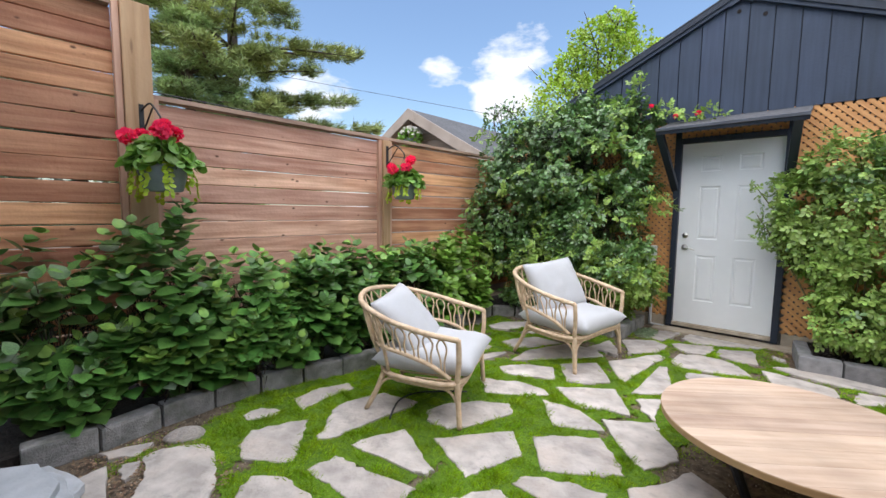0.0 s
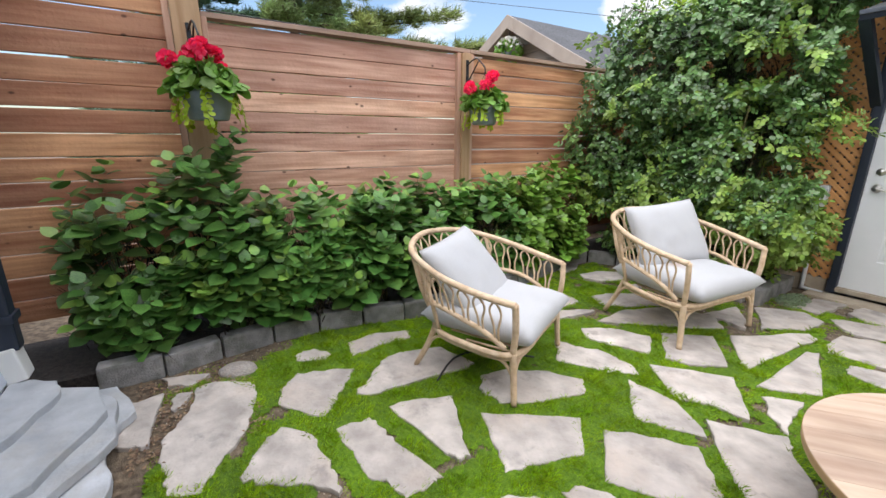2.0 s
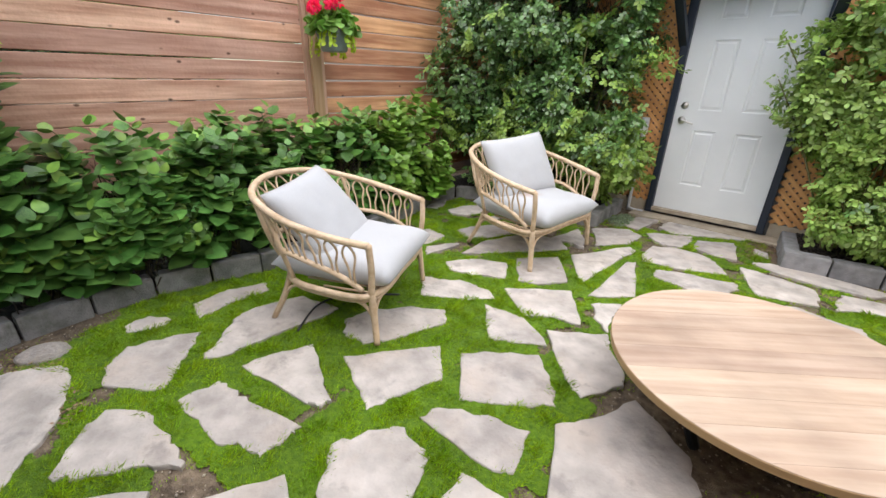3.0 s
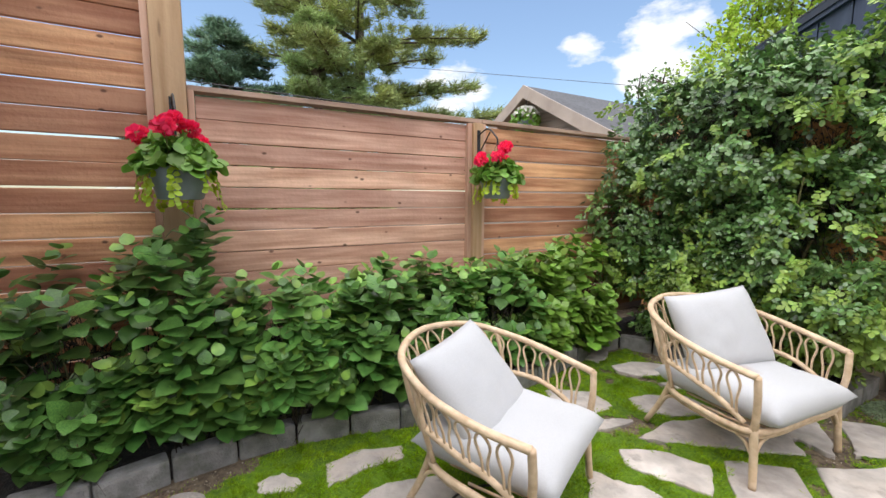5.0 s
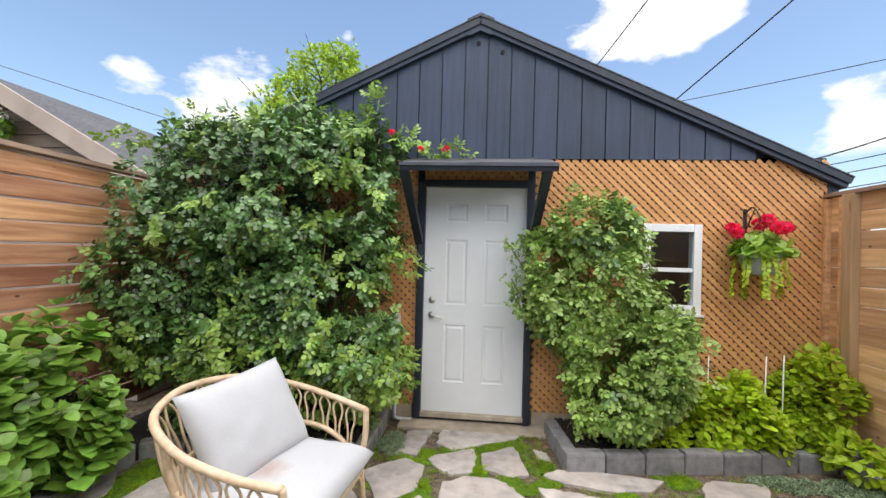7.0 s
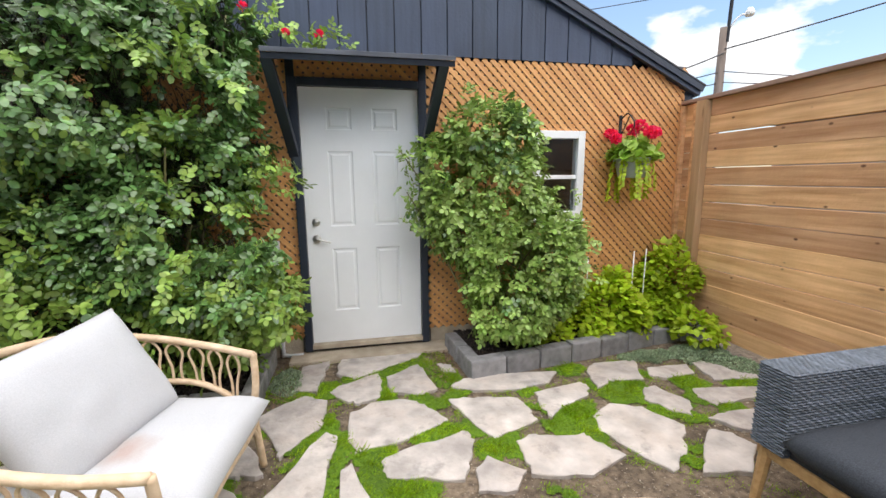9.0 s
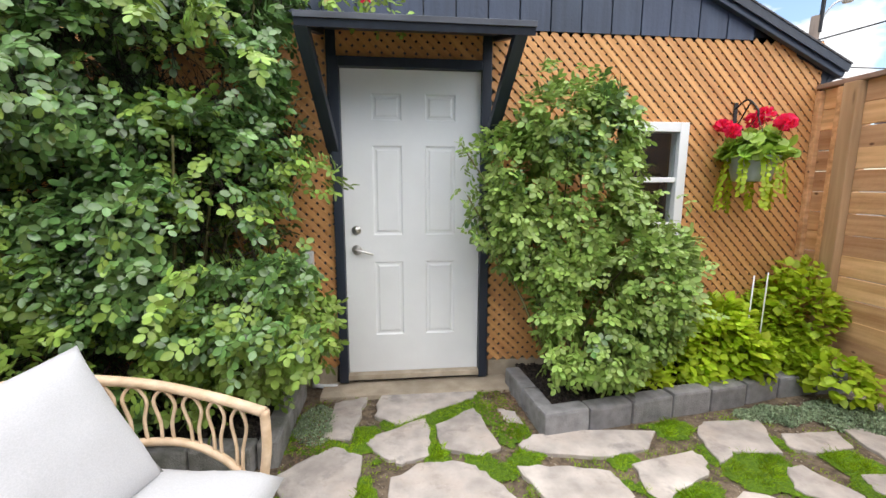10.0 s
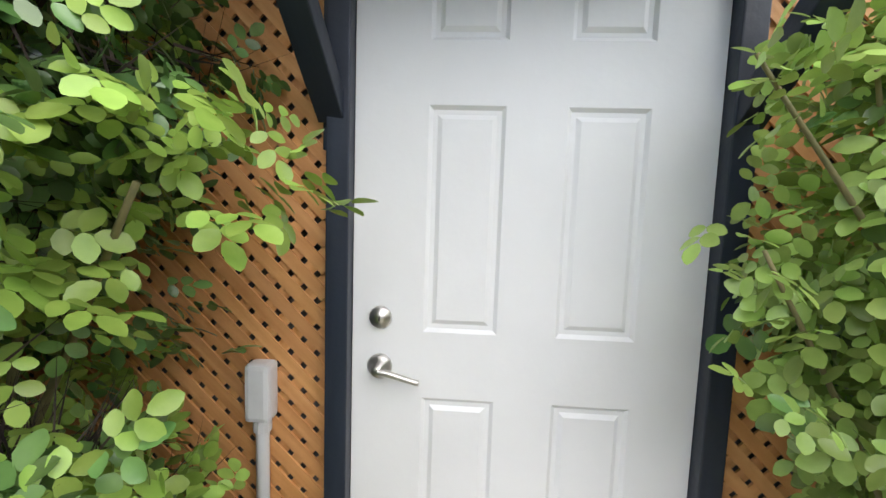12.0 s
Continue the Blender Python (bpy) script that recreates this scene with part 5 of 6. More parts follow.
hanging_basket((-2.48, 0.43, 1.50), (FX + 0.095, 0.40, 1.96), 11, "red geraniums and lime creeper in a grey pot, tall post", 1.2)
hanging_basket((-2.52, 2.52, 1.51), (FX + 0.08, 2.55, 1.95), 12, "red geraniums and lime creeper in a grey fence basket", 1.12)
hanging_basket((2.14, 4.81, 1.485), (2.14, GY - 0.034, 1.90), 13, "red geraniums and long lime creeper hanging on the lattice", 1.22, POT_PALE, (0.16, 0.32), GERANIUM_PALE)

# ---- planting ----


def noise3(p, f, seed=0.0):
    return np.array([noise.noise((q[0] * f + seed, q[1] * f - seed, q[2] * f + 2 * seed)) for q in p])


def inside_blobs(p, blobs):
    """How deep points lie in the union of ellipsoids: under 1 is inside."""
    best = np.full(len(p), 9.0)
    for c, r in blobs:
        best = np.minimum(best, np.sqrt((((p - np.array(c)) / np.array(r)) ** 2).sum(1)))
    return best


def blob_surface(blobs, per_area, rng, lo=0.70, hi=1.10, clump=0.24):
    """Points and outward directions over a union of ellipsoids, clumped and uneven."""
    ps, ds = [], []
    for c, r in blobs:
        r = np.array(r)
        area = 4 * math.pi * ((r[0] * r[1]) ** 1.6 / 3 + (r[0] * r[2]) ** 1.6 / 3 + (r[1] * r[2]) ** 1.6 / 3) ** (1 / 1.6)
        k = int(area * per_area)
        d = unit(rng.normal(0, 1, (k, 3)))
        s = rng.uniform(lo, hi, k) ** 0.8
        p = np.array(c) + d * r * s[:, None]
        n = unit(d / r)
        p += n * (clump * noise3(p, 3.1, 1.7) + 0.5 * clump * noise3(p, 1.6, 3.3) + 0.3 * clump * noise3(p, 8.5, 0.4))[:, None]
        keep = (noise3(p, 4.3, 5.1) > 0.06) | (s < 0.83)
        ps.append(p[keep])
        ds.append(n[keep])
    p, d = np.concatenate(ps), np.concatenate(ds)
    ok = inside_blobs(p, [(c, tuple(0.70 * v for v in r)) for c, r in blobs]) > 1.0
    return p[ok], d[ok]


def pinnate(name, p, d, rng, mat, parent, size=(0.032, 0.05), rachis=(0.05, 0.09)):
    """Rose leaves: five round leaflets on a short stalk at each point."""
    k = len(p)
    up = np.array([0, 0, 1.0])
    along = unit(d * 0.45 + rng.normal(0, 0.55, (k, 3)) - up * 0.25)
    face = unit(d * 0.75 + up * 0.6 + rng.normal(0, 0.3, (k, 3)))
    side = unit(np.cross(along, face))
    face = unit(np.cross(side, along))
    ray = rng.uniform(*rachis, k)[:, None]
    L = rng.uniform(*size, k)
    P, A, N, S = [], [], [], []
    for t, s, f in ((1.0, 0, 1.12), (0.78, 1, 1.0), (0.78, -1, 1.0), (0.38, 1, 0.85), (0.38, -1, 0.85)):
        a = unit(along * (1.0 if s == 0 else 0.45) + side * s + face * -0.12 + rng.normal(0, 0.12, (k, 3)))
        P.append(p + along * ray * t)
        A.append(a)
        N.append(face + rng.normal(0, 0.15, (k, 3)))
        S.append(L * f)
    S = np.concatenate(S)
    return leaves(name, ROUND, np.concatenate(P), np.concatenate(A), np.concatenate(N), S, S * 0.74, mat, parent)


def canes(parent, base, tips, r0, rng, mat=CANE, name="cane"):
    for t in tips:
        b = Vector(base) + Vector((rng.uniform(-0.12, 0.12), rng.uniform(-0.06, 0.06), 0))
        t = Vector(t)
        mid = b.lerp(t, 0.5) + Vector((rng.uniform(-0.1, 0.1), rng.uniform(-0.1, 0.05), 0.15))
        ob = part(name, tube(smooth_line([b, mid, t], 6), r0, 6, r_end=r0 * 0.4), mat, parent, smooth=True)
        ob.matrix_parent_inverse = parent.matrix_world.inverted()


# large leaf shared by the hydrangea's separate leaves
big_leaf = {}
for tint in (HYDRANGEA, HYDRANGEA_BRIGHT):
    big_leaf[tint.name] = leaf_mesh("leaf", OVATE, [(0, 0, 0)], [(0, 1, 0)], [(0, 0, 1)], 1.0, 0.95)
    big_leaf[tint.name].materials.append(tint)


def hydrangea(at, radius, height, shoots, seed, label, tint=HYDRANGEA):
    rng = np.random.default_rng(seed)
    x, y = at
    shrub = thing("hydrangea", (x, y, 0.07), label, "shrub", "hydrangea hedge")
    k = int(shoots * 1.4)
    shoots = k
    d = unit(np.stack([rng.normal(0.45, 0.75, k), rng.normal(0, 0.8, k), np.abs(rng.normal(0.35, 0.55, k))], 1))
    s = np.where(np.arange(k) < shoots * 0.7, rng.uniform(0.7, 1.06, k) ** 0.7, rng.uniform(0.35, 0.7, k))
    tip = np.array([x, y, 0.12]) + d * np.array([radius * 0.92, radius, height]) * s[:, None]
    tip[:, 2] = np.maximum(tip[:, 2], 0.3 + rng.uniform(0, 0.2, k))
    tip[:, 0] = np.minimum(tip[:, 0], -2.2 + 0.12 * np.clip(tip[:, 2] - 0.3, 0, 0.5) + rng.uniform(-0.06, 0.02, k))
    ok = (tip[:, 0] > -2.84) & (noise3(tip, 3.6, seed * 0.7) > -0.08)
    tip, d = tip[ok], d[ok]
    axis = unit(d * 0.6 + np.array([0.12, 0, 0.75]) + rng.normal(0, 0.18, d.shape))
    P, A, N, S = [], [], [], []
    for level in range(4):
        turn = rng.uniform(0, math.pi, len(tip)) if level == 0 else turn + math.pi / 2 + rng.normal(0, 0.2, len(tip))
        ref = unit(np.cross(axis, np.array([0.3, 1, 0.2])))
        oth = np.cross(axis, ref)
        for sgn in (1, -1):
            out = sgn * (np.cos(turn)[:, None] * ref + np.sin(turn)[:, None] * oth)
            slant = 0.85 - 0.24 * level
            a = unit(out + axis * slant + np.array([0, 0, 0.12]) + rng.normal(0, 0.14, out.shape))
            P.append(tip - axis * (0.028 + 0.055 * level) + out * 0.012)
            A.append(a)
            N.append(unit(axis * 0.7 + np.array([0.3, -0.1, 1.0]) - out * 0.1 + rng.normal(0, 0.2, out.shape)))
            S.append(rng.uniform(0.75, 1.15, len(tip)) * (0.072 + 0.027 * min(level, 2)))
    P, A, N, S = (np.concatenate(q) for q in (P, A, N, S))
    young = np.arange(len(P)) < 2 * len(tip)
    # added twigs, coloured dark so the hedge's gaps look shaded
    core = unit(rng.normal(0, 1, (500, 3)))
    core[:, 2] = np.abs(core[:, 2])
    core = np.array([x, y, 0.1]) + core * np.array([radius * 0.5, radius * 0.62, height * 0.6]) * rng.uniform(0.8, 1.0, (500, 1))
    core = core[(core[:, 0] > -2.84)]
    leaves("twig_tangle", NEEDLE, core, unit(np.array([0, 0, 0.9]) + rng.normal(0, 0.5, core.shape)), rng.normal(0, 1, core.shape), rng.uniform(0.12, 0.28, len(core)), 0.008, SHADE_TWIG, shrub, "twigs coloured dark for the shade inside the hedge")
    front = np.argsort(-(P[:, 0] + 0.3 * P[:, 2]))[:40]
    rest = np.ones(len(P), bool)
    rest[front] = False
    for name, pick, mat in (("foliage", rest & ~young, tint), ("young_foliage", rest & young, HYDRANGEA_YOUNG)):
        leaves(name, OVATE, P[pick], A[pick], N[pick], S[pick], S[pick] * 0.95, mat, shrub)
    for i in front:
        a, n = Vector(A[i]), Vector(N[i])
        sd = a.cross(n).normalized()
        u = sd.cross(a)
        m = Matrix((sd, a, u)).transposed().to_4x4() @ Matrix.Diagonal((S[i], S[i], S[i], 1))
        m.translation = Vector(P[i]) - Vector((x, y, 0.07))
        ob = new("leaf", big_leaf[tint.name])
        ob.parent = shrub
        ob.matrix_basis = m
    for i in rng.choice(len(tip), 16, replace=False):
        t = Vector(tip[i]) - Vector((x, y, 0.07))
        part("stem", tube(smooth_line([(rng.uniform(-0.08, 0.08), rng.uniform(-0.1, 0.1), -0.02), t * 0.55 + Vector((0, 0, 0.1)), t * 0.97], 4), 0.006, 5, r_end=0.003), CANE, shrub, smooth=True)


for k, (x, y, r, h, n, label) in enumerate((
        (-2.60, -0.12, 0.42, 1.18, 95, "leggy green hydrangea with bare stems by the fence"),
        (-2.52, 0.42, 0.45, 1.3, 140, "tall leafy green hydrangea under the fence post"),
        (-2.50, 0.95, 0.46, 0.96, 190, "dense dark-green hydrangea along the cedar fence"),
        (-2.46, 1.45, 0.48, 0.98, 210, "dense dark-green hydrangea along the cedar fence"),
        (-2.45, 1.98, 0.48, 1.00, 210, "dense dark-green hydrangea along the cedar fence"),
        (-2.50, 2.50, 0.48, 0.94, 200, "bright green hydrangea along the cedar fence"),
        (-2.58, 3.00, 0.46, 0.98, 190, "bright green hydrangea along the cedar fence"),
        (-2.6, 3.45, 0.44, 1.14, 170, "yellow-green hydrangea in the fence corner"),
        (-2.4, -0.04, 0.2, 0.3, 26, "low young hydrangea spilling towards the kerb"))):
    hydrangea((x, y), r, h, n, 40 + k, label, HYDRANGEA if y < 2.8 else HYDRANGEA_BRIGHT)

# climbing rose over the corner of the garage
rng = np.random.default_rng(7)
BIG = [((-2.45, 4.25, 1.35), (0.42, 0.40, 0.72)), ((-2.35, 4.5, 0.8), (0.5, 0.45, 0.65)), ((-1.8, 4.42, 1.95), (0.7, 0.46, 0.5)), ((-1.75, 4.56, 1.42), (0.64, 0.41, 0.62)), ((-1.7, 4.42, 0.95), (0.62, 0.42, 0.45)), ((-1.35, 4.58, 2.1), (0.55, 0.4, 0.55)),
       ((-1.2, 4.45, 1.15), (0.44, 0.45, 0.68)), ((-1.0, 4.42, 0.62), (0.36, 0.32, 0.40)), ((-0.92, 4.42, 0.82), (0.30, 0.22, 0.26)), ((-1.12, 4.6, 1.75), (0.32, 0.3, 0.5)), ((-1.75, 4.35, 0.65), (0.6, 0.38, 0.5)),
       ((-1.55, 4.65, 2.36), (0.42, 0.3, 0.26)), ((-2.2, 4.45, 2.0), (0.5, 0.42, 0.42)), ((-1.08, 4.62, 2.2), (0.26, 0.24, 0.26)), ((-0.95, 4.68, 2.46), (0.24, 0.16, 0.14)), ((-1.3, 4.3, 0.85), (0.36, 0.26, 0.34))]
climber = thing("climbing_rose", (-1.6, 4.7, 0.07), "huge dark-green climbing rose covering the garage corner", "shrub")
p, d = blob_surface(BIG, 1050, rng, clump=0.32)
# added inner twigs; their dark colour gives the shade between the rose's leaves
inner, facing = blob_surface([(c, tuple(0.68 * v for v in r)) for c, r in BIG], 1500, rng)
deep, deep_d = blob_surface([(c, tuple(0.62 * v for v in r)) for c, r in BIG], 450, rng)
p, d = np.concatenate([p, deep]), np.concatenate([d, deep_d])
ok = (p[:, 1] < 5.0) & (p[:, 2] > 0.2) & (p[:, 0] > -3.1) & ((p[:, 0] < -0.74 - 0.06 * (p[:, 2] > 1.5) - 0.16 * ((p[:, 2] > 1.05) & (p[:, 2] < 1.32)) + 0.12 * (p[:, 2] < 1.0)) | (p[:, 2] > 2.4))
p, d = p[ok], d[ok]
young = (noise3(p, 2.0, 9.0) + 0.35 * (p[:, 2] < 0.95) + 0.4 * ((p[:, 2] < 0.9) & (p[:, 0] > -1.4)) + 0.25 * (p[:, 2] > 2.35) + rng.normal(0, 0.18, len(p))) > 0.5
pinnate("foliage", p[~young], d[~young], rng, ROSELEAF, climber)
pinnate("young_foliage", p[young], d[young], rng, ROSELIGHT, climber)
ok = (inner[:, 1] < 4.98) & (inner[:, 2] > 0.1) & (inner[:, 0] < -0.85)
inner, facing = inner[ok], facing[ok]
leaves("twig_tangle", NEEDLE, inner, unit(np.array([0, 0, 0.5]) + rng.normal(0, 0.7, inner.shape)), facing, rng.uniform(0.1, 0.26, len(inner)), 0.007, SHADE_TWIG, climber, "tangled twigs coloured dark for the shade inside the rose")
canes(climber, (-1.6, 4.75, 0.05), [c for c, r in BIG] + [(-0.75, 4.5, 1.4), (-0.9, 4.3, 0.8), (-1.2, 4.2, 1.6), (-2.0, 4.1, 1.2)], 0.013, random.Random(3))
# arching sprays that leave the outline
spray = random.Random(8)
P, D = [], []
for k in range(42):
    c, r = spray.choice(BIG)
    a = Vector((spray.uniform(-1, 1), spray.uniform(-1, 0.1), spray.uniform(-0.2, 1))).normalized()
    q = Vector((c[0] + a.x * r[0], c[1] + a.y * r[1], c[2] + a.z * r[2]))
    if q.x > -0.95 and q.z < 2.2:
        continue
    for j in range(9):
        q = q + (a + Vector((0, 0, -0.09 * j))).normalized() * 0.035
        if q.y < 4.98 and (q.x < -0.8 or q.z > 2.36):
            P.append(tuple(q))
            D.append(tuple(a + Vector((spray.uniform(-1, 1), spray.uniform(-1, 1), spray.uniform(-0.4, 0.8)))))
for t in range(46):                                   # the spray along the top of the awning
    P.append((-0.78 + 0.6 * (t / 46) + spray.uniform(-0.03, 0.03), 4.8 + spray.uniform(-0.16, 0.14), 2.33 + 0.1 * (1 - t / 46) + spray.uniform(-0.02, 0.09) * (1 - 0.5 * t / 46)))
    D.append((spray.uniform(-0.3, 1), spray.uniform(-1, 0.3), spray.uniform(0, 1)))
for (x, y, z, nx) in ((-0.62, 4.6, 1.46, 26), (-0.78, 4.5, 1.5, 26), (-0.74, 4.42, 0.82, 40), (-0.82, 4.46, 0.95, 40), (-0.86, 4.5, 1.26, 34), (-0.66, 4.5, 0.6, 22)):
    for t in range(nx):
        P.append((x + spray.uniform(-0.16, 0.06), y + spray.uniform(-0.12, 0.12), z + spray.uniform(-0.1, 0.1)))
        D.append((1, spray.uniform(-1, 0.2), spray.uniform(-0.3, 0.6)))
pinnate("spray_foliage", np.array(P), unit(np.array(D)), rng, ROSELIGHT, climber)
for q in ((-0.59, 4.62, 2.355), (-0.38, 4.62, 2.36), (-0.83, 4.6, 2.49)):
    n = 26
    dd = unit(np.random.default_rng(int(1000 * q[2])).normal(0, 1, (n, 3)) + np.array([0, -0.3, 0.4]))
    leaves("rose_bloom", ROUND, np.array(q) + dd * 0.011, unit(dd + np.array([0.2, 0.1, 0.3])), dd, 0.024, 0.024, RED, climber, "small red rose bloom")

# shrub rose by the window
SMALL = [((0.83, 4.66, 1.25), (0.45, 0.26, 0.55)), ((0.80, 4.64, 1.68), (0.36, 0.22, 0.28)), ((1.05, 4.6, 0.85), (0.46, 0.28, 0.45)), ((0.95, 4.52, 0.5), (0.36, 0.26, 0.32)), ((0.55, 4.64, 1.35), (0.28, 0.22, 0.36)), ((1.3, 4.52, 0.75), (0.26, 0.2, 0.34))]
shrub = thing("shrub_rose", (0.9, 4.72, 0.08), "bright green rose bush standing in black mulch by the door", "shrub")
p, d = blob_surface(SMALL, 1750, np.random.default_rng(17), clump=0.13)
ok = (p[:, 1] < 4.99) & (p[:, 2] > 0.2) & (p[:, 0] > 0.22)
p, d = p[ok], d[ok]
rng = np.random.default_rng(23)
young = (noise3(p, 2.6, 3.0) + rng.normal(0, 0.2, len(p))) > -0.5
pinnate("foliage", p[~young], d[~young], rng, ROSELEAF, shrub, (0.032, 0.05))
pinnate("young_foliage", p[young], d[young], rng, SHRUBLEAF, shrub, (0.03, 0.047))
canes(shrub, (0.9, 4.72, 0.05), [c for c, r in SMALL] + [(0.3, 4.6, 1.6), (0.8, 4.66, 2.0), (1.2, 4.5, 1.0), (0.7, 4.55, 0.9), (0.13, 4.6, 1.62), (0.17, 4.6, 1.33)], 0.009, random.Random(5))
P, D = [], []
for x, y, z, n, sx, sz in ((0.13, 4.6, 1.57, 6, 0.03, 0.07), (0.17, 4.6, 1.3, 8, 0.05, 0.08), (0.27, 4.62, 1.55, 22, 0.09, 0.16), (0.24, 4.62, 1.2, 14, 0.06, 0.2), (0.85, 4.68, 1.95, 20, 0.2, 0.09), (1.4, 4.55, 1.15, 10, 0.14, 0.2), (1.5, 4.45, 0.8, 26, 0.16, 0.2), (0.6, 4.68, 2.02, 8, 0.06, 0.1)):
    for t in range(n):
        P.append((x + spray.uniform(-sx, sx), y + spray.uniform(-0.1, 0.08), z + spray.uniform(-sz, sz)))
        D.append((spray.uniform(-1, 1), spray.uniform(-1, 0.2), spray.uniform(0, 1)))
pinnate("spray_foliage", np.array(P), unit(np.array(D)), rng, SHRUBLEAF, shrub, (0.028, 0.042))

# lime perennials in the mulch bed
for k, (c, r) in enumerate((((1.66, 4.77, 0.25), (0.32, 0.2, 0.28)), ((1.95, 4.77, 0.29), (0.34, 0.22, 0.32)), ((2.28, 4.77, 0.3), (0.34, 0.22, 0.33)), ((2.58, 4.75, 0.33), (0.26, 0.24, 0.38)), ((2.62, 4.52, 0.18), (0.22, 0.2, 0.17)), ((2.3, 4.68, 0.17), (0.34, 0.14, 0.18)), ((1.36, 4.56, 0.11), (0.13, 0.09, 0.1)))):
    plant = thing("lime_perennial", (c[0], c[1], 0.08), "lime-green leafy perennial spreading over the mulch bed", "plant", "lime perennials")
    q = np.random.default_rng(70 + k)
    p, d = blob_surface([(c, r)], 2900, q, 0.6, 1.12, 0.16)
    ok = (p[:, 2] > 0.08) & (p[:, 1] < 5.0) & (p[:, 0] < 2.86)
    p, d = p[ok], d[ok]
    n = len(p)
    S = q.uniform(0.042, 0.07, n)
    leaves("foliage", OVATE, p, unit(d + q.normal(0, 0.6, (n, 3))), unit(d * 0.3 + np.array([0, -0.2, 1.0]) + q.normal(0, 0.2, (n, 3))), S, S * 0.9, LIME, plant)
    for j in range(6):
        part("stem", tube([(q.uniform(-0.1, 0.1), q.uniform(-0.05, 0.05), -0.02), (q.uniform(-0.15, 0.15), q.uniform(-0.1, 0.1), c[2] * 0.9)], 0.004, 5), CANE, plant)

# ---- trees beyond the fences ----


def conifer(name, at, height, spread, seed, mat, label, layers=20, needle=0.26, tuft=30, first=2.0):
    q = random.Random(seed)
    r = np.random.default_rng(seed)
    tree = thing(name, (at[0], at[1], 0), label, "tree")
    part("trunk", tube(smooth_line([(0, 0, -0.1), (0.1, 0.05, height * 0.5), (0.05, 0, height)], 8), 0.24, 10, r_end=0.03), BARK, tree, smooth=True)
    C, O = [], []
    for i in range(layers):
        z = first + (height - first) * i / layers
        size = spread * (1 - (z / height) ** 1.6) * 0.95 + 0.35
        for j in range(6):
            a = q.uniform(0, 6.283)
            s = size * q.uniform(0.6, 1.15)
            rise = q.uniform(-0.06, 0.10)
            end = Vector((math.cos(a) * s, math.sin(a) * s, z + rise * s))
            mid = Vector((math.cos(a) * s * 0.5, math.sin(a) * s * 0.5, z + rise * s * 0.2))
            line = smooth_line([(0, 0, z - 0.1), mid, end], 6)
            part("limb", tube(line, 0.05, 5, r_end=0.012), BARK, tree)
            m = int(9 + 14 * s)
            for _ in range(m):
                t = q.uniform(0.28, 1.0)
                b = line[min(int(t * (len(line) - 1)), len(line) - 1)]
                w = 0.30 * s * (1.15 - t) + 0.12
                off = q.uniform(-w, w)
                C.append((b.x - math.sin(a) * off + q.uniform(-0.1, 0.1), b.y + math.cos(a) * off + q.uniform(-0.1, 0.1), b.z + q.uniform(-0.02, 0.08)))
                O.append((math.cos(a) + q.uniform(-0.5, 0.5), math.sin(a) + q.uniform(-0.5, 0.5), 0.5))
    C, O = np.array(C), unit(np.array(O))
    k = len(C)
    P = np.repeat(C, tuft, 0)
    A = unit(np.repeat(O, tuft, 0) * 0.55 + r.normal(0, 0.65, (k * tuft, 3)) * np.array([1, 1, 0.45]) + np.array([0, 0, 0.1]))
    P = P + r.normal(0, 0.05, P.shape)
    leaves("needles", NEEDLE, P + np.array([[at[0], at[1], 0]]), A, r.normal(0, 1, P.shape), needle * r.uniform(0.7, 1.2, len(P)), 0.028, mat, tree)


conifer("pine_tree", (-12.6, 4.7), 13.0, 4.9, 5, PINE, "tall pine with layered yellow-green needle pads beyond the fence", 13)
conifer("larch_tree", (-10.8, 3.0), 6.0, 1.8, 14, LARCH, "soft light-green conifer beyond the cedar fence", 14, 0.2, 26, 1.2)
conifer("spruce_tree", (-13.5, 1.2), 6.4, 3.0, 6, SPRUCE, "blue-green conifer beyond the cedar fence", 16, 0.22, 26, 0.8)
conifer("spruce_tree", (9.6, 7.4), 3.5, 0.9, 9, SPRUCE, "dark conifer behind the neighbouring fence", 10, 0.16, 22, 0.5)


def broadleaf(name, at, trunk, blobs, seed, mat, label, size, per_area, reach=0.2):
    q = np.random.default_rng(seed)
    tree = thing(name, (at[0], at[1], 0), label, "tree")
    part("trunk", tube(smooth_line([(0, 0, -0.1), (0.05, 0.03, trunk * 0.6), (0, 0, trunk)], 5), 0.16, 9, r_end=0.09), BARK, tree, smooth=True)
    full = [((at[0] + c[0], at[1] + c[1], c[2]), r) for c, r in blobs]
    for c, r in blobs:
        part("limb", tube(smooth_line([(0, 0, trunk * 0.9), (c[0] * 0.5, c[1] * 0.5, (trunk + c[2]) / 2), c], 5), 0.07, 6, r_end=0.02), BARK, tree, smooth=True)
        for _ in range(5):
            e = Vector(c) + Vector((q.uniform(-1, 1) * r[0], q.uniform(-1, 1) * r[1], q.uniform(0.1, 1.1) * r[2]))
            part("branch", tube([c, e], 0.025, 5, r_end=0.006), BARK, tree)
    p, d = blob_surface(full, per_area, q, 0.5, 1.12, reach)
    n = len(p)
    leaves("crown", CHEAP, p, unit(d + q.normal(0, 0.8, (n, 3)) + np.array([0, 0, -0.2])), unit(d * 0.5 + np.array([0, 0, 0.6]) + q.normal(0, 0.5, (n, 3))), size * q.uniform(0.7, 1.2, n), size * 0.75, mat, tree)


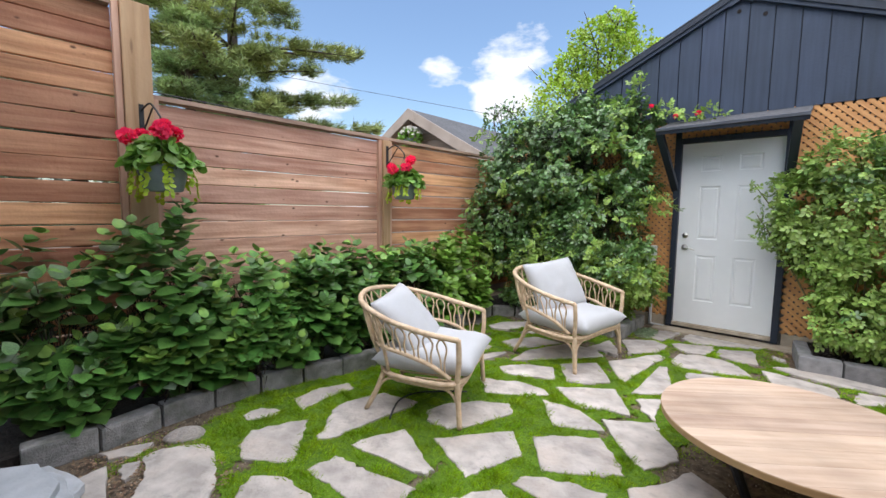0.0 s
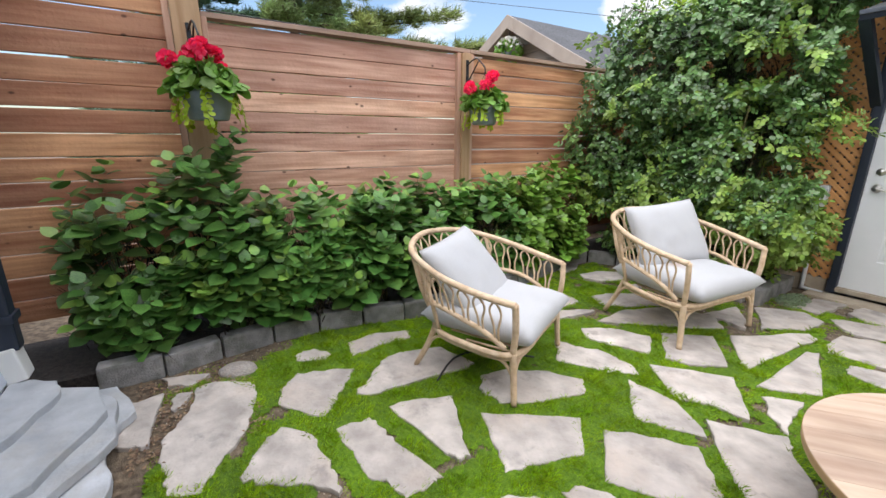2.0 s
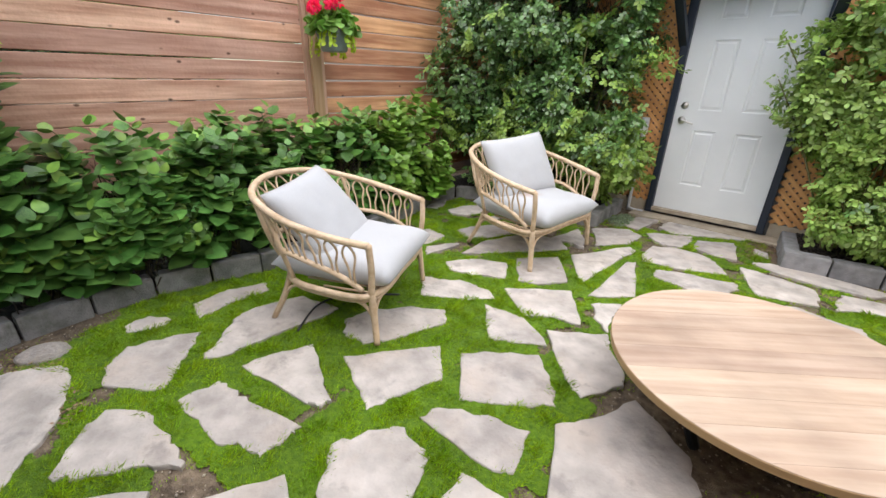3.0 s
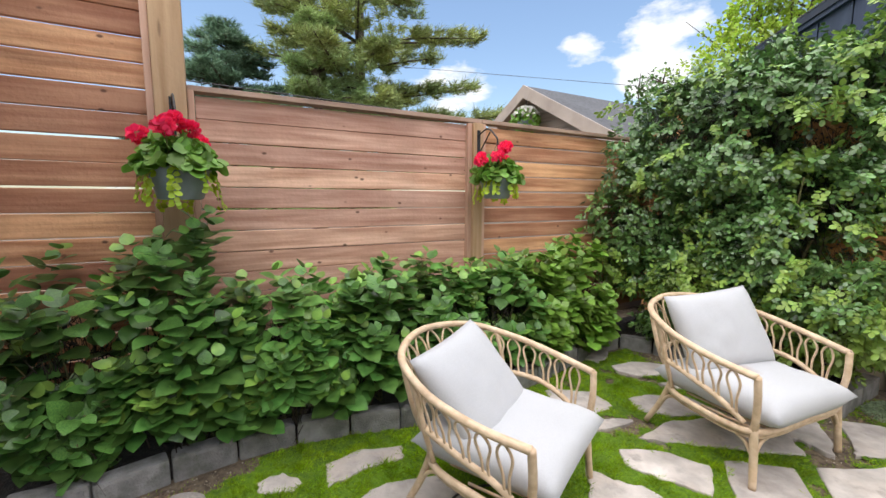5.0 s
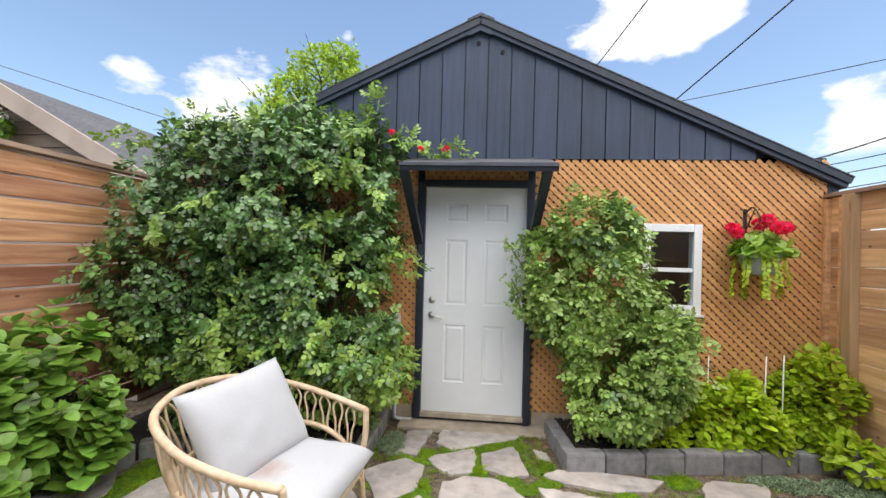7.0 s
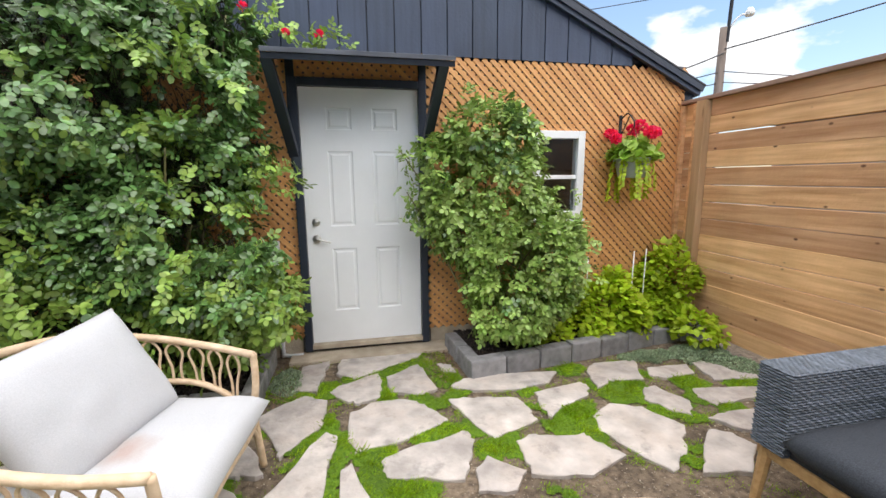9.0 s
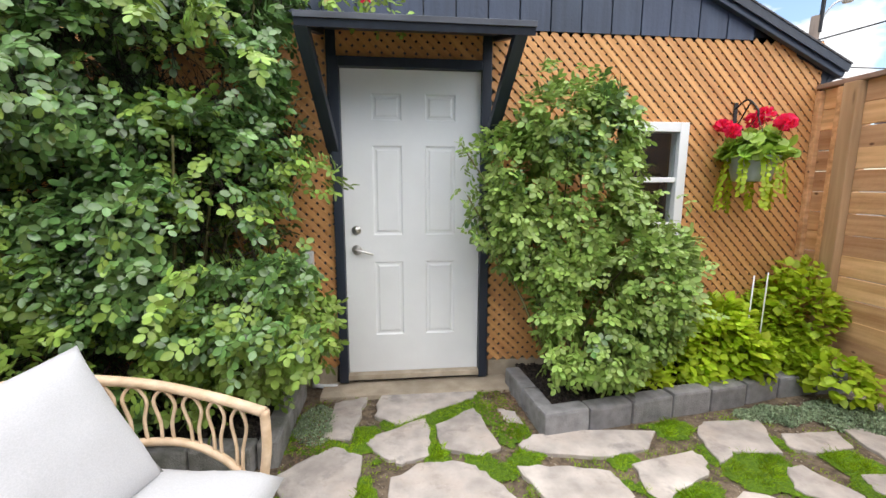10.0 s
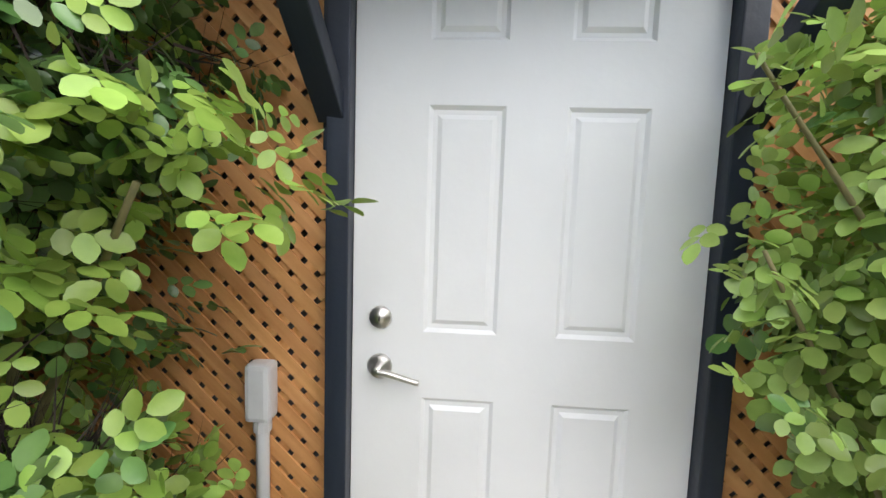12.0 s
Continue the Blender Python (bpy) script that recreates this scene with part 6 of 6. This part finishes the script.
broadleaf("maple_tree", (-4.5, 11.9), 3.2, [((-0.8, 0, 4.6), (1.3, 1.0, 1.2)), ((0.6, 0.1, 5.2), (1.3, 0.9, 1.2)), ((0.0, 0, 6.0), (0.9, 0.8, 0.9)), ((-0.7, 0.1, 5.6), (0.7, 0.7, 0.8)), ((1.1, 0, 4.6), (0.8, 0.7, 0.9)), ((0.5, 0, 6.6), (0.5, 0.5, 0.5))],
          31, SPRING, "bright yellow-green leafy tree behind the garage", 0.1, 560)
broadleaf("young_tree", (-8.0, 12.2), 2.6, [((0, 0, 4.2), (0.8, 0.7, 0.9)), ((0.4, 0, 4.8), (0.4, 0.4, 0.5)), ((-0.4, 0, 4.7), (0.35, 0.35, 0.5))], 32, ROSELEAF, "small airy green tree behind the neighbour's garage", 0.12, 130)
nb = thing("hanging_basket", (-4.80, 4.72, 2.62), "white flowers in a hanging basket under the neighbour's gable", "flower basket")
q = np.random.default_rng(3)
dd = unit(q.normal(0, 1, (160, 3)))
leaves("foliage", ROUND, np.array([-4.80, 4.72, 2.60]) + dd * np.array([0.19, 0.15, 0.13]), unit(dd + q.normal(0, 0.5, dd.shape)), dd, 0.08, 0.07, GERANIUM, nb)
top = dd[dd[:, 2] > 0.05]
leaves("blooms", ROUND, np.array([-4.80, 4.72, 2.64]) + top * np.array([0.19, 0.16, 0.13]), unit(top + q.normal(0, 0.4, top.shape)), top, 0.06, 0.06, PALE, nb, "pale white blooms")
part("pot", lathe([(0.08, -0.16), (0.12, -0.04), (0.125, -0.03), (0.0001, -0.03)], 16), POT, nb)
part("wire", tube([(0, 0, 0), (0, 0.02, 0.42)], 0.005, 4), IRON, nb)

# ---- flagstone paving ----
pavement = thing("pavement", (0, 0, 0), "irregular pale flagstones laid with moss and grit joints", "paving", kind="structure")
STONES = []


def flagstone(*outline):
    STONES.append(outline)
    cx_, cy_ = sum(p[0] for p in outline) / len(outline), sum(p[1] for p in outline) / len(outline)
    r = random.Random(len(STONES))
    ob = part("flagstone", slab_mesh([(p[0] - cx_, p[1] - cy_) for p in outline], 0.05, len(STONES), 0.012, 0.007, 4), FLAG, pavement)
    ob.matrix_basis = pose(cx_, cy_, 0.010 + r.uniform(-0.003, 0.004), r.uniform(-0.5, 0.5), r.uniform(-0.5, 0.5), 0)


flagstone((-1.56, 0.50), (-1.70, 0.54), (-1.81, 0.65), (-1.75, 0.84), (-1.68, 0.96), (-1.53, 0.83), (-1.37, 0.70), (-1.36, 0.65))
flagstone((-1.44, 0.87), (-1.55, 1.00), (-1.68, 1.12), (-1.71, 1.26), (-1.63, 1.53), (-1.35, 1.59), (-1.34, 1.46), (-1.37, 1.26), (-1.38, 0.99))
flagstone((-2.01, 1.03), (-2.05, 1.25), (-1.97, 1.46), (-1.86, 1.43), (-1.87, 1.20), (-1.83, 1.00))
flagstone((-2.03, 0.69), (-2.06, 0.82), (-1.93, 0.89), (-1.88, 0.84), (-1.95, 0.69))
flagstone((-1.14, 1.47), (-1.23, 1.56), (-1.20, 1.70), (-1.09, 1.87), (-0.88, 2.02), (-0.79, 1.92), (-0.86, 1.66), (-0.96, 1.50), (-1.06, 1.46))
flagstone((-1.25, 0.97), (-1.23, 1.10), (-1.15, 1.30), (-0.95, 1.21), (-0.75, 1.13), (-0.77, 1.07), (-0.83, 1.05))
flagstone((-0.96, 1.35), (-0.80, 1.56), (-0.67, 1.74), (-0.49, 1.56), (-0.56, 1.35), (-0.60, 1.20), (-0.75, 1.26))
flagstone((-1.23, 0.69), (-1.23, 0.86), (-1.13, 0.88), (-1.00, 0.89), (-0.72, 0.97), (-0.71, 0.90), (-0.70, 0.79), (-0.80, 0.77), (-0.87, 0.71))
flagstone((-1.15, 0.27), (-1.32, 0.39), (-1.38, 0.48), (-1.25, 0.59), (-1.07, 0.60), (-0.95, 0.61), (-0.86, 0.59), (-0.99, 0.47), (-1.06, 0.34))
flagstone((-0.43, 0.85), (-0.56, 1.00), (-0.51, 1.14), (-0.42, 1.24), (-0.28, 1.22), (-0.24, 1.20), (-0.20, 1.09), (-0.15, 1.00), (-0.34, 0.81))
flagstone((-0.41, 1.32), (-0.39, 1.41), (-0.21, 1.52), (-0.03, 1.57), (0.02, 1.36), (-0.04, 1.32))
flagstone((-0.91, 0.12), (-1.09, 0.18), (-0.84, 0.48), (-0.72, 0.41), (-0.68, 0.35))
flagstone((-0.61, 0.44), (-0.70, 0.58), (-0.57, 0.82), (-0.39, 0.72), (-0.34, 0.67))
flagstone((-0.10, 1.01), (-0.12, 1.24), (0.09, 1.28), (0.14, 1.17))
flagstone((0.17, 1.31), (0.02, 1.66), (0.12, 1.80), (0.22, 2.04), (0.47, 1.86), (0.54, 1.72), (0.43, 1.45))
flagstone((-0.35, 1.51), (-0.55, 1.77), (-0.47, 1.86), (-0.25, 2.03), (-0.10, 1.87), (-0.02, 1.76), (-0.18, 1.63))
flagstone((-0.33, 2.25), (-0.06, 2.45), (-0.02, 2.35), (0.12, 2.18), (0.15, 2.09), (0.04, 1.88), (-0.04, 1.92), (-0.18, 2.07))
flagstone((-0.75, 2.25), (-0.49, 2.28), (-0.26, 2.13), (-0.41, 2.02), (-0.52, 1.96))
flagstone((-0.78, 2.50), (-0.43, 2.78), (-0.32, 2.62), (-0.21, 2.43), (-0.37, 2.39), (-0.50, 2.30))
flagstone((-1.33, 2.54), (-1.22, 2.72), (-0.98, 2.85), (-0.85, 2.62), (-1.06, 2.51), (-1.22, 2.46))
flagstone((-1.31, 2.25), (-1.17, 2.30), (-1.07, 2.39), (-0.83, 2.41), (-0.74, 2.34), (-0.91, 2.19), (-1.11, 2.05))
flagstone((-0.98, 2.97), (-0.76, 3.23), (-0.51, 2.88), (-0.63, 2.71), (-0.76, 2.64))
flagstone((-0.33, 2.79), (-0.32, 3.50), (-0.27, 3.55), (-0.10, 3.00), (-0.20, 2.88))
flagstone((-0.27, 2.70), (-0.12, 2.83), (-0.11, 2.63), (-0.07, 2.47), (-0.15, 2.53))
flagstone((-0.70, 3.34), (-0.41, 3.85), (-0.35, 3.79), (-0.39, 3.44), (-0.43, 2.95), (-0.53, 3.07))
flagstone((-0.66, 4.38), (-0.65, 4.74), (-0.45, 4.81), (-0.48, 4.50), (-0.50, 4.33))
flagstone((-0.39, 4.57), (-0.36, 4.81), (-0.20, 4.84), (0.30, 4.83), (0.25, 4.72), (-0.00, 4.62), (-0.25, 4.46))
flagstone((-0.42, 4.31), (-0.37, 4.38), (-0.08, 4.52), (-0.06, 4.39), (-0.09, 4.17), (-0.23, 4.12), (-0.32, 4.18))
flagstone((-0.03, 4.44), (0.23, 4.60), (0.26, 4.44), (0.30, 4.20), (0.18, 4.14), (-0.01, 4.21))
flagstone((-0.84, 4.07), (-0.73, 4.20), (-0.58, 4.29), (-0.43, 4.20), (-0.43, 3.94), (-0.57, 3.75), (-0.64, 3.67), (-0.66, 3.74))
flagstone((-0.29, 3.75), (-0.28, 4.03), (-0.11, 4.13), (0.08, 4.11), (0.18, 4.02), (0.29, 3.83), (0.24, 3.78), (0.00, 3.68), (-0.25, 3.63))
flagstone((-0.12, 3.54), (-0.01, 3.60), (0.36, 3.70), (0.39, 3.61), (0.34, 3.46), (0.26, 3.32), (-0.10, 3.41))
flagstone((0.34, 4.04), (0.54, 4.02), (0.79, 3.96), (0.81, 3.83), (0.81, 3.70), (0.52, 3.59), (0.49, 3.62), (0.41, 3.81))
flagstone((0.40, 4.21), (0.50, 4.29), (0.78, 4.30), (1.21, 4.25), (1.07, 4.10), (0.79, 4.06), (0.43, 4.15))
flagstone((0.37, 4.57), (0.47, 4.52), (0.48, 4.40), (0.39, 4.43))
flagstone((0.92, 3.99), (1.30, 4.06), (1.32, 4.00), (1.25, 3.88), (0.99, 3.77), (0.90, 3.70), (0.89, 3.81))
flagstone((1.46, 4.24), (1.55, 4.31), (1.89, 4.29), (1.75, 3.99), (1.50, 4.03), (1.36, 3.95), (1.39, 4.09))
flagstone((1.90, 4.15), (2.24, 4.14), (2.17, 3.99), (1.94, 3.97), (1.83, 4.03))
flagstone((2.34, 4.23), (2.48, 4.04), (2.61, 3.89), (2.56, 3.83), (2.23, 3.88), (2.29, 4.13))
flagstone((1.68, 3.89), (1.76, 3.90), (1.84, 3.68), (1.73, 3.54), (1.65, 3.61), (1.58, 3.76))
flagstone((1.98, 3.81), (2.29, 3.76), (2.54, 3.70), (2.45, 3.61), (2.16, 3.61), (1.97, 3.60), (1.94, 3.71))
flagstone((1.80, 3.50), (1.97, 3.53), (2.33, 3.51), (1.98, 3.28), (1.89, 3.36))
flagstone((1.15, 3.67), (1.33, 3.77), (1.50, 3.69), (1.61, 3.46), (1.43, 3.25), (1.27, 3.15), (1.19, 3.30), (1.11, 3.53))
flagstone((0.61, 3.54), (0.70, 3.58), (0.79, 3.55), (1.01, 3.52), (1.04, 3.44), (1.12, 3.31), (0.87, 3.21), (0.59, 3.28), (0.60, 3.41))
flagstone((0.33, 3.37), (0.42, 3.46), (0.57, 3.31), (0.48, 3.20), (0.30, 3.23))
flagstone((1.52, 3.24), (1.72, 3.40), (1.81, 3.33), (1.84, 3.22), (1.63, 3.06), (1.40, 3.11))
flagstone((-2.39, 3.46), (-2.49, 3.69), (-2.43, 3.82), (-2.31, 3.66), (-2.26, 3.49))
flagstone((-2.16, 3.53), (-2.14, 3.75), (-1.92, 4.03), (-1.78, 3.86), (-1.92, 3.54), (-2.05, 3.48))
flagstone((-2.09, 2.69), (-2.04, 2.82), (-1.91, 2.99), (-1.70, 2.95), (-1.67, 2.89), (-1.68, 2.71), (-1.85, 2.58))
flagstone((-1.64, 2.66), (-1.51, 2.90), (-1.48, 2.89), (-1.50, 2.69), (-1.53, 2.54))
flagstone((-1.70, 3.13), (-1.69, 3.29), (-1.62, 3.40), (-1.52, 3.54), (-1.25, 3.51), (-1.41, 3.16), (-1.56, 3.06))
flagstone((-1.75, 3.56), (-1.69, 3.75), (-1.61, 3.74), (-1.62, 3.59))
flagstone((-1.35, 2.75), (-1.38, 3.05), (-1.29, 3.31), (-1.18, 3.52), (-0.92, 3.58), (-0.77, 3.43), (-0.93, 3.21), (-1.21, 2.90))
flagstone((-1.00, 3.57), (-0.92, 3.95), (-0.77, 3.75), (-0.69, 3.56), (-0.82, 3.57))
flagstone((-1.47, -0.01), (-1.59, 0.00), (-1.64, 0.05), (-1.79, 0.12), (-1.97, 0.15), (-1.98, 0.24), (-1.87, 0.41), (-1.74, 0.43), (-1.56, 0.38), (-1.40, 0.30), (-1.27, 0.20), (-1.15, 0.13), (-1.21, 0.02), (-1.34, 0.01))
flagstone((-1.70, -0.28), (-1.78, -0.19), (-1.95, -0.20), (-1.99, 0.00), (-1.56, -0.05), (-1.58, -0.12))
flagstone((-1.89, 0.03), (-1.96, 0.06), (-1.94, 0.13), (-1.83, 0.10), (-1.79, 0.04))
flagstone((-2.16, -0.01), (-2.08, 0.22), (-1.98, 0.13), (-2.06, 0.02))

# ---- moss, grass, grit and chips between the stones ----
def in_stone(p, grow=0.0):
    """Which points lie on a flagstone (its outline grown a little about its middle)."""
    hit = np.zeros(len(p), bool)
    for poly in STONES:
        q = np.array(poly)
        c = q.mean(0)
        q = c + (q - c) * (1 + grow / np.linalg.norm(q - c, axis=1).mean())
        odd = np.zeros(len(p), bool)
        for a, b in zip(q, np.roll(q, -1, 0)):
            cross = (a[1] > p[:, 1]) != (b[1] > p[:, 1])
            odd ^= cross & (p[:, 0] < (b[0] - a[0]) * (p[:, 1] - a[1]) / (b[1] - a[1] + 1e-12) + a[0])
        hit |= odd
    return hit


TUFTS = ((-1.77, 3.3, 0.26), (-1.86, 3.07, 0.24), (-2.25, 3.3, 0.15), (-2.2, 3.85, 0.13), (-1.73, 3.68, 0.13), (1.33, 4.27, 0.13), (1.54, 3.90, 0.20), (1.06, 3.66, 0.24), (0.9, 4.06, 0.10), (0.49, 3.52, 0.12), (0.43, 4.38, 0.13), (0.44, 4.12, 0.1), (2.04, 3.90, 0.14), (1.97, 3.72, 0.11), (2.4, 3.83, 0.16), (2.06, 3.6, 0.1),
         (2.36, 3.58, 0.1), (0.97, 3.82, 0.11), (-0.44, 4.39, 0.11), (0.11, 4.62, 0.09), (-0.26, 4.47, 0.09), (-0.62, 4.32, 0.1), (-0.47, 3.86, 0.15), (-0.3, 3.74, 0.15), (0.21, 3.71, 0.18), (-0.17, 3.62, 0.15), (-0.04, 4.2, 0.09))


def lushness(p):
    """How thickly moss and grass grow: lush between the chairs, in tufts near the garage, thin along the house."""
    x, y = p[:, 0], p[:, 1]
    wob = noise3(np.c_[p, np.zeros(len(p))], 2.3, 4.0)
    fine = noise3(np.c_[p, np.zeros(len(p))], 9.0, 2.0)
    lush = np.clip((0.45 - x) / 0.5, 0, 1) * np.clip((3.75 - y) / 0.4, 0, 1) * np.clip((y + x + 1.75) / 0.5 + 0.25, 0, 1)
    lush = lush * (1.0 + 0.7 * wob + 0.35 * fine)
    bare = np.exp(-(((x + 0.78) / 0.10) ** 2 + ((y - 1.08) / 0.22) ** 2)) + np.exp(-(((x + 0.85) / 0.16) ** 2 + ((y - 0.55) / 0.1) ** 2)) + np.exp(-(((x + 0.25) / 0.08) ** 2 + ((y - 2.3) / 0.2) ** 2))
    lush = lush - 0.8 * bare
    for tx, ty, tr in TUFTS:
        lush = np.maximum(lush, 1.25 - 0.75 * ((x - tx) ** 2 + (y - ty) ** 2) / tr ** 2 + 0.5 * fine)
    near = np.clip((y - 3.1) / 0.4, 0, 1) * np.clip((2.2 - x) / 0.5, 0, 1)
    return np.maximum(lush, 0.4 + 0.2 * near + 0.55 * wob + 0.3 * fine)


def on_paving(p):
    x, y = p[:, 0], p[:, 1]
    edge = np.interp(y, (-0.6, 0, 0.6, 0.95, 1.27, 1.7, 2.2, 2.9, 3.6, 4.0), (-2.19, -2.19, -2.27, -2.28, -2.22, -2.1, -2.11, -2.24, -2.4, -2.38))
    far = np.where((x > -0.84) & (x < 0.5), 4.82, np.where(x <= -0.84, 4.1, 4.23 + 0.14 * (x - 0.55)))
    house_edge = np.where(x < -0.8, -0.05, -0.45)
    return (x > edge) & (y < far) & (x < 2.72) & (y > house_edge)


rng = np.random.default_rng(99)
cand = np.stack([rng.uniform(-2.4, 2.75, 620000), rng.uniform(-0.45, 4.85, 620000)], 1)
cand = cand[on_paving(cand)]
cand = cand[~in_stone(cand, -0.016)]
lush = lushness(cand)
grow = lush > rng.uniform(0.45, 0.9, len(cand))
p = cand[grow]
k = len(p)
clumps = 0.75 + 0.9 * np.clip(noise3(np.c_[p, np.zeros(k)], 11.0, 6.0), -0.4, 0.6)
tall = np.clip(lush[grow], 0.5, 1.1) * rng.uniform(0.02, 0.048, k) * clumps
a = rng.uniform(0, 6.283, k)
lean = rng.uniform(0.1, 0.95, k)
along = np.stack([np.cos(a) * lean, np.sin(a) * lean, np.ones(k)], 1)
grass = leaves("grass", BLADE, np.c_[p, np.full(k, -0.006)], along, np.stack([np.cos(a), np.sin(a), 0 * a], 1), tall, rng.uniform(0.003, 0.0062, k), GRASS)
tagged(grass, "bright green moss and fine grass between the flagstones", "grass", kind="stuff")

cell = 0.03
gx, gy = np.meshgrid(np.arange(-2.4, 2.75, cell), np.arange(-0.4, 4.85, cell))
c = np.stack([gx.ravel(), gy.ravel()], 1) + rng.uniform(-0.006, 0.006, (gx.size, 2))
c = c[on_paving(c)]
c = c[(lushness(c) > 0.68) & ~in_stone(c, -0.03)]
k = len(c)
MAT = (np.array([(-.62, -.45, 0), (.1, -.62, .02), (.62, -.3, 0), (.5, .5, .02), (-.2, .64, 0), (-.6, .3, .02), (0, 0, .25)]), [(0, 1, 6), (1, 2, 6), (2, 3, 6), (3, 4, 6), (4, 5, 6), (5, 0, 6)])
b = rng.uniform(0, 6.283, k)
moss = leaves("moss", MAT, np.c_[c, rng.uniform(-0.007, -0.001, k)], np.stack([np.cos(b), np.sin(b), 0 * b], 1), np.tile([[0, 0, 1.0]], (k, 1)), cell * 1.25, cell * 1.25, MOSS)
tagged(moss, "low green moss cushion under the grass", "moss", kind="stuff")

OCTA = (np.array([(-.5, 0, 0), (.5, 0, .05), (0, -.5, 0), (.05, .5, 0), (0, 0, .35), (0, 0, -.35)]), [(0, 2, 4), (2, 1, 4), (1, 3, 4), (3, 0, 4), (2, 0, 5), (1, 2, 5), (3, 1, 5), (0, 3, 5)])
bare = cand[(lush < 0.5)]
bare = bare[rng.choice(len(bare), min(9000, len(bare)), replace=False)]
k = len(bare)
b = rng.uniform(0, 6.283, k)
s = rng.uniform(0.004, 0.014, k) * rng.uniform(0.6, 1.3, k)
grit = leaves("grit", OCTA, np.c_[bare, np.full(k, -0.006)], np.stack([np.cos(b), np.sin(b), 0 * b], 1), np.tile([[0, 0, 1.0]], (k, 1)), s, s * 0.8, GRIT)
tagged(grit, "small brown and pale grit in the bare joints", "gravel", kind="stuff")

m = np.stack([rng.uniform(0.6, 2.75, 9000), rng.uniform(4.25, 5.0, 9000)], 1)
m = m[m[:, 1] > 4.35 + 0.155 * (m[:, 0] - 0.5) * (m[:, 0] < 2.5) + 0.34 * (m[:, 0] >= 2.5)]
m = np.concatenate([m, np.stack([rng.uniform(-2.3, -0.95, 5000), rng.uniform(4.24, 4.95, 5000)], 1)])
k = len(m)
b = rng.uniform(0, 6.283, k)
s = rng.uniform(0.012, 0.04, k)
chips = leaves("mulch_chips", OCTA, np.c_[m, rng.uniform(0.075, 0.098, k)], np.stack([np.cos(b), np.sin(b), rng.normal(0, 0.3, k)], 1), np.stack([rng.normal(0, 0.3, k), rng.normal(0, 0.3, k), np.ones(k)], 1), s, s * 0.45, CHIPS)
tagged(chips, "dark bark chips on the planting beds", "mulch", kind="stuff")
dry = np.concatenate([np.stack([rng.normal(0.42, 0.07, 900), rng.normal(4.6, 0.15, 900)], 1), np.stack([rng.normal(-0.72, 0.07, 700), rng.normal(4.5, 0.19, 700)], 1), np.stack([rng.uniform(-2.16, -1.4, 1800), rng.uniform(-0.12, 0.42, 1800)], 1)])
dry = dry[~in_stone(dry, -0.01)]
k = len(dry)
b = rng.uniform(0, 6.283, k)
s = rng.uniform(0.008, 0.022, k)
DRY = material("dry_leaves", (0.11, 0.065, 0.04), (0.31, 0.2, 0.125), 0.85, (20, 20, 20), bump=0, island_tint=0.5)
litter = leaves("leaf_litter", ROUND, np.c_[dry, rng.uniform(0.0, 0.012, k)], np.stack([np.cos(b), np.sin(b), rng.normal(0, 0.2, k)], 1), np.stack([rng.normal(0, 0.35, k), rng.normal(0, 0.35, k), np.ones(k)], 1), s, s * 0.6, DRY)
tagged(litter, "brown dry leaf litter by the door step", "leaf litter", kind="stuff")

# creeping thyme
for name_y, (x, y, rx, ry, n) in enumerate(((2.05, 4.33, 0.28, 0.1, 5200), (2.48, 4.27, 0.26, 0.2, 8000), (2.62, 4.02, 0.14, 0.16, 3200), (-0.72, 4.52, 0.1, 0.2, 2800))):
    plant = thing("creeping_thyme", (x, y, 0), "grey-green creeping thyme mat beside the flagstones", "plant", "creeping thyme")
    q = np.random.default_rng(200 + name_y)
    th, rr = q.uniform(0, 6.283, n), np.sqrt(q.uniform(0, 1, n))
    pp = np.stack([x + rx * rr * np.cos(th), y + ry * rr * np.sin(th), np.zeros(n)], 1)
    pp[:, :2] += 0.05 * np.c_[noise3(pp, 7, 1.0), noise3(pp, 7, 8.0)]
    pp[:, 2] = np.clip(0.04 * (1 - rr ** 2) * q.uniform(0.2, 1.1, n) + 0.012 * noise3(pp, 14, 3.0), 0.0, 1)
    dd = unit(q.normal(0, 1, (n, 3)) + np.array([0, 0, 0.5]))
    leaves("foliage", CHEAP, pp, dd, unit(q.normal(0, 0.5, (n, 3)) + np.array([0, 0, 1])), q.uniform(0.009, 0.017, n), 0.009, THYME, plant)
